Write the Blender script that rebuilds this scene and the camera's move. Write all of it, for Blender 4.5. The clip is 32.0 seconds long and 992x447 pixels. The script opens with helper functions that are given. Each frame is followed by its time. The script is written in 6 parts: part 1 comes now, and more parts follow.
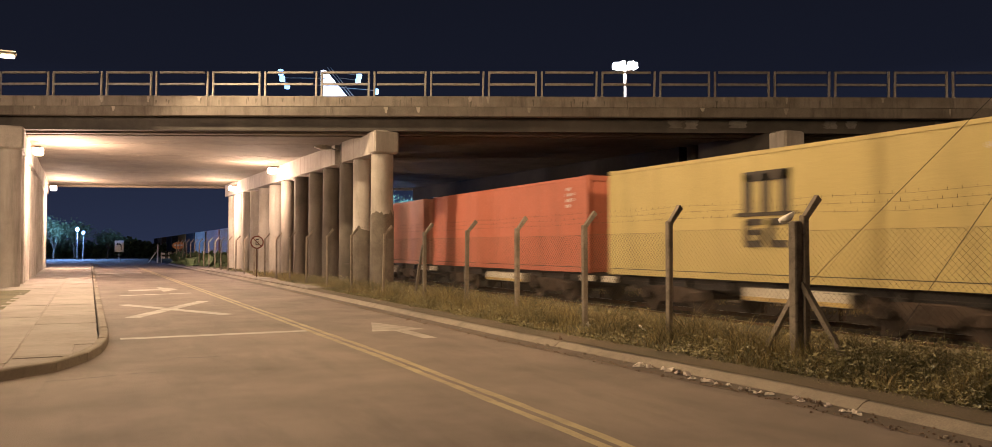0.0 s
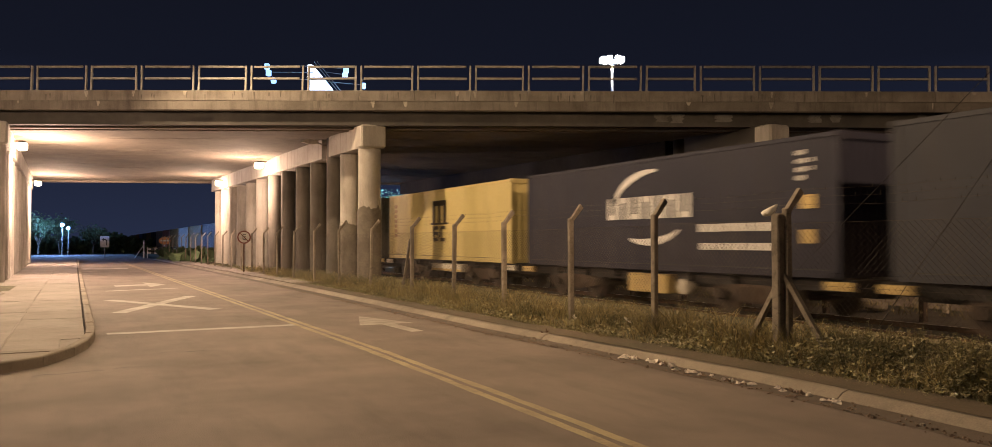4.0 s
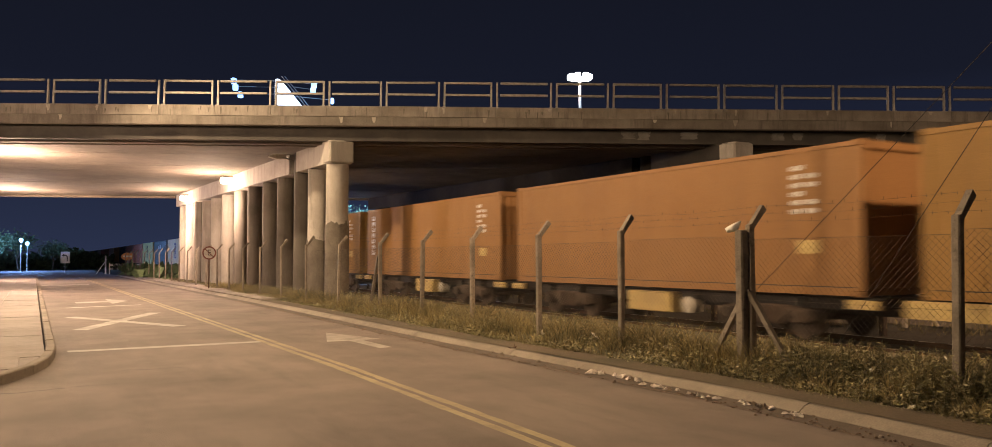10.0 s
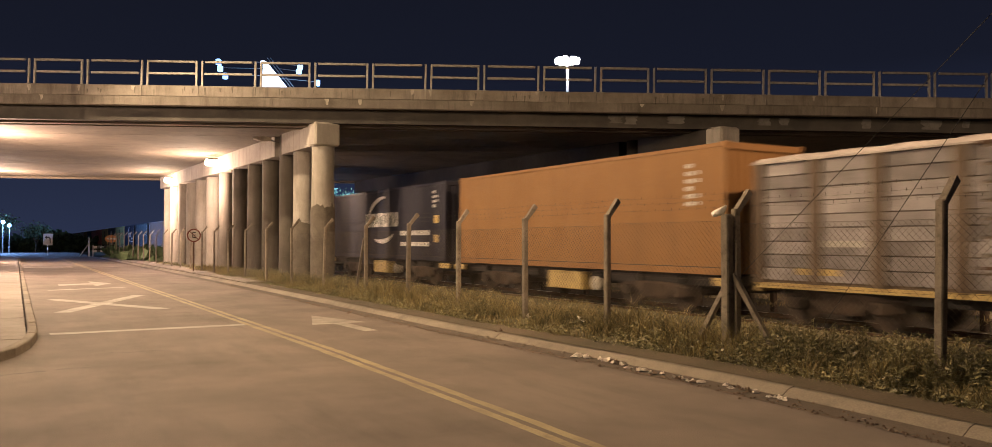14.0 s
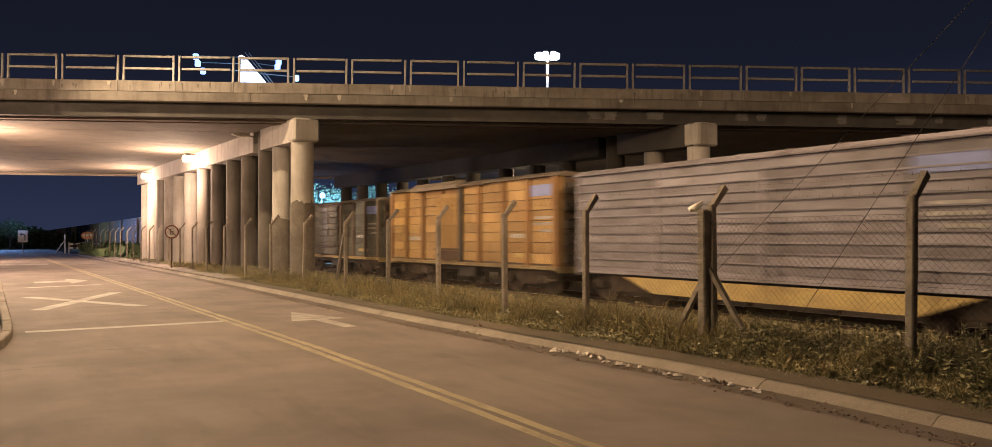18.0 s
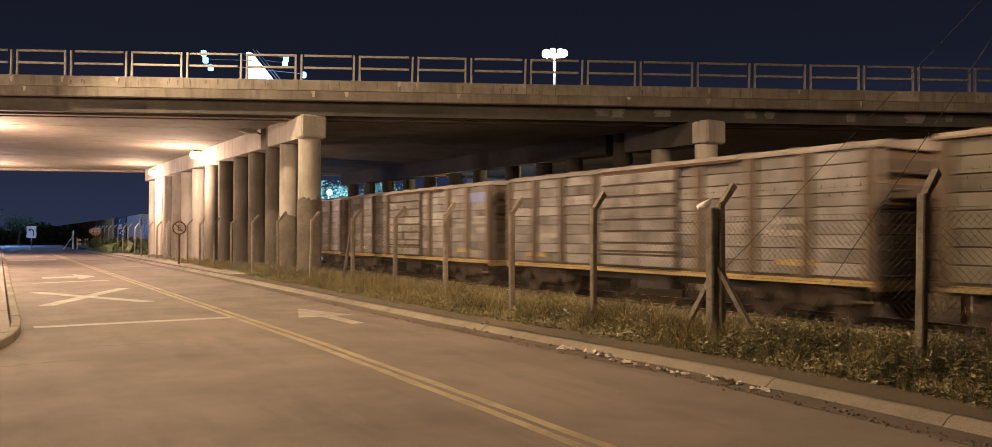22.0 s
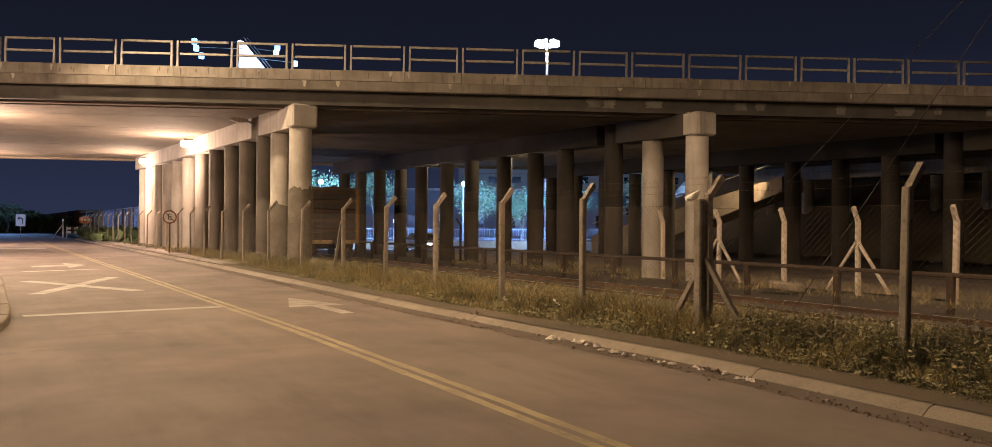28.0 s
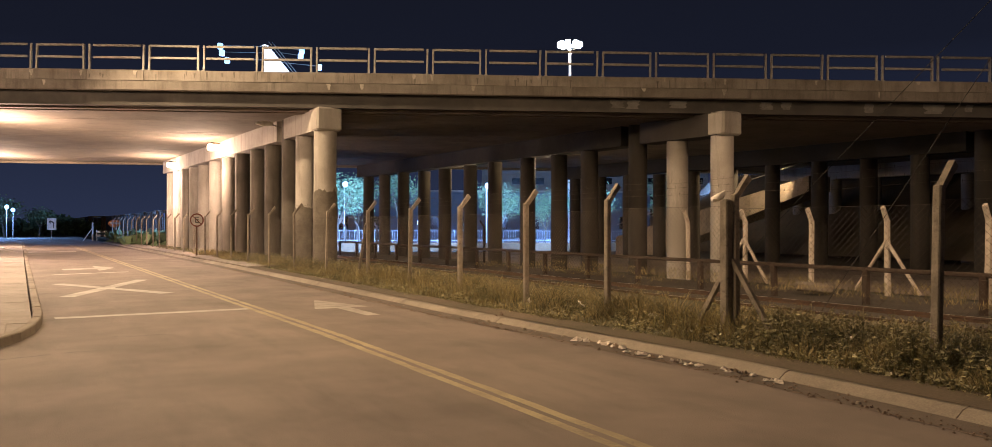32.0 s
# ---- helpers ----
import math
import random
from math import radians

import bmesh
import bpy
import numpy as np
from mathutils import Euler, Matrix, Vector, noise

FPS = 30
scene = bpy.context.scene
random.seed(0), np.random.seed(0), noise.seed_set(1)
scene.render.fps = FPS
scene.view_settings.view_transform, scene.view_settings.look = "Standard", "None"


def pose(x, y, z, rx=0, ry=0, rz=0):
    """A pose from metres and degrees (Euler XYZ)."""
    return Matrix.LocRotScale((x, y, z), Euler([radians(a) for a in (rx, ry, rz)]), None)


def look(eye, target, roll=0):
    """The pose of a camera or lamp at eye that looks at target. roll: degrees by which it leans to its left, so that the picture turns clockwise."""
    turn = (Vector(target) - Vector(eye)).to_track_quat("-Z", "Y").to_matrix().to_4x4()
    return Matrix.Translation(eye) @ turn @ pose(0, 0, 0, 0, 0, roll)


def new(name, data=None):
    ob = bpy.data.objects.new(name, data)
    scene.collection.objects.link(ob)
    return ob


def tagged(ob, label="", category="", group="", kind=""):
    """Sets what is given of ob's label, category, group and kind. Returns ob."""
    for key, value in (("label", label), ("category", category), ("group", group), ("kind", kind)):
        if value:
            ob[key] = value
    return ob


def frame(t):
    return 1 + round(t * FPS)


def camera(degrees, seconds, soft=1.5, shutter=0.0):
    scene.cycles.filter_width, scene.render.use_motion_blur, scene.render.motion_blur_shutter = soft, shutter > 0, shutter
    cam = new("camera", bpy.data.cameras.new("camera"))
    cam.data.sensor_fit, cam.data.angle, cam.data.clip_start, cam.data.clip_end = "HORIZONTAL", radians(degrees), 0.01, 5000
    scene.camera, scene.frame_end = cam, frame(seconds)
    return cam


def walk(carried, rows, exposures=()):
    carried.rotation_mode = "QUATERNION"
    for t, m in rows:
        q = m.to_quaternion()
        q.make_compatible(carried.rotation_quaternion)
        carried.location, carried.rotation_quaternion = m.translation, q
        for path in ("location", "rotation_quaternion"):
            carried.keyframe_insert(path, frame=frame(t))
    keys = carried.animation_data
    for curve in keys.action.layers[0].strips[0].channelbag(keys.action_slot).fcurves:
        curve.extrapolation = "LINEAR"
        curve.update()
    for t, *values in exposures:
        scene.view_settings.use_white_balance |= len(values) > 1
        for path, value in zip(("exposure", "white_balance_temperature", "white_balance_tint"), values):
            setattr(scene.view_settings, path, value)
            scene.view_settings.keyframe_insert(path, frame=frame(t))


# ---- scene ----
cam = camera(62.67, 32.0, soft=0.5, shutter=0.8)


def carried_pose(x, y, z, yaw, pitch, roll):
    """Eye, then degrees: yaw to the left of +y, pitch up, roll as in look()."""
    return pose(x, y, z) @ pose(0, 0, 0, 0, 0, yaw) @ pose(0, 0, 0, 90 + pitch, 0, 0) @ pose(0, 0, 0, 0, 0, roll)


walk(cam, [
    (0, carried_pose(0.006, 0.100, 1.661, -26.158, 1.706, 0.088)),
    (0.5, carried_pose(0.003, 0.083, 1.659, -26.408, 1.864, 0.169)),
    (1, carried_pose(0.000, 0.066, 1.657, -26.371, 1.964, 0.262)),
    (1.5, carried_pose(-0.002, 0.050, 1.655, -26.493, 1.827, 0.274)),
    (2, carried_pose(-0.005, 0.036, 1.655, -26.834, 1.660, 0.210)),
    (2.5, carried_pose(-0.007, 0.026, 1.654, -26.983, 1.533, 0.049)),
    (3, carried_pose(-0.009, 0.019, 1.654, -26.949, 1.410, 0.037)),
    (3.5, carried_pose(-0.010, 0.015, 1.652, -26.940, 1.317, -0.064)),
    (5.5, carried_pose(0.007, 0.035, 1.638, -27.219, 1.374, 0.027)),
    (6, carried_pose(0.010, 0.041, 1.637, -27.265, 1.328, 0.189)),
    (6.5, carried_pose(0.011, 0.045, 1.637, -27.377, 1.359, 0.166)),
    (7, carried_pose(0.010, 0.043, 1.639, -27.562, 1.424, 0.086)),
    (7.5, carried_pose(0.006, 0.035, 1.640, -27.901, 1.539, -0.031)),
    (8, carried_pose(-0.000, 0.020, 1.642, -28.010, 1.769, -0.124)),
    (8.5, carried_pose(-0.008, 0.002, 1.645, -28.444, 1.939, -0.165)),
    (9, carried_pose(-0.017, -0.016, 1.647, -28.842, 2.076, -0.263)),
    (9.5, carried_pose(-0.025, -0.030, 1.650, -29.047, 2.209, -0.229)),
    (10, carried_pose(-0.031, -0.038, 1.652, -29.218, 2.403, -0.117)),
    (10.5, carried_pose(-0.033, -0.040, 1.654, -29.301, 2.506, 0.074)),
    (11, carried_pose(-0.031, -0.036, 1.654, -29.552, 2.327, 0.153)),
    (11.5, carried_pose(-0.027, -0.030, 1.653, -29.484, 2.047, 0.319)),
    (12, carried_pose(-0.022, -0.023, 1.651, -29.608, 1.688, 0.416)),
    (12.5, carried_pose(-0.016, -0.016, 1.649, -29.722, 1.434, 0.413)),
    (13, carried_pose(-0.011, -0.011, 1.647, -29.903, 1.370, 0.400)),
    (13.5, carried_pose(-0.008, -0.008, 1.647, -30.013, 1.306, 0.332)),
    (14, carried_pose(-0.005, -0.007, 1.647, -30.150, 1.261, 0.099)),
    (14.5, carried_pose(-0.005, -0.010, 1.647, -30.372, 1.321, 0.149)),
    (16.5, carried_pose(-0.012, -0.061, 1.652, -31.228, 1.027, 0.103)),
    (17, carried_pose(-0.012, -0.067, 1.652, -31.450, 1.092, -0.004)),
    (17.5, carried_pose(-0.011, -0.069, 1.652, -31.507, 1.046, -0.054)),
    (18, carried_pose(-0.009, -0.068, 1.651, -31.500, 0.934, -0.094)),
    (18.5, carried_pose(-0.007, -0.065, 1.650, -31.486, 0.748, -0.240)),
    (19, carried_pose(-0.006, -0.059, 1.649, -31.400, 0.488, -0.251)),
    (19.5, carried_pose(-0.005, -0.053, 1.648, -31.168, 0.231, -0.243)),
    (20, carried_pose(-0.006, -0.047, 1.647, -30.941, 0.207, -0.151)),
    (20.5, carried_pose(-0.008, -0.042, 1.647, -30.870, 0.446, -0.010)),
    (21, carried_pose(-0.009, -0.039, 1.647, -30.891, 0.705, 0.015)),
    (21.5, carried_pose(-0.010, -0.038, 1.648, -30.943, 0.805, 0.078)),
    (22, carried_pose(-0.010, -0.038, 1.649, -31.046, 0.748, 0.113)),
    (22.5, carried_pose(-0.009, -0.041, 1.650, -31.150, 0.607, 0.094)),
    (23, carried_pose(-0.007, -0.046, 1.651, -31.404, 0.467, 0.009)),
    (23.5, carried_pose(-0.005, -0.052, 1.652, -31.586, 0.305, -0.106)),
    (24, carried_pose(-0.002, -0.058, 1.653, -31.706, 0.056, -0.163)),
    (24.5, carried_pose(-0.000, -0.063, 1.654, -31.788, -0.138, -0.261)),
    (25, carried_pose(0.002, -0.068, 1.655, -31.866, -0.167, -0.317)),
    (25.5, carried_pose(0.003, -0.072, 1.655, -31.900, -0.194, -0.364)),
    (27.5, carried_pose(-0.004, -0.095, 1.656, -31.691, -0.046, 0.186)),
    (28, carried_pose(-0.006, -0.099, 1.656, -31.616, 0.060, 0.356)),
    (28.5, carried_pose(-0.007, -0.103, 1.656, -31.561, 0.217, 0.366)),
    (29, carried_pose(-0.007, -0.104, 1.656, -31.469, 0.536, 0.394)),
    (29.5, carried_pose(-0.008, -0.102, 1.656, -31.368, 0.855, 0.242)),
    (30, carried_pose(-0.008, -0.099, 1.656, -30.962, 0.965, 0.054)),
    (30.5, carried_pose(-0.009, -0.095, 1.656, -30.387, 0.898, -0.093)),
    (31, carried_pose(-0.010, -0.091, 1.656, -30.238, 0.545, -0.099)),
    (31.5, carried_pose(-0.012, -0.087, 1.656, -30.091, 0.259, -0.022)),
    (32, carried_pose(-0.014, -0.085, 1.656, -29.965, 0.162, 0.080)),
], exposures=[(0, -0.10), (2, -0.08), (3, -0.28), (3.6, -0.28), (5.5, -0.10), (9, 0.0), (32, 0.0)])

# ---- night sky and lamps ----
world = bpy.data.worlds.new("night")
scene.world = world
world.use_nodes = True
wn, wl = world.node_tree.nodes, world.node_tree.links
w_bg = wn["Background"]
w_co = wn.new("ShaderNodeTexCoord")
w_sep = wn.new("ShaderNodeSeparateXYZ")
w_ramp = wn.new("ShaderNodeValToRGB")
wl.new(w_co.outputs["Generated"], w_sep.inputs[0])
wl.new(w_sep.outputs["Z"], w_ramp.inputs[0])
wl.new(w_ramp.outputs[0], w_bg.inputs[0])
w_ramp.color_ramp.elements[0].position = 0.0
w_ramp.color_ramp.elements[0].color = (0.023, 0.031, 0.068, 1)
w_ramp.color_ramp.elements[1].position = 0.5
w_ramp.color_ramp.elements[1].color = (0.0056, 0.0062, 0.0108, 1)
w_mid = w_ramp.color_ramp.elements.new(0.20)
w_mid.color = (0.0086, 0.0104, 0.0205, 1)
w_bg.inputs[1].default_value = 1.0

WARM = (1.0, 0.71, 0.40)
PINK = (1.0, 0.67, 0.48)
COOL = (0.20, 0.43, 1.0)


def lamp(name, kind, where, target, watts, colour, size=0.12, cone=160, blend=0.6):
    data = bpy.data.lights.new(name, kind)
    data.energy, data.color = watts, colour
    data.shadow_soft_size = size
    if kind == "SPOT":
        data.spot_size, data.spot_blend = radians(cone), blend
    ob = new(name, data)
    ob.matrix_world = look(where, target)
    return ob


# street lamps of the road, on its west side
STREET = [(-2.5, 27.5, 7.25), (-0.4, 29.3, 11.8), (4.6, 12.2, 9.6), (-18.0, 14.0, 9.5)]
lamp("street_light", "SPOT", (STREET[0][0], STREET[0][1], STREET[0][2] - 0.16), (-1.6, 29.0, 0), 1800, PINK, 0.16, 179, 0.12)
lamp("street_light", "SPOT", (STREET[1][0], STREET[1][1], STREET[1][2] - 0.16), (3.5, 25.0, 0), 9500, (1.0, 0.71, 0.42), 0.13, 128, 0.3)
# these two are unseen, added to balance the brightness of road and train
lamp("street_light", "SPOT", (STREET[2][0], STREET[2][1], STREET[2][2] - 0.16), (4.8, 12.6, 0), 3500, (1.0, 0.66, 0.36), 0.16, 178, 0.1)
lamp("street_light", "SPOT", (STREET[3][0], STREET[3][1], STREET[3][2] - 0.16), (-12.0, 14.4, 0), 13500, (1.0, 0.70, 0.41), 0.16, 170, 0.15)
# floodlights under the soffit of the underpass
UNDER = [(8.62, 45.5, 5.95, 1), (8.55, 59.6, 5.9, 1), (-2.35, 41.5, 6.0, -1), (-2.75, 66.0, 5.95, -1)]
for ux, uy, uz, side in UNDER:
    lamp("underpass_light", "POINT", (ux - side * 0.85, uy - 0.1, uz - 1.25), (ux, uy, 0), 1700 if side > 0 else 3300, PINK, 0.14)
# lamps of the street beyond the railway
YARD = (13.4, -1.2, 13.0)
lamp("yard_light", "SPOT", YARD, (15.0, 12.0, 2.5), 12500, (1.0, 0.64, 0.37), 0.15, 54, 0.45)
FAR_STREET = (25.6, 9.5, 10.0)
lamp("far_street_light", "SPOT", (FAR_STREET[0], FAR_STREET[1], FAR_STREET[2] - 0.16), (25.3, 10.5, 0), 1250, (1.0, 0.66, 0.40), 0.15, 160, 0.3)
# unseen lamp added to brighten the ramp
lamp("ramp_fill_light", "SPOT", (36.35, 30.6, 5.3), (37.7, 40.0, 1.2), 1500, WARM, 0.15, 90, 0.5)
# unseen lamps, widened to points to lift the dark under the far bays
FAR_UNDER = [(24.1, 36.2, 5.45), (24.1, 45.8, 5.45)]
for fx, fy, fz in FAR_UNDER:
    lamp("far_underpass_light", "POINT", (fx + 0.5, fy, fz - 0.35), (fx, fy, 0), 420, WARM, 0.15)
# unseen cool stand-ins for the square's lamps, each turned to the trees behind it
SQUARE = [(22.6, 60.6, 5.4, 24.0, 70.0), (30.6, 57.8, 5.6, 31.5, 72.0), (38.2, 54.6, 5.4, 40.0, 66.0), (44.6, 52.0, 5.4, 46.0, 62.0), (51.0, 49.6, 5.4, 53.0, 58.0)]
for sx, sy, sz, tx, ty in SQUARE:
    lamp("square_light", "SPOT", (sx, sy, sz), (tx, ty, 3.0), 42000 if sx < 40 else 9000, COOL, 0.3, 125, 0.5)
for sx, sy, sz in ((-2.2, 121.0, 4.0), (-6.2, 121.9, 3.7)):
    lamp("square_light", "POINT", (sx, sy - 0.4, sz), (sx, sy, 0), 5000, COOL, 0.3)
# added cool fill for the far wagons, kept low to spare the road
lamp("train_fill_light", "SPOT", (-14.0, 112.0, 2.3), (13.0, 84.0, 1.7), 15000, (0.36, 0.48, 1.0), 0.3, 64, 0.6)
lamp("mast_light", "POINT", (53.2, 75.7, 21.4), (53, 75, 0), 3500, (1.0, 0.86, 0.78), 0.5)


# ---- materials ----
def shader(name, base, other=None, rough=0.8, metal=0.0, scale=6.0, bump=0.25, stain=0.35, random_tint=0.0,
           streak=0.0, along=0.0, grime=(0.05, 0.042, 0.035), fine=60.0, glow=None, strength=0.0, island=0.0):
    """A surface with grain at a fine scale and stains at a coarse one, in metres of the thing's own space."""
    m = bpy.data.materials.new(name)
    m.use_nodes = True
    n, l = m.node_tree.nodes, m.node_tree.links
    b = n["Principled BSDF"]
    b.inputs["Roughness"].default_value, b.inputs["Metallic"].default_value = rough, metal
    if glow:
        b.inputs["Base Color"].default_value = (*base, 1)
        b.inputs["Emission Color"].default_value = (*glow, 1)
        b.inputs["Emission Strength"].default_value = strength
        return m
    co = n.new("ShaderNodeTexCoord")
    mp = n.new("ShaderNodeMapping")
    l.new(co.outputs["Object"], mp.inputs[0])
    big = n.new("ShaderNodeTexNoise")
    big.inputs["Scale"].default_value, big.inputs["Detail"].default_value = scale * 0.22, 6
    big.inputs["Roughness"].default_value = 0.62
    small = n.new("ShaderNodeTexNoise")
    small.inputs["Scale"].default_value, small.inputs["Detail"].default_value = fine, 3
    for t in (big, small):
        l.new(mp.outputs[0], t.inputs["Vector"])
    mix = n.new("ShaderNodeMix")
    mix.data_type = "RGBA"
    mix.inputs[6].default_value = (*base, 1)
    mix.inputs[7].default_value = (*(other or [c * 0.7 for c in base]), 1)
    ramp = n.new("ShaderNodeValToRGB")
    ramp.color_ramp.elements[0].position, ramp.color_ramp.elements[1].position = 0.38, 0.68
    l.new(big.outputs["Fac"], ramp.inputs[0])
    l.new(ramp.outputs[0], mix.inputs[0])
    dirt = n.new("ShaderNodeMix")
    dirt.data_type = "RGBA"
    dirt.inputs[7].default_value = (*grime, 1)
    l.new(mix.outputs[2], dirt.inputs[6])
    spots = n.new("ShaderNodeTexNoise")
    spots.inputs["Scale"].default_value, spots.inputs["Detail"].default_value = scale, 8
    spots.inputs["Roughness"].default_value = 0.7
    mp2 = n.new("ShaderNodeMapping")
    l.new(co.outputs["Object"], mp2.inputs[0])
    mp2.inputs["Scale"].default_value = (1, along or 1, 0.12 if streak else 1)
    mp2.inputs["Location"].default_value = (3.1, 7.7, 1.3)
    l.new(mp2.outputs[0], spots.inputs["Vector"])
    r2 = n.new("ShaderNodeMapRange")
    r2.inputs["From Min"].default_value, r2.inputs["From Max"].default_value = 0.5, 0.78
    r2.inputs["To Max"].default_value = max(stain, streak)
    l.new(spots.outputs["Fac"], r2.inputs["Value"])
    l.new(r2.outputs[0], dirt.inputs[0])
    out = dirt.outputs[2]
    grain = n.new("ShaderNodeMix")
    grain.data_type, grain.blend_type = "RGBA", "OVERLAY"
    grain.inputs[0].default_value = 0.38
    l.new(out, grain.inputs[6])
    l.new(small.outputs["Fac"], grain.inputs[7])
    out = grain.outputs[2]
    if random_tint:
        info = n.new("ShaderNodeObjectInfo")
        hsv = n.new("ShaderNodeHueSaturation")
        rr = n.new("ShaderNodeMapRange")
        rr.inputs["To Min"].default_value, rr.inputs["To Max"].default_value = 1 - random_tint, 1 + random_tint
        l.new(info.outputs["Random"], rr.inputs["Value"])
        l.new(rr.outputs[0], hsv.inputs["Value"])
        l.new(out, hsv.inputs["Color"])
        out = hsv.outputs[0]
        move = n.new("ShaderNodeVectorMath")
        move.operation = "SCALE"
        move.inputs[0].default_value = (17.0, 31.0, 11.0)
        l.new(info.outputs["Random"], move.inputs["Scale"])
        l.new(move.outputs[0], mp.inputs["Location"])
        l.new(move.outputs[0], mp2.inputs["Location"])
    if island:
        geo = n.new("ShaderNodeNewGeometry")
        tone = n.new("ShaderNodeHueSaturation")
        span = n.new("ShaderNodeMapRange")
        span.inputs["To Min"].default_value, span.inputs["To Max"].default_value = 1 - island, 1 + island
        l.new(geo.outputs["Random Per Island"], span.inputs["Value"])
        l.new(span.outputs[0], tone.inputs["Value"])
        l.new(out, tone.inputs["Color"])
        out = tone.outputs[0]
    l.new(out, b.inputs["Base Color"])
    rv = n.new("ShaderNodeMapRange")
    rv.inputs["To Min"].default_value, rv.inputs["To Max"].default_value = max(rough - 0.12, 0.05), min(rough + 0.12, 1)
    l.new(big.outputs["Fac"], rv.inputs["Value"])
    l.new(rv.outputs[0], b.inputs["Roughness"])
    if bump:
        bm_ = n.new("ShaderNodeBump")
        bm_.inputs["Strength"].default_value, bm_.inputs["Distance"].default_value = bump, 0.02
        add = n.new("ShaderNodeMath")
        add.operation = "ADD"
        l.new(small.outputs["Fac"], add.inputs[0])
        l.new(spots.outputs["Fac"], add.inputs[1])
        l.new(add.outputs[0], bm_.inputs["Height"])
        l.new(bm_.outputs[0], b.inputs["Normal"])
    return m


M_ASPHALT = shader("asphalt", (0.210, 0.173, 0.151), (0.142, 0.117, 0.102), 0.85, scale=2.2, bump=0.5, stain=0.45, along=0.16, fine=90, grime=(0.07, 0.06, 0.05))
M_PAVING = shader("paving_concrete", (0.29, 0.255, 0.23), (0.22, 0.192, 0.172), 0.9, scale=2.2, bump=0.3, stain=0.4, fine=55, random_tint=0.07)
M_KERB = shader("kerb_concrete", (0.25, 0.215, 0.175), (0.185, 0.157, 0.128), 0.9, scale=3.5, bump=0.4, stain=0.45, fine=60, random_tint=0.12)
M_GUTTER = shader("gutter_concrete", (0.125, 0.100, 0.084), (0.085, 0.067, 0.055), 0.9, scale=2.6, bump=0.3, stain=0.6, fine=70)
M_SOIL = shader("soil", (0.115, 0.088, 0.06), (0.075, 0.065, 0.04), 0.95, scale=2.5, bump=0.8, stain=0.5, fine=30)
M_TURF = shader("turf", (0.105, 0.088, 0.046), (0.068, 0.066, 0.03), 0.95, scale=2.0, bump=0.9, stain=0.4, fine=35)
M_FAR = shader("far_ground", (0.07, 0.065, 0.05), (0.05, 0.05, 0.04), 0.95, scale=0.4, bump=0.3, stain=0.3, fine=8)
M_BALLAST = shader("ballast", (0.05, 0.042, 0.032), (0.028, 0.024, 0.02), 0.95, scale=7, bump=1.0, stain=0.6, fine=22)
M_YELLOW = shader("road_yellow", (0.36, 0.30, 0.18), (0.24, 0.20, 0.14), 0.75, scale=5, bump=0.2, stain=0.85, fine=70, grime=(0.15, 0.125, 0.10))
M_WHITE = shader("road_white", (0.43, 0.395, 0.36), (0.28, 0.255, 0.23), 0.75, scale=5, bump=0.2, stain=0.8, fine=70, grime=(0.16, 0.14, 0.12))
M_WORN = shader("worn_road_white", (0.40, 0.365, 0.325), (0.25, 0.225, 0.20), 0.8, scale=6, bump=0.2, stain=0.85, fine=70, grime=(0.15, 0.13, 0.115))
# the shade under the deck beyond the railway is put into this colour
M_SHADED = shader("shaded_stained_concrete", (0.05, 0.044, 0.037), (0.03, 0.026, 0.022), 0.9, scale=2.2, bump=0.3, streak=0.6, stain=0.6, fine=40, random_tint=0.15)
M_DECK = shader("deck_concrete", (0.225, 0.20, 0.174), (0.125, 0.108, 0.09), 0.9, scale=3.2, bump=0.35, streak=0.9, stain=0.6, fine=40, random_tint=0.1)
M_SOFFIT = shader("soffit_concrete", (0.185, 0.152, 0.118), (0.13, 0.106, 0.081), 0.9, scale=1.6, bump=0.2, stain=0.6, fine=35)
# outer edge girder: dirt and the shade under the deck edge in one colour
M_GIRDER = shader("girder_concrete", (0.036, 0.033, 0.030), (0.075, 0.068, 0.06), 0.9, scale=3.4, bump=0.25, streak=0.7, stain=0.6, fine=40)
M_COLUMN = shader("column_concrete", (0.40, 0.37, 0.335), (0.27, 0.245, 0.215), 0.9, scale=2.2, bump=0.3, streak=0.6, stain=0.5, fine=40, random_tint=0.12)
# darker concrete for some columns of the near pier
M_DARKCOL = shader("dark_column_concrete", (0.15, 0.132, 0.112), (0.085, 0.075, 0.062), 0.9, scale=2.2, bump=0.3, streak=0.6, stain=0.6, fine=40, random_tint=0.15)
M_JACKET = shader("rough_render", (0.165, 0.142, 0.118), (0.10, 0.086, 0.07), 0.95, scale=6, bump=0.9, stain=0.6, fine=30)
M_POST = shader("post_concrete", (0.25, 0.215, 0.175), (0.15, 0.128, 0.104), 0.92, scale=14, bump=0.8, stain=0.85, fine=80, random_tint=0.22)
# near-black cap beams: the dark below the soffit sits in the colour
M_DEEPSHADE = shader("deep_shade_concrete", (0.022, 0.020, 0.017), (0.014, 0.012, 0.010), 0.95, scale=2.2, bump=0.3, stain=0.4, fine=40)
M_PALEPOST = shader("pale_post_concrete", (0.52, 0.46, 0.39), (0.36, 0.31, 0.26), 0.92, scale=12, bump=0.6, stain=0.6, fine=70, random_tint=0.12)
M_GALV = shader("galvanised_steel", (0.42, 0.40, 0.37), (0.30, 0.28, 0.255), 0.5, 0.7, scale=9, bump=0.15, stain=0.4)
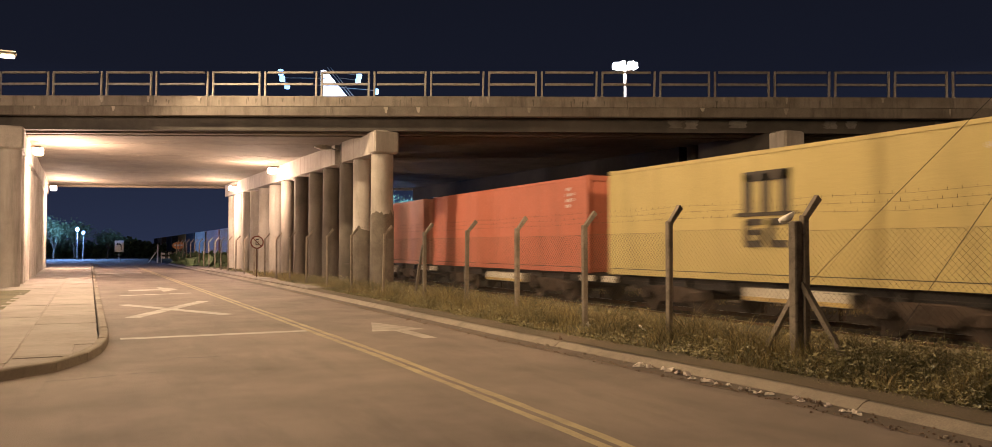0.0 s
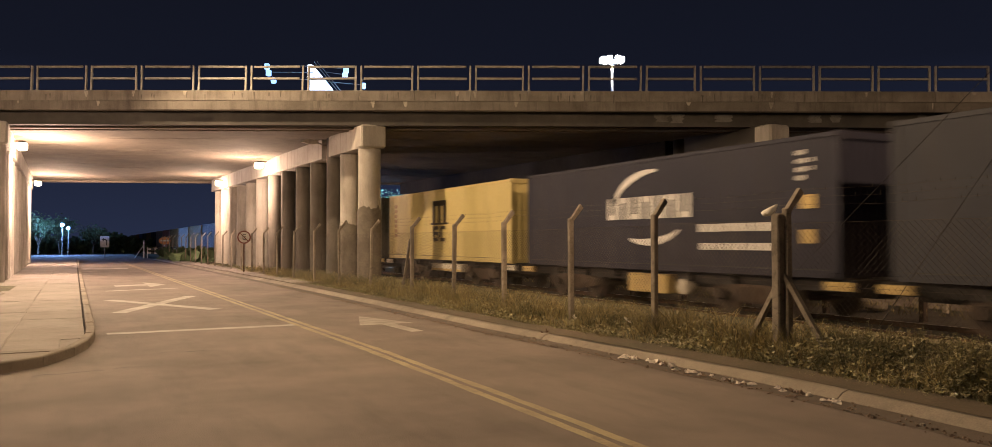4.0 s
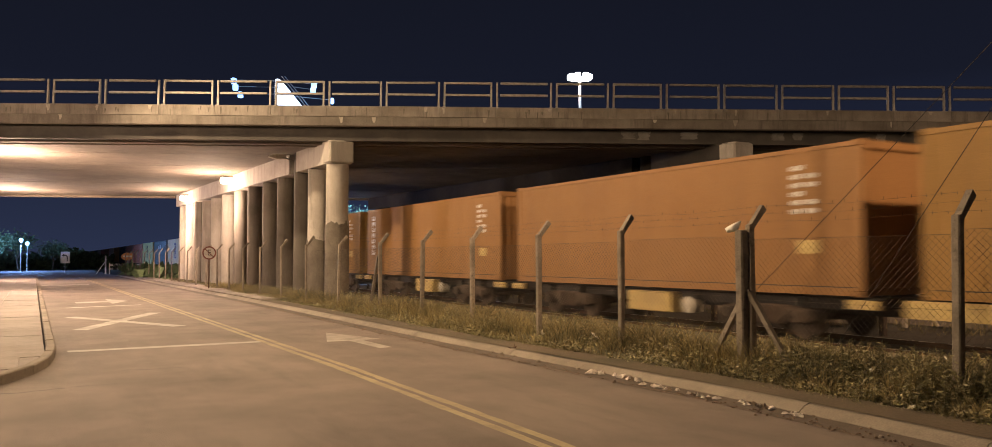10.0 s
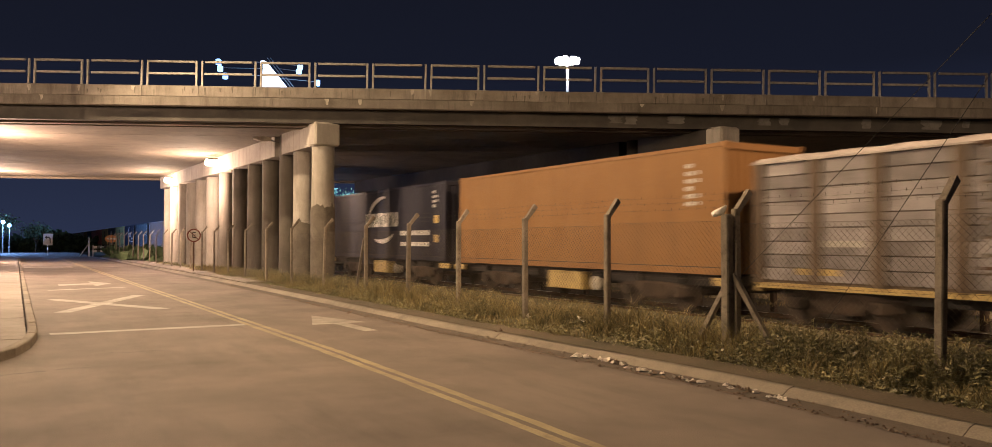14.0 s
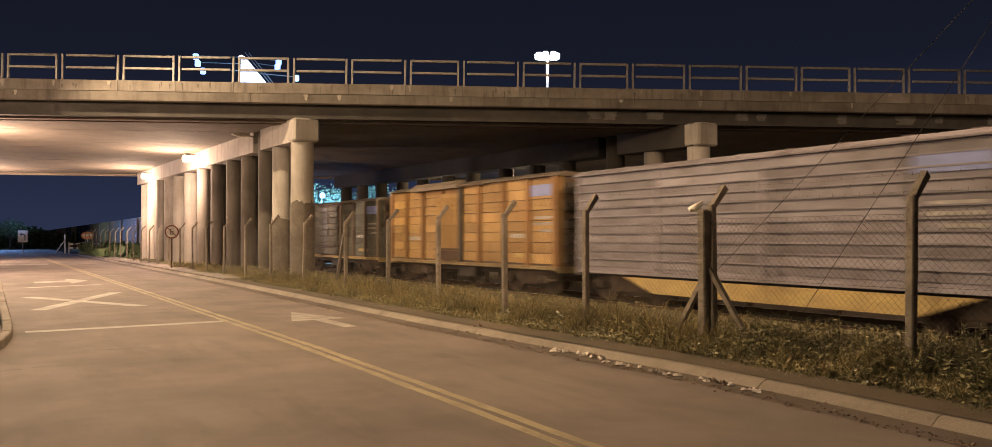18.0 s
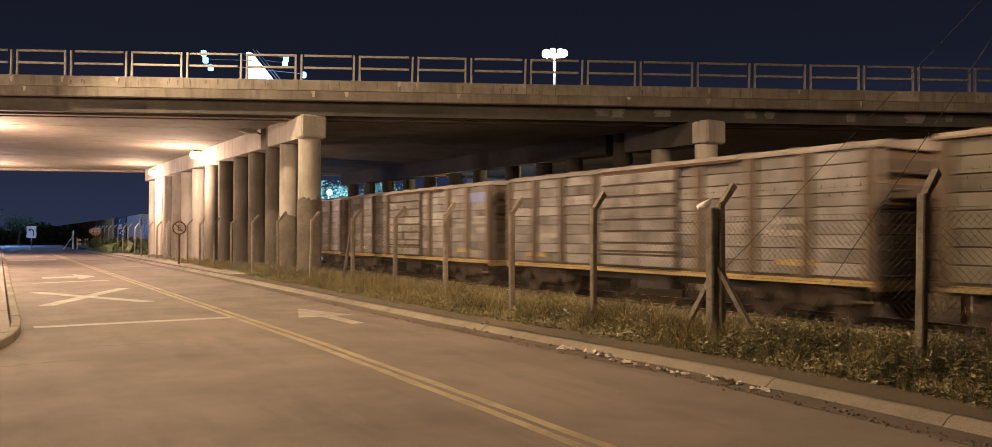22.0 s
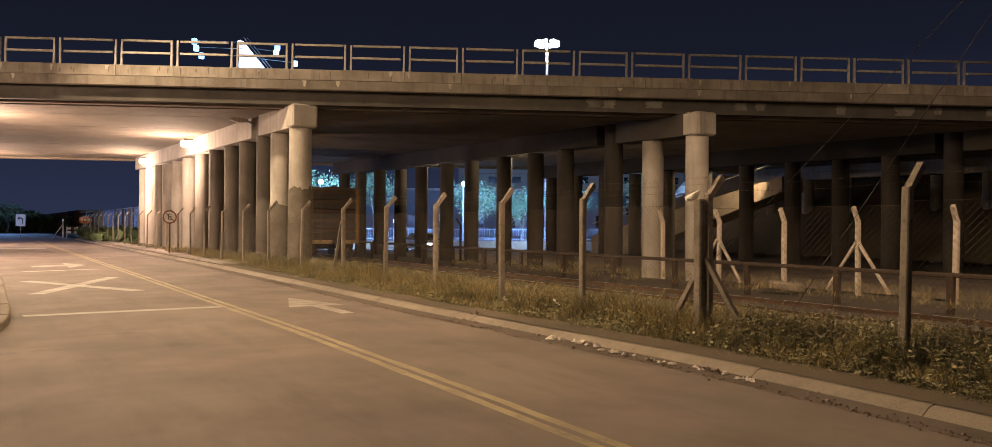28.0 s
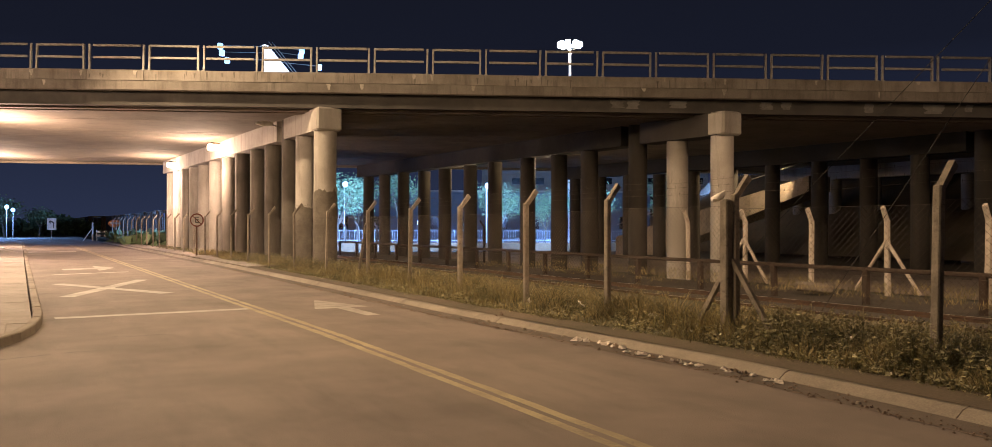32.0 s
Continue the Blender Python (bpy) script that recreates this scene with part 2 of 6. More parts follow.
M_RAILING = shader("railing_steel", (0.30, 0.285, 0.265), (0.20, 0.185, 0.17), 0.55, 0.4, scale=7, bump=0.2, stain=0.6)
M_WIRE = shader("rusty_wire", (0.10, 0.082, 0.066), (0.05, 0.04, 0.032), 0.7, 0.3, scale=12, bump=0.1, stain=0.5)
M_CABLE = shader("black_cable", (0.012, 0.012, 0.012), None, 0.7, scale=9, bump=0.0, stain=0.2)
M_RUST = shader("rusty_steel", (0.12, 0.068, 0.042), (0.07, 0.045, 0.032), 0.85, 0.2, scale=9, bump=0.5, stain=0.5)
M_DARKRUST = shader("dark_rust", (0.05, 0.032, 0.022), (0.03, 0.02, 0.015), 0.85, 0.2, scale=9, bump=0.5, stain=0.5)
M_RAILTOP = shader("polished_rail", (0.55, 0.52, 0.48), (0.40, 0.37, 0.34), 0.28, 1.0, scale=9, bump=0.05, stain=0.2)
M_BOGIE = shader("bogie_steel", (0.095, 0.066, 0.05), (0.03, 0.024, 0.02), 0.85, 0.2, scale=8, bump=0.5, stain=0.5)
M_BLACK = shader("black_paint", (0.022, 0.021, 0.02), (0.035, 0.03, 0.026), 0.65, scale=6, bump=0.2, stain=0.3)
M_PLATE_Y = shader("yellow_plate", (0.56, 0.42, 0.16), (0.38, 0.275, 0.12), 0.6, scale=6, bump=0.15, stain=0.85, grime=(0.13, 0.09, 0.06))
M_PLATE_W = shader("white_plate", (0.62, 0.58, 0.50), (0.45, 0.41, 0.34), 0.6, scale=7, bump=0.15, stain=0.55)
M_LETTER = shader("white_lettering", (0.74, 0.73, 0.72), (0.56, 0.55, 0.54), 0.6, scale=9, bump=0.0, stain=0.4)
M_LOGO_D = shader("dark_lettering", (0.035, 0.028, 0.02), (0.06, 0.045, 0.03), 0.6, scale=9, bump=0.0, stain=0.3)
M_LOGO_R = shader("rust_red_lettering", (0.17, 0.075, 0.035), None, 0.6, scale=9, bump=0.0, stain=0.3)
M_STENCIL = shader("worn_stencil_white", (0.46, 0.44, 0.42), (0.30, 0.285, 0.27), 0.7, scale=9, bump=0.0, stain=0.8)
M_BLUEPANEL = shader("pale_blue_paint", (0.26, 0.31, 0.62), (0.20, 0.235, 0.45), 0.6, scale=7, bump=0.1, stain=0.4)
M_PLASTIC = shader("white_plastic", (0.75, 0.72, 0.66), None, 0.45, scale=20, bump=0.2, stain=0.2)
M_PAPER = shader("wet_paper", (0.80, 0.74, 0.68), (0.62, 0.55, 0.49), 0.8, scale=14, bump=0.3, stain=0.5)
M_SIGN_W = shader("sign_white", (0.62, 0.60, 0.56), None, 0.5, scale=12, bump=0.0, stain=0.35)
M_SIGN_R = shader("sign_red", (0.17, 0.045, 0.03), None, 0.5, scale=12, bump=0.0, stain=0.3)
M_SIGN_K = shader("sign_black", (0.03, 0.03, 0.03), None, 0.5, scale=12, bump=0.0, stain=0.3)
M_SIGN_O = shader("sign_orange", (0.55, 0.22, 0.06), (0.45, 0.16, 0.05), 0.5, scale=12, bump=0.0, stain=0.3)
M_LITTER = shader("wet_litter", (0.21, 0.155, 0.115), (0.12, 0.088, 0.066), 0.8, scale=14, bump=0.3, stain=0.5)
M_LIME = shader("lime_bloom", (0.33, 0.30, 0.26), (0.24, 0.215, 0.185), 0.9, scale=6, bump=0.1, stain=0.5)
M_SLAB = shader("old_slab_concrete", (0.165, 0.145, 0.125), (0.10, 0.086, 0.072), 0.9, scale=3.2, bump=0.35, streak=0.9, stain=0.6, fine=40)
M_DAMP = shader("damp_concrete", (0.135, 0.118, 0.10), (0.085, 0.073, 0.06), 0.85, scale=6, bump=0.1, stain=0.5)
M_BLOOM = shader("grey_lime_bloom", (0.17, 0.165, 0.155), (0.09, 0.085, 0.078), 0.9, scale=6, bump=0.1, stain=0.7)
# wagon ends face away from the lamps; their shade is in this colour
M_WEND = shader("shaded_wagon_end", (0.085, 0.074, 0.064), (0.05, 0.043, 0.037), 0.8, scale=3, bump=0.2, streak=0.5)
M_BLADE = shader("dry_grass", (0.31, 0.255, 0.12), (0.075, 0.068, 0.034), 0.8, scale=5, bump=0.0, stain=0.3, fine=14, island=0.6)
M_WEED = shader("green_weeds", (0.275, 0.25, 0.13), (0.105, 0.102, 0.052), 0.42, scale=5, bump=0.0, stain=0.3, fine=14, island=0.6)
M_LEAF = shader("tree_leaves", (0.13, 0.18, 0.09), (0.08, 0.12, 0.055), 0.7, scale=2, bump=0.0, stain=0.2, fine=10, island=0.45)
M_BARK = shader("bark", (0.12, 0.095, 0.07), (0.07, 0.055, 0.042), 0.95, scale=8, bump=0.8, stain=0.4)
M_GLASS_K = shader("car_glass", (0.012, 0.014, 0.016), None, 0.08, scale=9, bump=0.0, stain=0.0)
M_CARPAINT = shader("silver_paint", (0.26, 0.255, 0.25), (0.23, 0.225, 0.22), 0.3, 0.5, scale=4, bump=0.0, stain=0.15)
M_TYRE = shader("tyre_rubber", (0.02, 0.02, 0.02), None, 0.9, scale=12, bump=0.3, stain=0.2)
M_WALL = shader("far_wall_plaster", (0.36, 0.30, 0.24), (0.27, 0.225, 0.18), 0.9, scale=1.2, bump=0.2, stain=0.4, fine=20)
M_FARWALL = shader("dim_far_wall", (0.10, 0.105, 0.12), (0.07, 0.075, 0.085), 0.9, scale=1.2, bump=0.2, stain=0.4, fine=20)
M_LOWWALL = shader("low_brick_wall", (0.17, 0.105, 0.055), (0.11, 0.07, 0.04), 0.9, scale=5, bump=0.5, stain=0.5, fine=20)
M_RAILGREY = shader("grey_railing_paint", (0.20, 0.215, 0.24), (0.14, 0.15, 0.17), 0.6, scale=8, bump=0.1, stain=0.4)
M_RAMP = shader("ramp_stone", (0.36, 0.30, 0.235), (0.25, 0.205, 0.155), 0.92, scale=5, bump=0.7, stain=0.5, fine=20)
M_GLOW_WARM = shader("lamp_warm_glow", (1, 0.8, 0.5), glow=(1.0, 0.74, 0.42), strength=60)
M_GLOW_MAST = shader("mast_glow", (1, 0.9, 0.85), glow=(1.0, 0.88, 0.80), strength=45)
M_GLOW_COOL = shader("lamp_cool_glow", (0.7, 0.85, 1), glow=(0.28, 0.50, 1.0), strength=2.3)
# the billboard's floodlighting is put in as the panel's own glow
M_GLOW_PANEL = shader("lit_panel", (0.8, 0.85, 0.9), glow=(0.82, 0.90, 1.0), strength=1.6)
M_GLOW_HEAD = shader("headlight_glow", (0.8, 0.9, 1), glow=(0.62, 0.78, 1.0), strength=50)
M_GLOW_TAIL = shader("tail_light", (0.5, 0.02, 0.02), glow=(1.0, 0.06, 0.04), strength=1.5)


# ---- mesh building ----
class Shape:
    """Vertices and faces gathered from simple solids; made into one mesh at the end."""

    def __init__(self):
        self.v, self.f = [], []

    def add(self, verts, faces):
        n = len(self.v)
        self.v += [tuple(p) for p in verts]
        self.f += [tuple(i + n for i in f) for f in faces]
        return self

    def box(self, x0, x1, y0, y1, z0, z1, m=None, cham=0.0):
        if cham:
            return self.cham_box(x0, x1, y0, y1, z0, z1, cham, m)
        p = [Vector((x, y, z)) for z in (z0, z1) for y in (y0, y1) for x in (x0, x1)]
        if m:
            p = [m @ q for q in p]
        return self.add(p, [(0, 2, 3, 1), (4, 5, 7, 6), (0, 1, 5, 4), (2, 6, 7, 3), (0, 4, 6, 2), (1, 3, 7, 5)])

    def cham_box(self, x0, x1, y0, y1, z0, z1, c, m=None):
        """A box whose upright and level edges are cut off by c."""
        def ring(dx, dy, z):
            a, b, e, g = x0 + dx, x1 - dx, y0 + dy, y1 - dy
            k = min(c, (b - a) / 2.1, (g - e) / 2.1)
            return [(a + k, e, z), (b - k, e, z), (b, e + k, z), (b, g - k, z), (b - k, g, z), (a + k, g, z), (a, g - k, z), (a, e + k, z)]
        p = ring(c, c, z0) + ring(0, 0, z0 + c) + ring(0, 0, z1 - c) + ring(c, c, z1)
        if m:
            p = [m @ Vector(q) for q in p]
        f = [tuple(range(7, -1, -1)), tuple(range(24, 32))]
        for r in range(3):
            f += [(r * 8 + i, r * 8 + (i + 1) % 8, r * 8 + 8 + (i + 1) % 8, r * 8 + 8 + i) for i in range(8)]
        return self.add(p, f)

    def tube(self, p0, p1, r0, r1=None, n=8, caps=True):
        p0, p1 = Vector(p0), Vector(p1)
        r1 = r0 if r1 is None else r1
        d = (p1 - p0).normalized()
        a = d.orthogonal().normalized()
        b = d.cross(a)
        v = [p + r * (math.cos(t) * a + math.sin(t) * b) for p, r in ((p0, r0), (p1, r1)) for t in [2 * math.pi * i / n for i in range(n)]]
        f = [(i, (i + 1) % n, n + (i + 1) % n, n + i) for i in range(n)]
        if caps:
            f += [tuple(range(n - 1, -1, -1)), tuple(range(n, 2 * n))]
        return self.add(v, f)

    def path(self, points, r, n=6):
        for a, b in zip(points, points[1:]):
            self.tube(a, b, r, r, n)
        return self

    def slab(self, outline, z0, z1):
        """An upright prism over a level outline, counter-clockwise."""
        n = len(outline)
        v = [(x, y, z) for z in (z0, z1) for x, y in outline]
        f = [tuple(range(n - 1, -1, -1)), tuple(range(n, 2 * n))] + [(i, (i + 1) % n, n + (i + 1) % n, n + i) for i in range(n)]
        return self.add(v, f)

    def extrude_x(self, outline, x0, x1):
        """A prism along x over an outline in y and z."""
        n = len(outline)
        v = [(x, y, z) for x in (x0, x1) for y, z in outline]
        f = [tuple(range(n)), tuple(range(2 * n - 1, n - 1, -1))] + [(i, n + i, n + (i + 1) % n, (i + 1) % n) for i in range(n)]
        return self.add(v, f)

    def extrude_y(self, outline, y0, y1):
        n = len(outline)
        v = [(x, y, z) for y in (y0, y1) for x, z in outline]
        f = [tuple(range(n - 1, -1, -1)), tuple(range(n, 2 * n))] + [(i, (i + 1) % n, n + (i + 1) % n, n + i) for i in range(n)]
        return self.add(v, f)

    def mesh(self, name, smooth=False, own_slot=True, material=None):
        me = bpy.data.meshes.new(name)
        me.from_pydata(self.v, [], self.f)
        if material:
            me.materials.append(material)
        if smooth:
            me.polygons.foreach_set("use_smooth", [True] * len(me.polygons))
            me.set_sharp_from_angle(angle=radians(40))
        me.update()
        return me


def part(name, shape, material, parent=None, label="", smooth=False, at=None):
    """One mesh object under a thing or a part; shape may be a ready mesh."""
    me = shape.mesh(name, smooth, material=material) if isinstance(shape, Shape) else shape
    ob = new(name, me)
    if isinstance(shape, Shape) is False and material is not None:
        if not me.materials:
            me.materials.append(material)
        ob.material_slots[0].link = "OBJECT"
        ob.material_slots[0].material = material
    if parent:
        ob.parent = parent
    if at is not None:
        ob.matrix_basis = at
    if label:
        tagged(ob, label)
    return ob


def thing(name, label, category, at=None, group="", kind=""):
    ob = new(name)
    ob.empty_display_size = 0.2
    if at is not None:
        ob.matrix_basis = at
    return tagged(ob, label, category, group, kind)


def setting(name, shape, material, label, category, smooth=False):
    return tagged(part(name, shape, material, None, "", smooth), label, category, "", "structure")


# ---- ground, road, pavements ----
KERB_Y, KERB_X = (-20, 3, 5, 7, 10, 14, 20, 32, 90), (6.30, 6.95, 7.10, 7.18, 7.12, 7.00, 7.02, 7.06, 6.4)


def kerb_right_x(y):
    return float(np.interp(y, KERB_Y, KERB_X))


def kerb_left_x(y):
    return 0.24 - 0.0065 * (y - 16)


def yellow_x(y):
    return float(np.interp(y, (-20, 4, 8, 12, 17, 90), (3.60, 3.91, 3.97, 4.00, 3.93, 2.93)))


def grid_sheet(x0, x1, y0, y1, nx, ny, height):
    s = Shape()
    v = [(x0 + (x1 - x0) * i / nx, y0 + (y1 - y0) * j / ny) for j in range(ny + 1) for i in range(nx + 1)]
    f = [(j * (nx + 1) + i, j * (nx + 1) + i + 1, (j + 1) * (nx + 1) + i + 1, (j + 1) * (nx + 1) + i) for j in range(ny) for i in range(nx)]
    return s.add([(x, y, height(x, y)) for x, y in v], f)


ground = setting("ground", grid_sheet(-1500, 1500, -1500, 1500, 60, 60, lambda x, y: -0.50), M_FAR,
                 "dark bare ground that runs to the horizon", "ground")


def lane_sheet():
    s = Shape()
    for y0, y1 in zip(range(-60, 130, 4), range(-56, 134, 4)):
        left0 = kerb_left_x(y0) - 0.05 if y0 >= 16 else -40
        left1 = kerb_left_x(y1) - 0.05 if y0 >= 16 else -40
        if y0 >= 88:
            left0 = left1 = -40
        right0, right1 = (kerb_right_x(y0) + 0.05, kerb_right_x(y1) + 0.05)
        s.add([(left0, y0, 0), (right0, y0, 0), (right1, y1, 0), (left1, y1, 0)], [(0, 1, 2, 3)])
    return s


road = setting("road", lane_sheet(), M_ASPHALT, "worn grey asphalt road lit warm by street lamps", "road")
setting("verge", grid_sheet(7.3, 12.0, -30, 130, 40, 400,
        lambda x, y: 0.075 + 0.05 * noise.noise((x * 0.9, y * 0.9, 0)) * min(1, max(0, (x - 7.7))) + 0.04 * min(1, max(0, x - 8)) if x > kerb_right_x(y) + 0.02 else -0.1),
        M_TURF, "rough turf verge between kerb and railway", "verge")
for nm, d0, d1, z, mt, lb in (("gutter", -0.52, 0.02, 0.005, M_GUTTER, "dusty concrete gutter along the kerb"), ("soil_strip", 0.045, 0.66, 0.0975, M_SOIL, "bare trodden soil behind the kerb")):
    s = Shape()
    ys = [y * 0.5 for y in range(-24, 172)]
    for ya, yb in zip(ys, ys[1:]):
        ja, jb = (0.10 * noise.noise((ya * 0.8, d1, 1)), 0.10 * noise.noise((yb * 0.8, d1, 1)))
        s.add([(kerb_right_x(ya) + d0 + (ja if d0 < 0 else 0), ya, z), (kerb_right_x(ya) + d1 + (ja if d0 > 0 else 0), ya, z), (kerb_right_x(yb) + d1 + (jb if d0 > 0 else 0), yb, z), (kerb_right_x(yb) + d0 + (jb if d0 < 0 else 0), yb, z)], [(0, 1, 2, 3)])
    setting(nm, s, mt, lb, "gutter" if nm == "gutter" else "soil")
setting("trackbed", grid_sheet(11.6, 24.0, -60, 300, 50, 120,
        lambda x, y: -0.34 * min(1, max(0, (x - 19.5) / 3.0)) - 0.05 - 0.03 * abs(noise.noise((x * 1.3, y * 1.3, 4))) + (0.12 * max(0, 1 - abs(x - 14.16) / 2.0) - 0.02) - 0.10),
        M_BALLAST, "dirty ballast and soil beside the rails", "trackbed")
setting("far_road", Shape().add([(23.6, -60, -0.45), (34.2, -60, -0.45), (34.2, 150, -0.45), (23.6, 150, -0.45)], [(0, 1, 2, 3)]),
        M_ASPHALT, "dark asphalt street beyond the railway", "road")
setting("square", Shape().add([(10, 92, -0.30), (80, 52, -0.30), (130, 120, -0.30), (20, 170, -0.30)], [(0, 1, 2, 3)]),
        M_ASPHALT, "dark paved square lit blue-white at night", "pavement")


def kerb_run(name, line, label, high=0.145):
    """A row of kerb stones along a line of (x, y), stones about one metre long, with the traffic on the right hand."""
    top = tagged(new(name), label, "kerb", "", "structure")
    total = [0.0]
    for a, b in zip(line, line[1:]):
        total.append(total[-1] + math.dist(a, b))

    def place(d):
        for i in range(len(line) - 1):
            if d <= total[i + 1] or i == len(line) - 2:
                k = (d - total[i]) / (total[i + 1] - total[i])
                return Vector((line[i][0] + (line[i + 1][0] - line[i][0]) * k, line[i][1] + (line[i + 1][1] - line[i][1]) * k, 0))
    mesh = Shape().cham_box(-0.497, 0.497, 0.0, 0.15, -0.12, high, 0.018).mesh("kerb_stone", material=M_KERB)
    d = 0.5
    while d < total[-1]:
        p, q = place(d - 0.45), place(d + 0.45)
        w = q - p
        ob = part("kerb_stone", mesh, None, top)
        tilt = random.uniform(-1.2, 1.2)
        ob.matrix_basis = Matrix.Translation(((p + q) / 2) + Vector((0, 0, random.uniform(-0.014, 0.006)))) @ Matrix.Rotation(math.atan2(w.y, w.x), 4, "Z") @ pose(0, 0, 0, tilt * 0.6, 0, tilt * 0.4)
        d += 1.0
    return top


kerb_east = tagged(new("kerb_east"), "pale rolled concrete kerb along the road and verge", "kerb", "", "structure")
KERB_PROFILE = [(0.16, -0.1), (0.16, 0.078), (0.135, 0.09), (0.05, 0.088), (-0.03, 0.072), (-0.09, 0.028), (-0.13, 0.008), (-0.13, -0.1)]
for y0 in range(-14, 86, 2):
    s = Shape()
    n = len(KERB_PROFILE)
    drop = random.uniform(-0.006, 0.003)
    s.add([(kerb_right_x(y) + a + 0.006 * noise.noise((y, a * 9, 5)), y, b + (drop if b > 0 else 0) + 0.006 * noise.noise((y * 0.7, a * 9, 2))) for y in (y0 + 0.004, y0 + 0.66, y0 + 1.33, y0 + 1.996) for a, b in KERB_PROFILE],
          [(k * n + i, k * n + (i + 1) % n, k * n + n + (i + 1) % n, k * n + n + i) for k in range(3) for i in range(n)] + [tuple(range(n))[::-1], tuple(range(3 * n, 4 * n))])
    part("kerb_unit", s, M_KERB, kerb_east, "", True)
corner = [(-8.0, 10.6), (-4.0, 11.0), (-2.0, 11.45), (-1.0, 11.85), (-0.6, 12.2), (-0.3, 12.75), (-0.02, 13.6), (0.12, 14.4), (0.2, 15.3)]
kerb_run("kerb_west", corner + [(kerb_left_x(y), y) for y in range(16, 90, 2)], "pale concrete kerb curving round the pavement corner")

# west pavement: slabs with open joints, and the strip of bare grass beside it
walk_west = tagged(new("pavement_west"), "pale concrete pavement with a worn corner", "pavement", "", "structure")
under = [(x - 0.15, y + 0.06) for x, y in corner] + [(kerb_left_x(90) - 0.15, 90), (-9.0, 90), (-9.0, 10.7)]
part("bedding", Shape().slab(under[::1], -0.1, 0.122), M_PAVING, walk_west, "worn concrete bedding between the slabs")
for j in range(38):
    y0 = 12.6 + j * 2.0
    for i in range(2):
        x1 = kerb_left_x(y0) - 0.19 - i * 1.1
        x0 = x1 - 1.08
        if j == 0 and i == 0:
            x1 -= 0.35
        if y0 < 13 and i == 0:
            y0b = y0 + 0.5
        else:
            y0b = y0
        part("paving_slab", Shape().cham_box(x0, x1, y0b, y0 + 1.985, 0.02, 0.132 + random.uniform(-0.006, 0.004), 0.006), M_PAVING, walk_west)
for i in range(6):
    part("paving_slab", Shape().cham_box(-9.0 + i * 1.33, -7.69 + i * 1.33, 11.75, 12.58, 0.02, 0.13, 0.006), M_PAVING, walk_west)
setting("grass_patch", grid_sheet(-8.6, -2.02, 12.7, 33.5, 26, 70, lambda x, y: 0.135 + 0.03 * noise.noise((x * 2, y * 2, 0))), M_TURF,
        "bare patch of thin grass beside the pavement", "grass")
walk_east = tagged(new("pavement_east"), "pale concrete footway under the bridge", "pavement", "", "structure")
for j in range(22):
    y0 = 31 + j * 1.9
    part("paving_slab", Shape().cham_box(kerb_right_x(y0) + 0.18, kerb_right_x(y0) + 1.35, y0, y0 + 1.88, 0.02, 0.145 + random.uniform(-0.008, 0.004), 0.006), M_PAVING, walk_east)


# ---- painted marks ----
def mark(name, outline, material, label, z=0.004, ragged=0.012):
    pts = []
    for a, b in zip(outline, outline[1:] + outline[:1]):
        n = max(1, int(math.dist(a, b) / 0.25)) if ragged else 1
        for i in range(n):
            k = i / n
            pts.append((a[0] + (b[0] - a[0]) * k + random.uniform(-ragged, ragged), a[1] + (b[1] - a[1]) * k + random.uniform(-ragged, ragged)))
    bm = bmesh.new()
    vs = [bm.verts.new((x, y, z)) for x, y in pts]
    f = bm.faces.new(vs)
    bmesh.ops.triangulate(bm, faces=[f])
    me = bpy.data.meshes.new(name)
    bm.normal_update()
    bm.to_mesh(me)
    bm.free()
    if me.polygons and me.polygons[0].normal.z < 0:
        me.flip_normals()
    me.materials.append(material)
    return tagged(new(name, me), label, "road marking", "", "structure")


for off in (-0.09, 0.09):
    for y0 in range(-12, 80, 4):
        mark("yellow_line", [(yellow_x(y0) + off - 0.055, y0), (yellow_x(y0) + off + 0.055, y0), (yellow_x(y0 + 4) + off + 0.055, y0 + 4), (yellow_x(y0 + 4) + off - 0.055, y0 + 4)],
             M_YELLOW, "worn yellow double centre line on the asphalt")
mark("stop_line", [(0.42, 16.22), (3.80, 16.22), (3.80, 16.52), (0.42, 16.52)], M_WHITE, "worn white stop line across one lane")
mark("give_way_line", [(0.75, 30.6), (3.15, 31.4), (3.15, 31.75), (0.75, 30.95)], M_WHITE, "faint white line across one lane")
mark("far_line", [(0.1, 56.5), (2.7, 56.5), (2.7, 58.5), (0.1, 58.5)], M_WORN, "faint white band across the road")


def bar(x0, y0, x1, y1, w):
    d = math.hypot(x1 - x0, y1 - y0)
    nx, ny = (y1 - y0) / d * w / 2, -(x1 - x0) / d * w / 2
    return [(x0 + nx, y0 + ny), (x1 + nx, y1 + ny), (x1 - nx, y1 - ny), (x0 - nx, y0 - ny)]


mark("cross_bar", bar(0.72, 26.0, 2.98, 21.1, 0.36), M_WHITE, "white painted cross stroke on the asphalt")
mark("cross_bar", bar(0.80, 21.1, 3.04, 26.7, 0.36), M_WHITE, "white painted cross stroke on the asphalt", z=0.007)
setting("lane_arrow", Shape().add([(5.42, 14.1, 0.005), (5.68, 14.1, 0.005), (5.66, 15.66, 0.005), (5.38, 15.66, 0.005)], [(0, 1, 2, 3)])
        .add([(4.93, 15.66, 0.005), (6.06, 15.66, 0.005), (5.52, 17.6, 0.005)], [(0, 1, 2)]), M_WORN, "worn white lane arrow pointing under the bridge", "road marking")
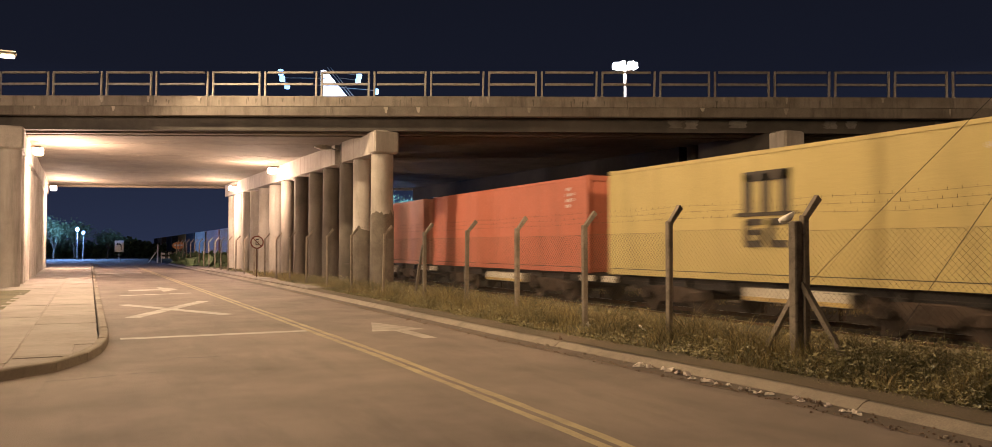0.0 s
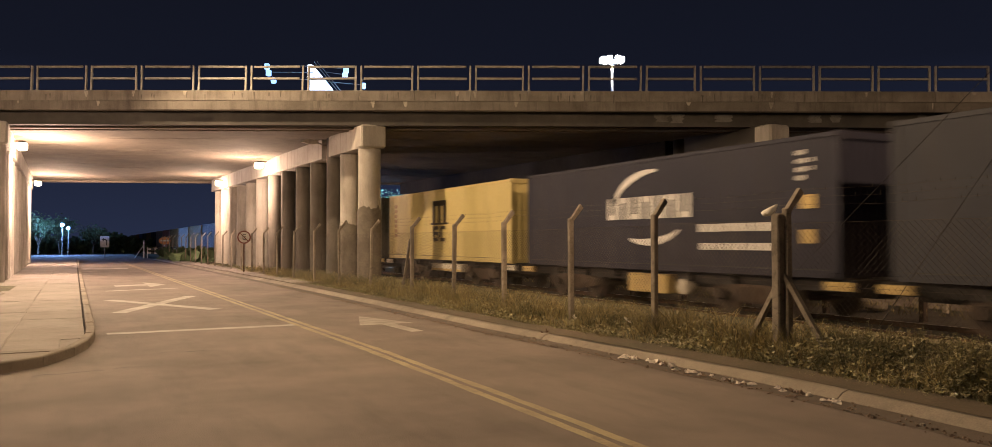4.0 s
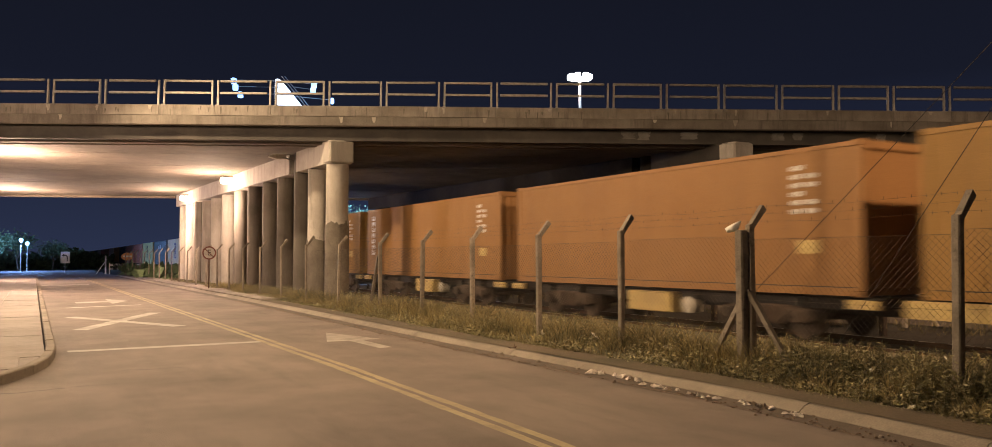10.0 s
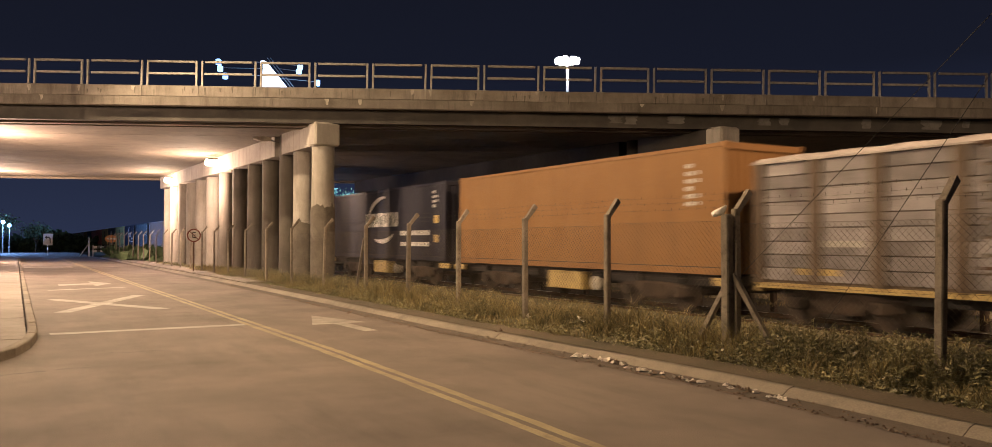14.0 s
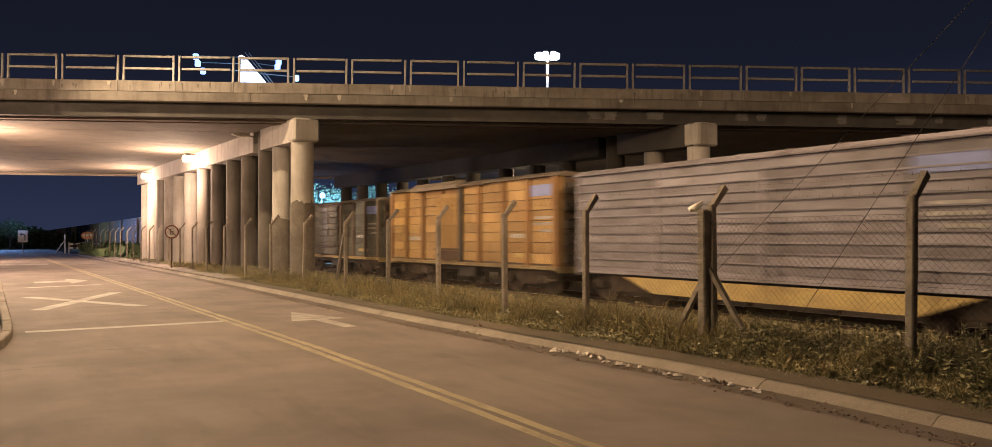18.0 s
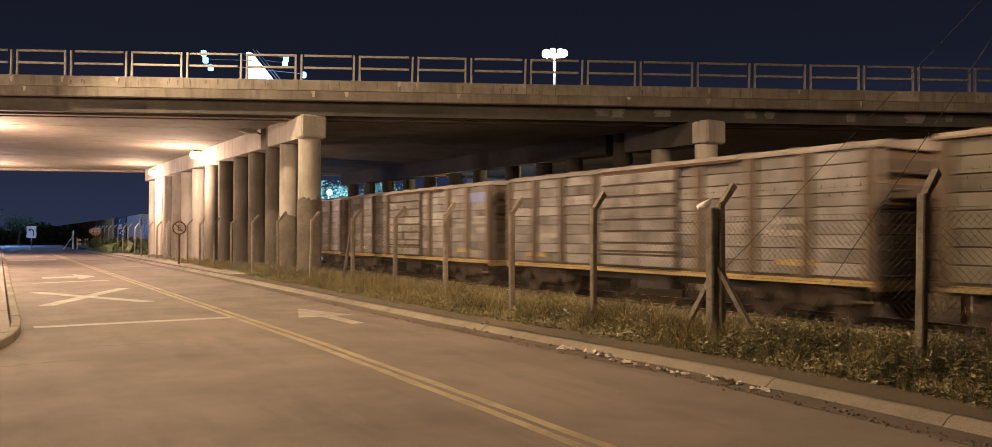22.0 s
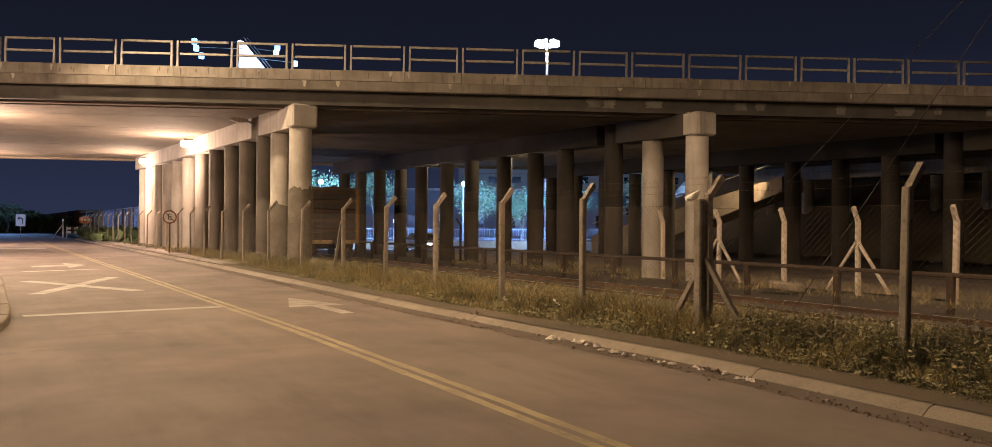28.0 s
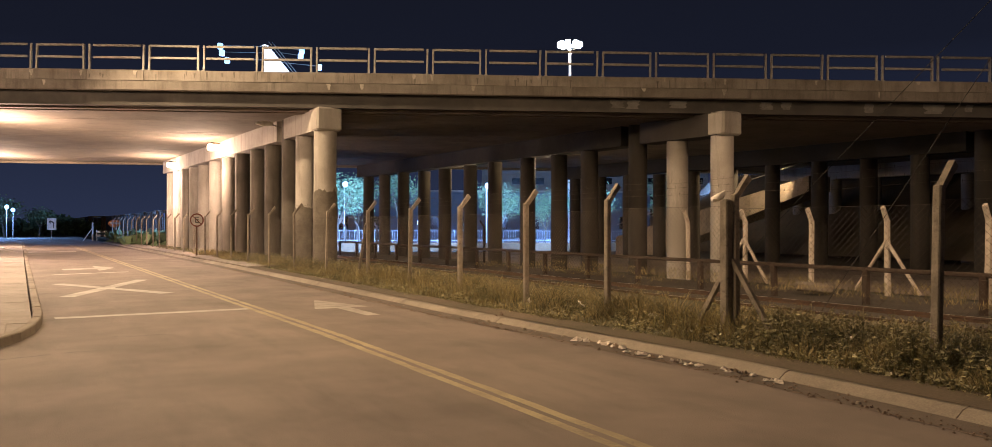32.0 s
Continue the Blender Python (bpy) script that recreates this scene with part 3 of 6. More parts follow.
mark("turn_arrow", [(1.15, 33.7), (2.3, 34.1), (2.3, 32.8), (3.0, 34.8), (2.3, 36.8), (2.3, 35.3), (1.15, 34.7)], M_WHITE, "worn white turn arrow in the lane", ragged=0.0)
# dark hairline cracks
for x0, y0, x1, y1 in ((-0.6, 11.6, 0.9, 11.9), (-1.8, 10.4, -1.0, 6.2), (1.1, 13.2, 2.0, 13.1), (5.4, 18.5, 6.6, 18.9), (-0.9, 6.2, -0.5, 4.0), (5.0, 22.0, 6.9, 22.6)):
    s = Shape()
    n = 14
    pts = [(x0 + (x1 - x0) * i / n + random.uniform(-0.05, 0.05), y0 + (y1 - y0) * i / n + random.uniform(-0.05, 0.05)) for i in range(n + 1)]
    for i in range(n):
        (a, b), (c, d) = pts[i], pts[i + 1]
        w = random.uniform(0.006, 0.02)
        if random.random() < 0.2:
            continue
        s.add([(a, b - w, 0.003), (c, d - w, 0.003), (c, d + w, 0.003), (a, b + w, 0.003)], [(0, 1, 2, 3)])
    setting("crack", s, M_BLACK, "dark crack in the asphalt", "crack")

# ---- the bridge ----
BRIDGE = Matrix.Translation((9.96, 30.07, 0)) @ pose(0, 0, 0, 0, 0.75, -29.9)
U0, U1, V1 = -58.0, 82.0, 31.0
SOFF = 6.13
bridge = thing("road_bridge", "long stained concrete road bridge with a steel railing", "bridge", BRIDGE)
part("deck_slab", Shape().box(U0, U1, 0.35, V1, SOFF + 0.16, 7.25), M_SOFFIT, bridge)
# soffit planks side by side, with shadow gaps
v, k = 1.75, 0
while v < V1 - 0.6:
    wv = 2.45
    for u0 in range(-58, 82, 14):
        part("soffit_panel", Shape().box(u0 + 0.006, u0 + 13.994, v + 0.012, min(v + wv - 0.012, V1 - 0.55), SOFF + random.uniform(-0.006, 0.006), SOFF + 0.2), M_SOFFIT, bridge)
    v += wv
    k += 1
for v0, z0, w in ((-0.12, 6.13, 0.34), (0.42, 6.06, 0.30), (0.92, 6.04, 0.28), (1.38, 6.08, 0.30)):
    part("girder", Shape().box(U0, U1, v0, v0 + w, z0, 6.72 if v0 < 0 else 6.5), M_GIRDER if v0 < 0 else M_SOFFIT, bridge, "stained edge girder, darkened for the deck's shade" if v0 < 0 else "")
part("girder", Shape().box(U0, U1, V1 - 0.5, V1, 5.98, 6.72), M_SOFFIT, bridge)
edge_me = Shape()
edge_me.extrude_x([(-0.60, 7.0), (-0.60, 7.385), (-0.56, 7.40), (0.1, 7.40), (0.1, 7.0)], 0.006, 2.124)
edge_mesh = edge_me.mesh("edge_panel", material=M_DECK)
for u0 in range(-58, 82, 14):
    part("slab_edge", Shape().extrude_x([(-0.575, 6.995), (0.1, 6.995), (0.1, 6.70), (-0.50, 6.62), (-0.56, 6.66)], u0 + 0.004, u0 + 13.996), M_SLAB, bridge, "older darker slab edge")
post_me = Shape()
for dx in (-0.11, 0.11):
    post_me.box(dx - 0.035, dx + 0.035, -0.03, 0.05, 7.38, 8.36)
    post_me.box(dx - 0.07, dx + 0.07, -0.07, 0.09, 7.40, 7.415)
post_mesh = post_me.mesh("railing_post", material=M_RAILING)
rail_mesh = Shape().cham_box(-0.90, 0.90, -0.035, 0.035, -0.045, 0.045, 0.012).mesh("rail", material=M_RAILING)
for i in range(-26, 38):
    u = 0.95 + 2.13 * i - 1.45
    part("edge_panel", edge_mesh, None, bridge, at=pose(u, random.uniform(-0.008, 0.008), random.uniform(-0.006, 0.006)))
    part("railing_post", post_mesh, None, bridge, at=pose(u, -0.46, 0, 0, random.uniform(-0.6, 0.6), 0))
    for z in (7.87, 8.32):
        part("rail", rail_mesh, None, bridge, at=pose(u + 1.065, -0.46, z, 0, random.uniform(-0.35, 0.35), 0))


def ragged(u, z0, z1, w, v, foot):
    """A ragged flat stain on an upright face, narrowing to its foot."""
    n = 6
    left = [(u - w * (1 - (1 - foot) * i / n) * random.uniform(0.3, 0.55), z1 + (z0 - z1) * i / n) for i in range(n + 1)]
    right = [(u + w * (1 - (1 - foot) * i / n) * random.uniform(0.3, 0.55), z1 + (z0 - z1) * i / n) for i in range(n + 1)]
    pts = left + right[::-1]
    return Shape().add([(a, v, b) for a, b in pts], [(i, i + 1, 2 * n - i, 2 * n + 1 - i) for i in range(n)])


for i in range(-22, 34):
    u = 0.95 + 2.13 * i - 1.45
    for k in range(random.choice((0, 1, 1, 2))):
        z1 = random.choice((7.36, 7.36, 6.98))
        part("lime_streak", ragged(u + random.gauss(0.1, 0.45), z1 - random.uniform(0.08, 0.26), z1, random.uniform(0.06, 0.22), -0.606 if z1 > 7.1 else -0.580, 0.35), M_LIME, bridge, "pale lime streak")
# dark drips on the edge panels
for i in range(-20, 32):
    u0 = 0.95 + 2.13 * i - 1.45
    for k in range(random.choice((2, 3, 4))):
        z1 = random.uniform(7.2, 7.37)
        part("dark_drip", ragged(u0 + random.uniform(0.05, 2.05), z1 - random.uniform(0.12, 0.34), z1, random.uniform(0.03, 0.11), -0.6035, 0.3), M_DAMP, bridge, "dark drip stain")
# pale bloom on the dark girder where the deck joints leak
for i in range(4, 34):
    for k in range(random.choice((0, 1, 2))):
        u, w = 0.95 + 2.13 * i - 1.45 + random.gauss(0.3, 0.6), random.uniform(0.25, 0.95)
        part("lime_patch", ragged(u, random.uniform(6.24, 6.34), 6.60, w, -0.124, 0.85), M_BLOOM, bridge, "pale lime bloom on the girder")
far_edge = Shape()
far_edge.box(U0, U1, V1 - 0.1, V1 + 0.6, 6.7, 7.4)
part("far_edge_beam", far_edge, M_DECK, bridge)
part("road_surface", Shape().box(U0, U1, 0.1, V1 - 0.1, 7.25, 7.3), M_ASPHALT, bridge)


def soffit_at(x, y):
    p = BRIDGE.inverted() @ Vector((x, y, 6))
    return (BRIDGE @ Vector((p.x, p.y, SOFF))).z


column_meshes = {}


def column_mesh(h, r):
    key = (round(h, 1), r)
    if key not in column_meshes:
        s = Shape()
        n = 28
        for z0, z1 in ((-0.7, h * 0.49), (h * 0.49 + 0.012, h)):
            s.tube((0, 0, z0), (0, 0, z1), r, r, n)
        s.tube((0, 0, h * 0.49), (0, 0, h * 0.49 + 0.012), r - 0.012, r - 0.012, n, False)
        column_meshes[key] = s.mesh("column", True, material=M_COLUMN)
    return column_meshes[key]


def pier(x0, ys, label, slope=-0.02, r=0.43, front_cap=True, drop=0.86, dark_cols=()):
    """A row of columns under a cap beam, along the road."""
    y0 = ys[0]
    top = thing("bridge_pier", label, "bridge pier", pose(x0, y0, 0), "bridge piers")
    for i, y in enumerate(ys):
        x = slope * (y - y0)
        z = soffit_at(x0 + x, y)
        full = i == 2
        part("column", column_mesh(z - (0.0 if full else drop), r if i < 2 else r * 0.93), (M_SHADED if len(dark_cols) > 9 else M_DARKCOL) if i in dark_cols else M_COLUMN, top, at=pose(x, y - y0, 0, 0, 0, random.uniform(0, 360)))
    ang = -math.degrees(math.atan(slope))
    yb = (ys[1] + ys[2]) / 2 - y0
    for a, b in ((-0.18, yb + 0.55), (ys[2] - y0 + 0.55, ys[-1] - y0 + 1.2)):
        z0, z1 = soffit_at(x0 + slope * a, y0 + a), soffit_at(x0 + slope * b, y0 + b)
        s = Shape()
        w = 0.47
        xa, xb = slope * a, slope * b
        s.add([(xa - w, a, z0 - drop), (xa + w, a, z0 - drop), (xb + w, b, z1 - drop), (xb - w, b, z1 - drop),
               (xa - w, a, z0), (xa + w, a, z0), (xb + w, b, z1), (xb - w, b, z1)],
              [(0, 3, 2, 1), (4, 5, 6, 7), (0, 1, 5, 4), (1, 2, 6, 5), (2, 3, 7, 6), (3, 0, 4, 7)])
        # far piers' beams take the colours with the deck's shade in them
        part("cap_beam", s, M_DEEPSHADE if len(dark_cols) > 9 and a > 0 else M_COLUMN if len(dark_cols) < 10 else M_SHADED, top)
        if front_cap and a < 0:
            zf = soffit_at(x0, y0)
            part("cap_head", Shape().cham_box(-0.50, 0.50, -0.55, 0.30, zf - drop - 0.01, zf + 0.02, 0.07), M_COLUMN, top)
    return top


P1 = [30.38, 32.66, 34.71, 37.38, 39.97, 43.0, 46.0, 49.2, 52.2, 55.1, 58.0, 61.0, 63.6]
pier1 = pier(9.95, P1, "concrete bridge pier of round columns with rough grey jackets low down", dark_cols=(2, 3, 4, 5, 6))
def ragged_jacket(high, r, seed):
    """A rough sleeve round a column, its upper edge broken off unevenly."""
    n, v = 36, []
    for k, share in enumerate((0.0, 0.35, 0.7, 1.0)):
        for i in range(n):
            t = 2 * math.pi * i / n
            rough = 0.018 * noise.noise((math.cos(t) * 3, math.sin(t) * 3, seed + share * 5))
            top = high + 0.34 * noise.noise((math.cos(t) * 2.2, math.sin(t) * 2.2, seed)) + (0.10 if i % 5 == 0 else 0)
            v.append(((r + rough) * math.cos(t), (r + rough) * math.sin(t), -0.2 + (top + 0.2) * share))
    v += [(0.42 * math.cos(2 * math.pi * i / n), 0.42 * math.sin(2 * math.pi * i / n), v[3 * n + i][2] + 0.01) for i in range(n)]
    return Shape().add(v, [(k * n + i, k * n + (i + 1) % n, (k + 1) * n + (i + 1) % n, (k + 1) * n + i) for k in range(4) for i in range(n)])


part("column_jacket", ragged_jacket(2.95, 0.462, 3.0), M_JACKET, pier1, "rough dark render round the foot", True)
part("column_jacket", ragged_jacket(2.35, 0.458, 9.0), M_JACKET, pier1, "rough dark render round the foot", True, at=pose(-0.05, 2.28, 0))
P2 = [22.4, 24.8, 27.2, 30.6, 33.0, 35.8, 39.1, 41.9, 45.1, 48.0, 51.2, 54.4, 57.4]
pier(22.85, P2, "dim concrete bridge pier of round columns beyond the railway", dark_cols=range(2, 13))
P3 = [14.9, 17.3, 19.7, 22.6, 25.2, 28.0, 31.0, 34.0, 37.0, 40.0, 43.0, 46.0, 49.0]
pier(35.7, P3, "dark concrete bridge pier beyond the far street", dark_cols=range(0, 13))
pier(48.5, [7.6, 10.0, 12.6, 15.6, 18.6, 21.6, 24.6, 27.6, 30.6, 33.6, 36.6, 39.6], "dark concrete bridge pier far along the bridge")
PL = [36.9, 39.4, 41.9, 44.4, 46.9, 49.4, 51.9, 54.4, 56.9, 59.4, 61.9, 64.4, 66.9, 69.4]
pier(-3.05, PL, "lit concrete bridge pier of round columns beside the pavement")
pier(-16.0, [44.5, 47, 49.5, 52, 54.5, 57, 59.5, 62, 64.5, 67, 69.5, 72, 74.5], "dim concrete bridge pier away from the road")


# ---- the railway ----
rail_profile = [(-0.07, 0.0), (0.07, 0.0), (0.07, 0.012), (0.012, 0.03), (0.012, 0.11), (0.036, 0.125), (0.036, 0.155), (-0.036, 0.155), (-0.036, 0.125), (-0.012, 0.11), (-0.012, 0.03), (-0.07, 0.012)]
track = tagged(new("railway_track"), "single broad-gauge track with shiny rail heads", "track", "", "structure")
for x in (13.32, 15.0):
    part("rail", Shape().extrude_y([(x + a, b - 0.155) for a, b in rail_profile], -40, 300), M_RUST, track)
    part("rail_head", Shape().box(x - 0.03, x + 0.03, -40, 300, 0.0, 0.003), M_RAILTOP, track, "polished running surface")
sleeper_mesh = Shape().cham_box(-1.35, 1.35, -0.12, 0.12, -0.28, -0.152, 0.015).mesh("sleeper", material=M_BARK)
for i in range(120):
    part("sleeper", sleeper_mesh, None, track, at=pose(14.16, -6 + i * 0.62, random.uniform(-0.01, 0.01), 0, 0, random.uniform(-1, 1)))

TRAIN_X = 14.16
CL, CW, CH = 12.19, 2.44, 2.896
MOVING = []   # thing, distance of its front end behind the reference point


# ---- container ----
def corrugated(length, z0, z1, pitch, depth):
    """Outline points (along, out) of a corrugated sheet."""
    n = int(length / pitch)
    p = length / n
    pts = []
    for i in range(n):
        a = i * p
        pts += [(a, 0.0), (a + p * 0.26, 0.0), (a + p * 0.5, -depth), (a + p * 0.76, -depth)]
    return pts + [(length, 0.0)]


def container_meshes():
    body = Shape()
    w = CW / 2
    for sx in (-1, 1):
        pts = corrugated(CL - 0.34, 0, 0, 0.278, 0.026)
        v = [(sx * (w - 0.012 + o), -0.17 - a, z) for z in (0.15, CH - 0.10) for a, o in pts]
        n = len(pts)
        f = [(i, i + 1, n + i + 1, n + i) for i in range(n - 1)]
        body.add(v, f if sx > 0 else [q[::-1] for q in f])
    for y, sy in ((-CL, -1), (0, 1)):
        pts = corrugated(CW - 0.30, 0, 0, 0.21, 0.045)
        v = [(-w + 0.15 + a, y + sy * (-0.03 + o), z) for z in (0.15, CH - 0.10) for a, o in pts]
        n = len(pts)
        f = [(i, i + 1, n + i + 1, n + i) for i in range(n - 1)]
        body.add(v, f if sy < 0 else [q[::-1] for q in f])
    body.box(-w + 0.03, w - 0.03, -CL + 0.05, -0.05, CH - 0.09, CH - 0.03)
    frame_ = Shape()
    for sx in (-1, 1):
        frame_.box(sx * w - (0.10 if sx > 0 else 0), sx * w + (0.10 if sx < 0 else 0), 0, 0.17, 0.12, CH - 0.12)
    frame_.box(-w + 0.1, w - 0.1, 0.05, 0.16, 0.03, 0.155)
    frame_.box(-w + 0.1, w - 0.1, 0.05, 0.16, CH - 0.16, CH - 0.01)
    top_rail, bottom_rail = Shape(), Shape()
    top_rail.box(-0.03, 0.035, -CL + 0.17, -0.17, CH - 0.105, CH - 0.02)
    bottom_rail.box(-0.025, 0.03, -CL + 0.17, -0.17, 0.02, 0.165)
    bottom_rail.box(-0.01, 0.05, -CL + 0.17, -0.17, 0.02, 0.10)
    cast = Shape().cham_box(-0.085, 0.085, -0.09, 0.09, -0.06, 0.06, 0.012)
    return [x.mesh(n) for x, n in ((body, "corrugated_shell"), (frame_, "end_frame"), (top_rail, "top_rail"), (bottom_rail, "bottom_rail"), (cast, "corner_casting"))]


C_BODY, C_FRAME, C_TOP, C_BOTTOM, C_CAST = container_meshes()
# thin black strip standing in for the shadow line above the bottom rail
C_RAILSHADE = Shape().box(-0.008, 0.010, -CL + 0.17, -0.17, 0.168, 0.184).mesh("rail_shadow")
DECK_Z = 0.915


def paint(name, base, other, stain=0.3, grime=(0.08, 0.055, 0.04)):
    m = shader(name, base, other, 0.55, scale=1.6 if stain < 0.4 else 3.0, random_tint=0.0 if stain < 0.4 else 0.24, bump=0.06, stain=stain, streak=stain, fine=45, grime=grime)
    m.node_tree.nodes["Principled BSDF"].inputs["Specular IOR Level"].default_value = 0.22
    return m


def container(material, label, q, decals=()):
    """A forty-foot box; q: how far its front end lies behind the train's reference point. Decals: name, back, length, low, high, material."""
    top = thing("shipping_container", label, "container", pose(TRAIN_X, 0, DECK_Z), "containers on the train")
    part("corrugated_shell", C_BODY, material, top)
    part("end_frame", C_FRAME, material, top, at=pose(0, -0.17, 0))
    part("end_frame", C_FRAME, material, top, at=pose(0, -CL + 0.17, 0, 0, 0, 180))
    for sx in (-1, 1):
        part("top_rail", C_TOP, material, top, at=pose(sx * (CW / 2 - 0.035), 0, 0))
        part("bottom_rail", C_BOTTOM, material, top, at=pose(sx * CW / 2 - 0.005, 0, 0) if sx > 0 else pose(-CW / 2 + 0.005, 0, 0) @ Matrix.Diagonal((-1, 1, 1, 1)))
        for y in (-CL + 0.09, -0.09):
            for z in (0.06, CH - 0.06):
                part("corner_casting", C_CAST, material, top, at=pose(sx * (CW / 2 - 0.08), y, z))
        part("rail_shadow", C_RAILSHADE, M_BLACK, top, "black strip for the shadow line above the bottom rail", at=pose(sx * (CW / 2 - 0.004), 0, 0))
    for nm, back, length, low, high, mat_, lab in decals:
        s = Shape()
        x = -CW / 2 - 0.004
        s.box(x - 0.004, x, -back - length, -back, low - DECK_Z, high - DECK_Z)
        part(nm, s, mat_, top, lab)
    MOVING.append((top, q))
    return top


def decal_shape(top, name, outline, material, label):
    """A flat painted shape on the side towards the road; outline of (back from the front end, height over the rails)."""
    x = -CW / 2 - 0.004
    part(name, Shape().add([(x, -b, z - DECK_Z) for b, z in outline], [tuple(range(len(outline)))]), material, top, label)


# ---- flat wagon under a container ----
def ring_disc(s, x, y, z, r, w, n=20):
    return s.tube((x - w, y, z), (x + w, y, z), r, r, n)


wheel = Shape()
ring_disc(wheel, 0, 0, 0, 0.42, 0.06, 24)
ring_disc(wheel, -0.05, 0, 0, 0.455, 0.015, 24)
wheel.tube((-0.12, 0, 0), (0.12, 0, 0), 0.11, 0.11, 10)
WHEEL = wheel.mesh("wheel", True)
sidef = Shape()
sidef.extrude_x([(-1.25, 0.42), (-1.25, 0.60), (-0.95, 0.66), (-0.45, 0.70), (0.45, 0.70), (0.95, 0.66), (1.25, 0.60), (1.25, 0.42), (0.95, 0.36), (0.72, 0.55), (0.42, 0.30), (-0.42, 0.30), (-0.72, 0.55), (-0.95, 0.36)], -0.05, 0.05)
for yy in (-0.24, 0.0, 0.24):
    sidef.tube((-0.02, yy, 0.34), (-0.02, yy, 0.66), 0.10, 0.10, 10)
for yy in (-0.92, 0.92):
    sidef.cham_box(-0.13, 0.06, yy - 0.15, yy + 0.15, 0.34, 0.60, 0.03)
SIDEFRAME = sidef.mesh("side_frame")
bolster = Shape().box(-0.95, 0.95, -0.25, 0.25, 0.50, 0.78)
for yy in (-0.92, 0.92):
    bolster.tube((-0.9, yy, 0.46), (0.9, yy, 0.46), 0.08, 0.08, 8)
BOLSTER = bolster.mesh("bolster")
coup = Shape().box(-0.09, 0.09, -0.55, 0.0, 0.66, 0.84)
coup.cham_box(-0.15, 0.17, -0.66, -0.40, 0.62, 0.88, 0.04)
COUPLER = coup.mesh("coupler")


def running_gear(top, front, rear, length, q):
    for y in (-front, -rear):
        b = part("bogie", BOLSTER, M_BOGIE, top, "dark oily bogie", at=pose(0, y, 0))
        for sx in (-1, 1):
            part("side_frame", SIDEFRAME, M_BOGIE, b, at=pose(sx * 1.02, 0, 0, 0, 0, 0 if sx < 0 else 180))
            for yy in (-0.92, 0.92):
                part("wheel", WHEEL, M_BOGIE, b, at=pose(sx * 0.84, yy, 0.455, 0, 0, 0 if sx > 0 else 180))
    part("coupler", COUPLER, M_BOGIE, top, at=pose(0, -length, 0))
    part("coupler", COUPLER, M_BOGIE, top, at=pose(0, 0, 0, 0, 0, 180))


flat = Shape()
flat.box(-0.22, 0.22, -12.35, 0.16, 0.52, 0.80)
for sx in (-1, 1):
    flat.box(sx * 0.90 - 0.06, sx * 0.90 + 0.06, -12.35, 0.16, 0.66, 0.90)
for i in range(9):
    flat.box(-1.12, 1.12, -12.2 + i * 1.5, -12.05 + i * 1.5, 0.70, 0.86)
flat.box(-1.15, 1.15, -12.42, -12.3, 0.70, 0.905)
flat.box(-1.15, 1.15, 0.1, 0.22, 0.70, 0.905)
FLAT = flat.mesh("deck_frame")
longsill = Shape().box(-0.03, 0.03, -12.5, 0.3, 0.60, 0.905)
LONGSILL = longsill.mesh("side_sill")
disc = Shape()
disc.tube((-0.03, 0, 0), (0.25, 0, 0), 0.19, 0.19, 20)
disc.tube((-0.07, 0, 0), (-0.03, 0, 0), 0.06, 0.08, 12)
DISC = disc.mesh("brake_cylinder", True)


def flat_wagon(q, style):
    top = thing("flat_wagon", {"white": "black flat wagon with a white side box under a container", "short": "black flat wagon with a short white side box", "yellow": "black flat wagon with a yellow side box under a container",
                "sill": "flat wagon with a long chipped yellow side sill"}[style], "flat wagon", pose(TRAIN_X, 0, 0), "flat wagons")
    part("deck_frame", FLAT, M_BLACK, top)
    if style == "sill":
        for sx in (-1, 1):
            part("side_sill", LONGSILL, M_PLATE_Y, top, "chipped yellow sill", at=pose(sx * 1.26, 0, 0))
        rod = Shape().path([(-1.2, -2.2, 0.62), (-1.2, -4.2, 0.36), (-1.2, -8.2, 0.36), (-1.2, -10.2, 0.62)], 0.03)
        part("truss_rod", rod, M_RUST, top)
    else:
        a, b = {"white": (5.3, 8.15), "short": (5.9, 7.3), "yellow": (5.45, 7.05)}[style]
        z0, z1 = (0.36, 0.84) if style == "yellow" else (0.50, 0.80)
        white = style != "yellow"
        box = part("side_box", Shape().cham_box(-1.24, -0.85, -b, -a, z0, z1, 0.02), M_PLATE_W if white else M_PLATE_Y, top,
                   "faded white side box" if white else "chipped yellow side box")
        if white:
            part("yellow_edge", Shape().box(-1.247, -1.242, -b, -a, z0 + 0.02, z0 + 0.10), M_PLATE_Y, box, "yellow stripe")
        part("brake_cylinder", DISC, M_BOGIE if white else M_PLATE_W, top, "round brake cylinder", at=pose(-1.12, -b - 0.48, 0.56))
        for y in (-0.1, -12.2):
            part("end_plate", Shape().cham_box(-1.30, -1.18, y - 0.32, y + 0.32, 0.70, 0.87, 0.01), M_PLATE_W if white else M_PLATE_Y, top, "reflective end plate")
    running_gear(top, 2.5, 9.7, 12.45, q)
    MOVING.append((top, q))
    return top


# ---- box wagon ----
P_POST = paint("wagon_post_brown", (0.15, 0.112, 0.085), (0.11, 0.082, 0.06), 0.6)


def hash_of(a, b):
    return int(a * 7.3 + b * 13.7)


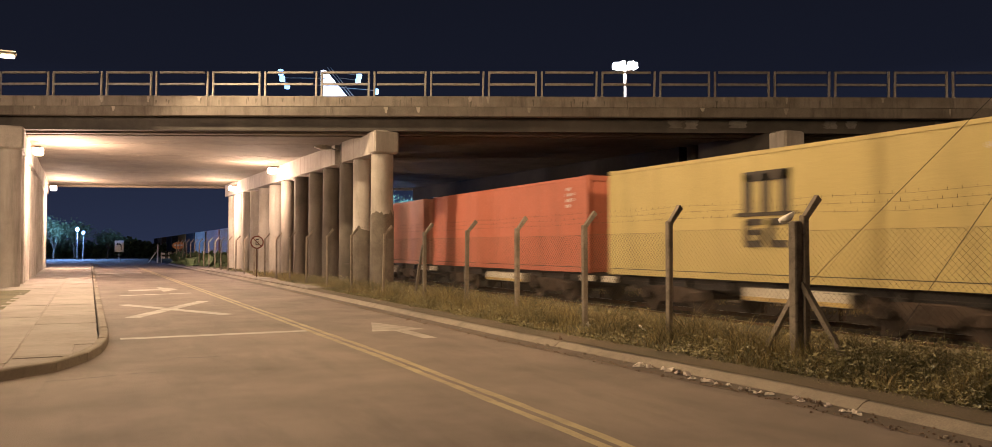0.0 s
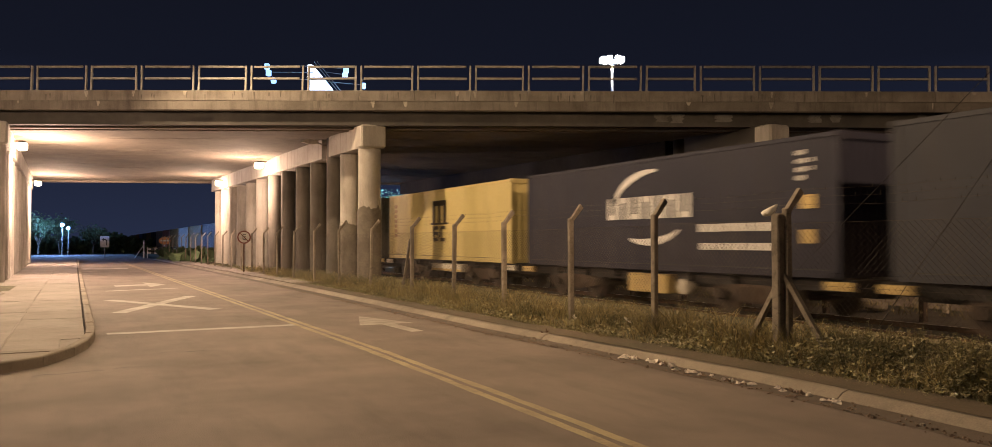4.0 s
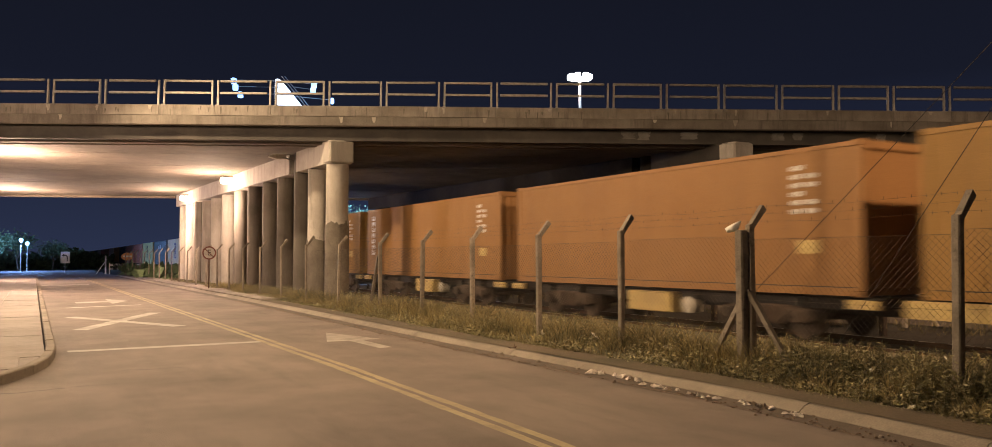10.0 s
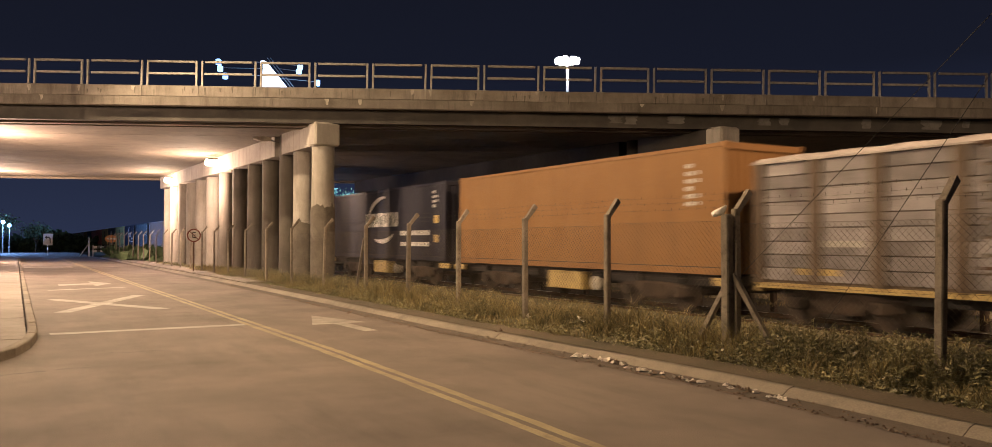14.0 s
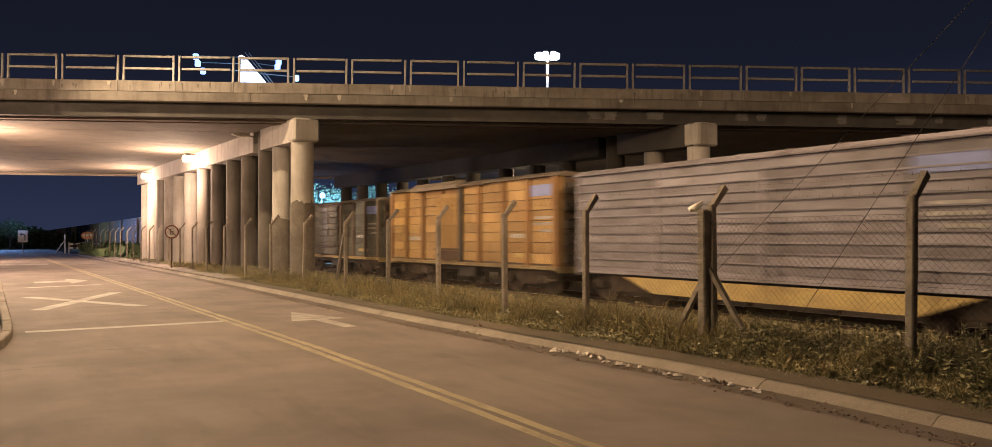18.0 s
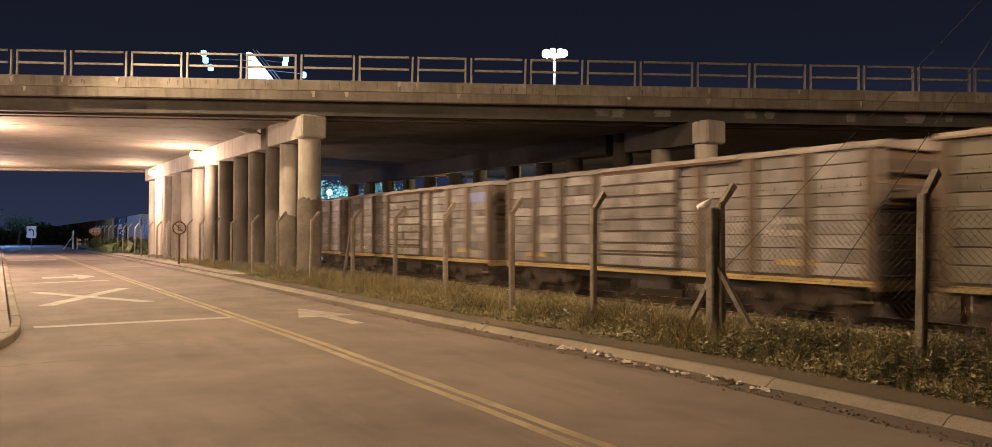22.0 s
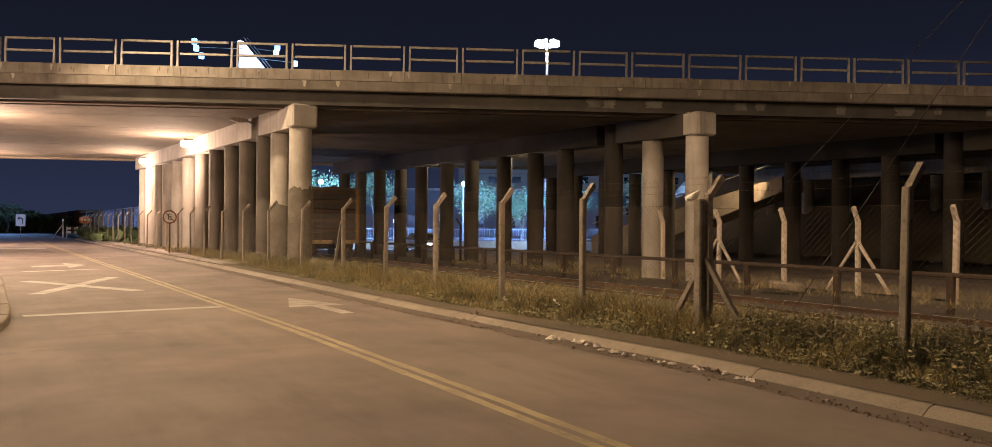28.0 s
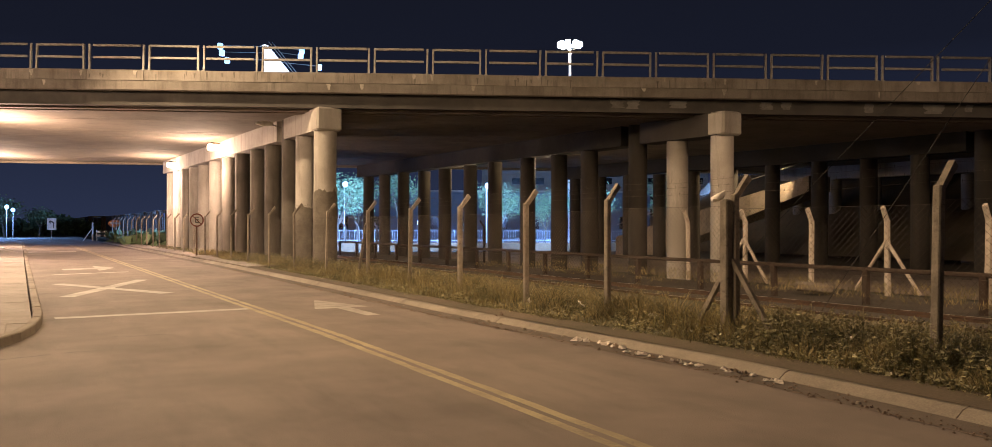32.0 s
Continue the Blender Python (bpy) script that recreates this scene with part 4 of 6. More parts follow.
def pressed(x, sx, o, y0, y1, z0, z1):
    """A pressed panel: flat with a lip that leans out at its foot."""
    v = [(xx, y, z) for y in (y0, y1) for xx, z in ((x, z0 + 0.008), (x + sx * o, z0 + 0.012), (x + sx * (o - 0.010), z1 - 0.012), (x, z1 - 0.003))]
    f = [(0, 1, 5, 4), (1, 2, 6, 5), (2, 3, 7, 6), (0, 3, 2, 1), (4, 5, 6, 7)]
    return Shape().add(v, f if sx < 0 else [g[::-1] for g in f])


def box_wagon(q, length, material, label, hood=0.0, smooth=False, roof_mat=None, sill_mat=None, panel=None, post_mat=None, z_eave=3.08, z_roof=3.42):
    w = 1.28
    z_eave += 0.10
    z_roof -= 0.10
    top = thing("box_wagon", label, "box wagon", pose(TRAIN_X, 0, 0), "box wagons")
    zb = 0.84
    panels = []
    posts = [0.12, 1.45, 2.75, 4.2, length - 4.2, length - 2.75, length - 1.45, length - 0.12] if not smooth else [0.12, length * 0.25, length * 0.5, length * 0.75, length - 0.12]
    cuts = [0.0] + posts[1:-1] + [length]
    body = Shape().box(-w + 0.040, w - 0.040, -length, 0, zb, z_eave)
    n = 8 if hood else 9 if not smooth else 11
    for sx in (-1, 1):
        for i in range(n):
            z0 = zb + 0.05 + (z_eave - zb - 0.05) * i / n
            z1 = zb + 0.05 + (z_eave - zb - 0.05) * (i + 1) / n
            x = sx * (w - 0.040)
            o = 0.024 if smooth else 0.042 if hood else 0.036
            for ya, yb in zip(cuts, cuts[1:]) if sx < 0 else ((0.0, length),):
                panels.append(pressed(x, sx, o, -yb, -ya, z0, z1))
    shell = part("body", body, P_POST if not smooth else material, top, "steel wall behind the pressed panels")
    for s in panels:
        part("side_panel", s, material, shell, "pressed steel side panel")
    if smooth:
        for i in range(1, n):
            z = zb + 0.05 + (z_eave - zb - 0.05) * i / n
            part("side_lip", Shape().box(-w - 0.022, -w + 0.03, -length + 0.02, -0.02, z - 0.016, z + 0.016), material, shell, "folded lip between the side panels")
    for y, sy in ((-length, -1), (0, 1)):
        for i in range(5):
            z0 = zb + 0.08 + i * (z_eave - zb - 0.1) / 5
            part("end_rib", Shape().cham_box(-w + 0.15, w - 0.15, y + (0 if sy > 0 else -0.08), y + (0.08 if sy > 0 else 0), z0, z0 + (z_eave - zb - 0.1) / 5 - 0.15, 0.03), M_WEND, shell)
        for sx in (-1, 1):
            part("corner_post", Shape().box(sx * (w - 0.1) - 0.05, sx * (w - 0.1) + 0.05, y - 0.03, y + 0.03, zb, z_eave), material, shell)
    # worn number patches low on the side
    for back, wide, z, m in ((1.0, 0.95, 1.02, M_PLATE_Y), (length - 2.2, 1.0, 1.06, M_PLATE_Y), (length - 2.4, 1.1, 1.62, M_STENCIL), (length - 2.3, 0.8, 1.86, M_STENCIL), (1.6, 0.9, 1.55, M_STENCIL)):
        if not smooth and hash_of(q, back) % 4:
            part("worn_patch", Shape().box(-w - 0.006, -w - 0.002, -back - wide, -back, z, z + 0.12), m, shell, "worn painted number patch")
    roof = Shape()
    lap = 0.10 if hood else 0.05
    prof = [(w + lap, z_eave + 0.0), (w + lap, z_eave + 0.035), (w * 0.85, z_eave + 0.14), (w * 0.5, z_roof), (0, z_roof + 0.07)]
    out = prof + [(-x, z) for x, z in prof[:-1]][::-1]
    roof.extrude_y(out, -length - 0.06, 0.06)
    for i in range(int(length / 1.2)):
        y = -0.6 - i * 1.2
        roof.extrude_y([(x * 1.005, z + 0.02) for x, z in out], y - 0.03, y + 0.03)
    part("roof", roof, roof_mat or material, top, "weathered curved roof")
    sill = Shape().box(-w - 0.01, -w + 0.08, -length, 0, 0.735, zb)
    sill.box(w - 0.08, w + 0.01, -length, 0, 0.735, zb)
    sill.box(-w, w, -length, -length + 0.1, 0.66, zb)
    sill.box(-w, w, -0.1, 0, 0.66, zb)
    part("sill", sill, sill_mat or M_PLATE_Y, top, "chipped yellow sill")
    part("underframe", Shape().box(-0.9, 0.9, -length + 0.3, -0.3, 0.55, 0.70).box(-1.1, -0.7, -length * 0.56, -length * 0.46, 0.38, 0.68), M_BLACK, top)
    pm = (Shape().box(-0.018, 0.02, -0.05, 0.05, zb, z_eave) if smooth else Shape().box(-0.055, 0.02, -0.12, 0.12, zb, z_eave)).mesh("side_post")
    for y in posts:
        for sx in (-1, 1):
            part("side_post", pm, post_mat or material, top, at=pose(sx * w, -y, 0, 0, 0, 0 if sx < 0 else 180))
    if not smooth:
        y0, y1 = (length * 0.36, length * 0.50) if hood else (length * 0.38, length * 0.60)
        door = part("door", Shape().box(-w - 0.085, -w - 0.02, -y1, -y0, zb + 0.03, z_eave - (0.22 if hood else 0.02)), material if hood else P_POST, top, "sliding door")
        for i in range(8 if not hood else 14):
            if hood:
                yy = y0 + 0.05 + (y1 - y0 - 0.1) * i / 14
                part("door_rib", Shape().box(-w - 0.10, -w - 0.08, -yy - 0.05, -yy, zb + 0.45, z_eave - 0.35), material, door)
            else:
                zz = zb + 0.06 + i * (z_eave - zb - 0.1) / 8
                for ya, yb in ((y0 + 0.04, (y0 + y1) / 2 - 0.03), ((y0 + y1) / 2 + 0.03, y1 - 0.04)):
                    part("door_panel", Shape().cham_box(-w - 0.125, -w - 0.08, -yb, -ya, zz, zz + (z_eave - zb - 0.1) / 8 - 0.045, 0.015), material, door)
        part("door_bar", Shape().box(-w - 0.13, -w - 0.085, -y1 - 0.06, -y0 + 0.06, zb + 0.38, zb + 0.43), M_RUST, door, "rusty door bar")
        part("door_rail", Shape().box(-w - 0.10, -w - 0.05, -y1 - 1.7, -y0 + 0.1, z_eave - 0.04, z_eave + 0.02), M_RUST, top)
        if hood:
            part("door_post", Shape().box(-w - 0.10, -w - 0.01, -y1 - 0.20, -y1 - 0.01, zb + 0.02, z_eave), M_WEND, top, "dark post at the door's edge")
            part("door_foot", Shape().box(-w - 0.10, -w - 0.085, -y1 + 0.03, -y0 - 0.03, zb + 0.05, zb + 0.36), M_RUST, door, "rusty foot of the door")
            hd = Shape().extrude_y([(-w - 0.24, z_eave - hood), (-w + 0.1, z_eave - hood), (-w + 0.1, z_eave + 0.2), (-w - 0.04, z_eave + 0.2), (-w - 0.23, z_eave + 0.06)], -y1 - 0.12, -y0 + 1.75)
            part("door_hood", hd, roof_mat or material, top, "projecting hood over the door")
    if panel:
        part("info_panel", Shape().box(-w - 0.010, -w - 0.006, -length + panel - 1.3, -length + panel, z_eave - 0.52, z_eave - 0.20), M_BLUEPANEL, top, "pale blue painted panel")
        for i, (zz, b) in enumerate(((2.15, 0.9), (1.98, 1.0), (1.78, 0.7))):
            part("stencil_bar", Shape().box(-w - 0.008, -w - 0.004, -length + panel - 1.2, -length + panel - 1.2 + b, zz, zz + 0.07), M_STENCIL, top, "worn white stencil bar")
    for y, sy in ((-length, -1), (0.0, 1)):
        lad = Shape()
        for k in (0, 1):
            lad.tube((-w + 0.18 + k * 0.42, y + sy * 0.12, 0.75), (-w + 0.18 + k * 0.42, y + sy * 0.12, z_eave), 0.016, n=6)
        for i in range(7):
            lad.tube((-w + 0.18, y + sy * 0.12, 0.9 + i * 0.31), (-w + 0.60, y + sy * 0.12, 0.9 + i * 0.31), 0.013, n=6)
        part("ladder", lad, P_POST, top, "steel end ladder")
    part("end_step", Shape().box(-w - 0.06, -w + 0.02, -length + 0.02, -length + 0.42, 0.45, 0.49).box(-w - 0.06, -w - 0.04, -length + 0.02, -length + 0.05, 0.45, 0.8).box(-w - 0.06, -w - 0.04, -length + 0.39, -length + 0.42, 0.45, 0.8), P_POST, top)
    if smooth:
        belly = Shape().add([(x, -b, z) for x in (-w - 0.005, -w + 0.05) for b, z in ((1.9, 0.68), (2.9, 0.33), (length - 2.9, 0.33), (length - 1.9, 0.68))],
                            [(0, 1, 2, 3), (7, 6, 5, 4), (0, 4, 5, 1), (1, 5, 6, 2), (2, 6, 7, 3), (3, 7, 4, 0)])
        part("belly_sill", belly, M_PLATE_Y, top, "deep yellow fish-belly sill")
    running_gear(top, 1.75, length - 1.75, length + 0.05, q)
    MOVING.append((top, q))
    return top


# ---- the train, front to rear ----
P_ORANGE = paint("paint_orange_brown", (0.32, 0.190, 0.064), (0.275, 0.160, 0.053))
P_ORANGE2 = paint("paint_brown", (0.285, 0.154, 0.062), (0.25, 0.132, 0.053))
P_RED = paint("paint_red", (0.50, 0.17, 0.115), (0.43, 0.145, 0.10))
P_YELLOW = paint("paint_sand_yellow", (0.54, 0.45, 0.20), (0.49, 0.405, 0.175))
P_GREEN = paint("paint_grey_green", (0.084, 0.085, 0.068), (0.070, 0.071, 0.056))
P_NAVY = paint("paint_dark_navy", (0.024, 0.025, 0.042), (0.020, 0.021, 0.035), grime=(0.07, 0.06, 0.055))
P_SLATE = paint("paint_slate", (0.042, 0.046, 0.060), (0.035, 0.038, 0.050), grime=(0.07, 0.06, 0.055))
P_PALE = paint("paint_pale_grey", (0.45, 0.42, 0.40), (0.38, 0.35, 0.33))
P_PINK = paint("paint_faded_red", (0.45, 0.20, 0.15), (0.38, 0.17, 0.13))
P_BLUE = paint("paint_faded_blue", (0.10, 0.14, 0.24), (0.085, 0.12, 0.20))


def code_bars(top, back, high, rows, material=M_LETTER, wide=0.5):
    """Unreadable code lines near an end, as rows of small bars."""
    for i in range(rows):
        s = Shape()
        x = -CW / 2 - 0.004
        z = high - i * 0.17 - DECK_Z
        long = wide * (0.9 if i % 3 else 0.6)
        n = max(4, int(long / 0.085))
        for k in range(n):
            if k % 5 != 3:
                s.box(x - 0.003, x, -back - long * (k + 0.72) / n, -back - long * k / n, z - (0.11 if k % 2 else 0.09), z - (0.0 if k % 3 else 0.015))
        tagged(part("code_bar", s, material, top, "white code line"), kind="stuff")


def letter_column(top, back, high, count, w=0.34, h=0.2, step=0.25):
    for i in range(count):
        z = high - i * step - DECK_Z
        x = -CW / 2 - 0.004
        s = Shape()
        s.box(x - 0.003, x, -back - w, -back - w + 0.09, z - h, z)
        s.box(x - 0.003, x, -back - 0.09, -back, z - h, z)
        s.box(x - 0.003, x, -back - w + 0.09, -back - 0.09, z - h * (0.6 if i % 2 else 1.0), z - h * (0.25 if i % 2 else 0.65))
        part("letter_block", s, M_LETTER, top, "white block of the company's lettering")


def square_logo(top, back):
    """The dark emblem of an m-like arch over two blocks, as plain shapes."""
    for b0, b1, z0, z1 in ((0, 0.27, 2.42, 3.28), (0.55, 0.81, 2.42, 3.28), (1.08, 1.36, 2.42, 3.32), (0.0, 1.36, 3.12, 3.34), (-0.25, 1.55, 2.36, 2.44)):
        decal_shape(top, "emblem_bar", [(back + b0, z0), (back + b1, z0), (back + b1, z1), (back + b0, z1)], M_LOGO_D, "dark brown emblem stroke")
    for o in (0.0, 0.72):
        for b0, b1, z0, z1 in ((0.05, 0.6, 2.16, 2.30), (0.02, 0.2, 1.76, 2.26), (0.05, 0.6, 1.68, 1.83)):
            decal_shape(top, "emblem_block", [(back + o + b0, z0), (back + o + b1, z0), (back + o + b1, z1), (back + o + b0, z1)], M_LOGO_D, "dark brown emblem block")
    decal_shape(top, "emblem_block", [(back + 0.46, 1.83), (back + 0.62, 1.83), (back + 0.62, 2.02), (back + 0.46, 2.02)], M_LOGO_D, "dark brown emblem block")
    decal_shape(top, "emblem_block", [(back + 0.05, 1.95), (back + 0.62, 1.95), (back + 0.62, 2.07), (back + 0.05, 2.07)], M_LOGO_D, "dark brown emblem block")


def swoosh_logo(top):
    """A pale lettering band between two arcs, as plain shapes."""
    for i in range(7):
        b = 4.5 + i * 0.5
        for b0, b1, z0, z1 in ((0, 0.13, 2.24, 2.82), (0.28, 0.42, 2.24, 2.82), (0.1, 0.32, 2.68, 2.82) if i % 2 else (0.1, 0.32, 2.24, 2.38)):
            decal_shape(top, "lettering_band", [(b + b0, z0), (b + b1, z0), (b + b1, z1), (b + b0, z1)], M_LETTER, "white band of lettering")
    for first, last in ((172, 78), (238, 322)):
        outer, inner = [], []
        for k in range(11):
            a = radians(first + (last - first) * k / 10)
            th = 0.02 + 0.17 * math.sin(math.pi * (0.08 + 0.84 * k / 10))
            outer.append((6.3 + 1.55 * math.cos(a), 2.53 + 0.98 * math.sin(a)))
            inner.append((6.3 + (1.55 - th) * math.cos(a), 2.53 + (0.98 - th) * math.sin(a)))
        decal_shape(top, "emblem_arc", outer + inner[::-1], M_LETTER, "white arc of the emblem")
    for z0, z1, a, b in ((1.88, 2.06, 8.2, 10.9), (1.46, 1.62, 8.25, 10.85)):
        n = 11
        for i in range(n):
            w = (b - a) / n
            decal_shape(top, "small_lettering", [(a + i * w, z0), (a + (i + 0.8) * w, z0), (a + (i + 0.8) * w, z1), (a + i * w, z1)], M_LETTER, "small white lettering block")
    code_bars(top, 11.15, 3.5, 4)
    for z in (2.45, 1.75):
        decal_shape(top, "warning_label", [(11.25, z - 0.14), (11.62, z - 0.14), (11.62, z + 0.14), (11.25, z + 0.14)], M_PLATE_Y, "yellow warning label")


ahead = [(P_PINK, "faded red"), (P_SLATE, "slate"), (P_ORANGE, "orange-brown"), (P_PALE, "pale grey"), (P_ORANGE2, "brown"), (P_PINK, "faded red"), (P_PALE, "pale grey"), (P_SLATE, "slate"),
         (P_ORANGE, "orange-brown"), (P_GREEN, "grey-green"), (P_BLUE, "faded blue"), (P_ORANGE2, "brown"), (P_PALE, "pale grey"), (P_NAVY, "dark navy")]
for i, (m, name) in enumerate(ahead):
    q = -79.89 - 13.32 * (i + 1)
    container(m, f"{name} steel shipping container on a flat wagon", q)
    flat_wagon(q, "yellow" if i % 2 else "white")

c = container(P_RED, "red steel shipping container on a flat wagon", -79.89)
code_bars(c, 11.0, 3.5, 4)
c = container(P_YELLOW, "sand-yellow steel shipping container with a dark emblem", -66.6)
square_logo(c, 5.3)
code_bars(c, 10.9, 3.4, 1, wide=0.35)
c = container(P_GREEN, "grey-green steel shipping container with white lettering and an orange stripe", -53.27)
for b0, b1, z0, z1 in ((4.75, 5.0, 2.82, 3.2), (5.0, 5.3, 2.82, 2.95), (5.0, 5.3, 3.08, 3.2), (5.95, 6.2, 2.82, 3.3), (6.3, 6.5, 2.82, 3.3), (6.6, 7.1, 2.82, 3.3)):
    decal_shape(c, "lettering_block", [(b0, z0), (b1, z0), (b1, z1), (b0, z1)], M_LETTER, "white lettering block")
decal_shape(c, "emblem_block", [(5.3, 2.85), (5.85, 2.85), (5.75, 3.5), (5.4, 3.5)], M_LOGO_R, "rust-red emblem block")
decal_shape(c, "stripe", [(4.75, 2.64), (7.0, 2.64), (7.0, 2.69), (4.75, 2.69)], M_LOGO_R, "thin rust-red stripe")
code_bars(c, 11.0, 3.5, 3)
c = container(P_YELLOW, "sand-yellow steel shipping container with a dark emblem", -39.97)
square_logo(c, 5.3)
for i in range(7):
    decal_shape(c, "letter_block", [(0.75, 3.35 - i * 0.22), (1.05, 3.35 - i * 0.22), (1.05, 3.2 - i * 0.22), (0.75, 3.2 - i * 0.22)], P_ORANGE2, "faded brown letter block")
c = container(P_NAVY, "dark navy steel shipping container with white lettering and arcs", -26.62)
swoosh_logo(c)
c = container(P_SLATE, "slate-grey steel shipping container with white code lines", -13.29)
code_bars(c, 11.0, 3.55, 8)
for i in range(4):
    decal_shape(c, "label_mark", [(8.6 + i * 0.5, 2.1 + 0.1 * i), (8.9 + i * 0.5, 2.1 + 0.1 * i), (8.9 + i * 0.5, 2.2 + 0.1 * i), (8.6 + i * 0.5, 2.2 + 0.1 * i)], M_LETTER, "small white mark")
for n, (q, m, letters, codes) in enumerate(((0.0, P_ORANGE2, 5, 0), (13.27, P_ORANGE, 7, 6), (26.56, P_ORANGE2, 7, 6), (39.84, P_ORANGE2, 0, 6), (53.18, P_ORANGE, 0, 5))):
    c = container(m, "orange-brown steel shipping container with white lettering" if letters else "orange-brown steel shipping container with white code lines", q)
    if letters:
        letter_column(c, 0.55, 3.5, letters)
    if codes:
        code_bars(c, 10.6, 3.45, codes, wide=0.7)
        decal_shape(c, "warning_label", [(10.75, 1.72), (11.25, 1.72), (11.25, 1.98), (10.75, 1.98)], M_PLATE_Y, "yellow warning label")
c = container(P_NAVY, "dark navy steel shipping container with white lettering and arcs", 66.48)
swoosh_logo(c)
c = container(P_ORANGE2, "orange-brown steel shipping container with white code lines", 79.77)
code_bars(c, 11.0, 3.4, 6, wide=0.5)
for q, style in ((-79.89, "white"), (-66.6, "white"), (-53.27, "yellow"), (-39.97, "white"), (-26.62, "yellow"), (-13.29, "yellow"), (0.0, "short"), (13.27, "yellow"),
                 (26.56, "yellow"), (39.84, "yellow"), (53.18, "sill"), (66.48, "yellow"), (79.77, "yellow")):
    flat_wagon(q, style)

P_WPINK = paint("wagon_grey_pink", (0.33, 0.310, 0.328), (0.120, 0.108, 0.112), 0.95, (0.075, 0.055, 0.046))
P_WDARK = paint("wagon_dark_green_grey", (0.15, 0.152, 0.125), (0.07, 0.07, 0.056), 0.75, (0.05, 0.04, 0.03))
P_WORANGE = paint("wagon_ochre", (0.47, 0.305, 0.125), (0.29, 0.17, 0.07), 0.75, (0.12, 0.065, 0.03))
P_WLILAC = paint("wagon_lilac_grey", (0.275, 0.260, 0.300), (0.165, 0.150, 0.166), 0.75)
P_WGREY = paint("wagon_grey", (0.35, 0.334, 0.342), (0.112, 0.099, 0.096), 0.95, (0.07, 0.05, 0.038))
P_WOLIVE = paint("wagon_olive_grey", (0.225, 0.205, 0.175), (0.080, 0.072, 0.059), 0.9, (0.055, 0.042, 0.03))
P_WORANGE2 = paint("wagon_orange", (0.377, 0.225, 0.093), (0.230, 0.129, 0.053), 0.75, (0.12, 0.06, 0.028))
P_POSTO = paint("wagon_post_rust", (0.27, 0.145, 0.055), (0.21, 0.11, 0.042), 0.6)
P_ROOF = paint("wagon_roof", (0.39, 0.36, 0.355), (0.22, 0.20, 0.19), 0.75)
P_SILLO = paint("wagon_sill_tan", (0.40, 0.31, 0.16), (0.24, 0.185, 0.10), 0.9)
P_ROOFD = paint("wagon_roof_dark", (0.165, 0.135, 0.105), (0.10, 0.082, 0.065), 0.6)
P_ROOFO = paint("wagon_roof_olive", (0.225, 0.20, 0.16), (0.15, 0.13, 0.105), 0.6)
box_wagon(92.85, 12.1, P_WPINK, "grey-pink ribbed steel box wagon with a yellow sill", roof_mat=P_ROOF, z_eave=3.1, z_roof=3.5, post_mat=P_POST)
box_wagon(106.83, 10.85, P_WDARK, "dark green-grey ribbed steel box wagon", roof_mat=P_ROOFO, panel=1.4, z_eave=3.0, z_roof=3.3, post_mat=P_POST)
box_wagon(118.79, 10.88, P_WORANGE, "ochre ribbed steel box wagon with a hooded sliding door", hood=0.06, sill_mat=P_SILLO, roof_mat=P_ROOFD, panel=1.4, z_eave=3.2, z_roof=3.5, post_mat=P_POSTO)
box_wagon(130.44, 12.14, P_WLILAC, "lilac-grey smooth box wagon with a deep yellow sill", smooth=True, roof_mat=P_WLILAC, panel=2.95, sill_mat=P_WLILAC, z_eave=3.1, z_roof=3.4)
box_wagon(143.52, 12.08, P_WGREY, "worn grey ribbed steel box wagon with a yellow sill", roof_mat=P_ROOF, panel=None, post_mat=P_POST)
box_wagon(156.68, 12.09, P_WGREY, "worn grey ribbed steel box wagon with a yellow sill", roof_mat=P_ROOF, panel=1.4, post_mat=P_POST)
box_wagon(169.80, 12.05, P_WGREY, "worn grey ribbed steel box wagon with a yellow sill", roof_mat=P_ROOF, panel=None, post_mat=P_POST)
box_wagon(182.93, 10.96, P_WOLIVE, "olive-grey ribbed steel box wagon with a hooded sliding door", hood=0.20, sill_mat=P_SILLO, roof_mat=P_ROOFO, panel=1.4, post_mat=P_POST)
box_wagon(194.69, 10.83, P_WOLIVE, "olive-grey ribbed steel box wagon with a hooded sliding door", hood=0.20, sill_mat=P_SILLO, roof_mat=P_ROOFO, panel=1.4, post_mat=P_POST)
box_wagon(206.38, 10.91, P_WORANGE2, "orange ribbed steel box wagon with a hooded sliding door", hood=0.06, sill_mat=P_SILLO, roof_mat=P_ROOFD, panel=1.4, z_eave=3.2, z_roof=3.5, post_mat=P_POSTO)


# ---- fences ----
def bent_post(lean=1, thick=0.102, h=2.0, tip=2.28, reach=0.25):
    s = Shape()
    t = thick / 2
    s.cham_box(-t, t, -t, t, -0.3, h, 0.015)
    a = t * 0.85
    s.add([(-a, -a, h - 0.06), (a, -a, h - 0.06), (a, a, h - 0.06), (-a, a, h - 0.06),
           (lean * reach - a * 0.75, -a * 0.9, tip), (lean * reach + a * 0.75, -a * 0.9, tip - 0.07 * lean), (lean * reach + a * 0.75, a * 0.9, tip - 0.07 * lean), (lean * reach - a * 0.75, a * 0.9, tip)],
          [(0, 3, 2, 1), (4, 5, 6, 7), (0, 1, 5, 4), (1, 2, 6, 5), (2, 3, 7, 6), (3, 0, 4, 7)])
    return s


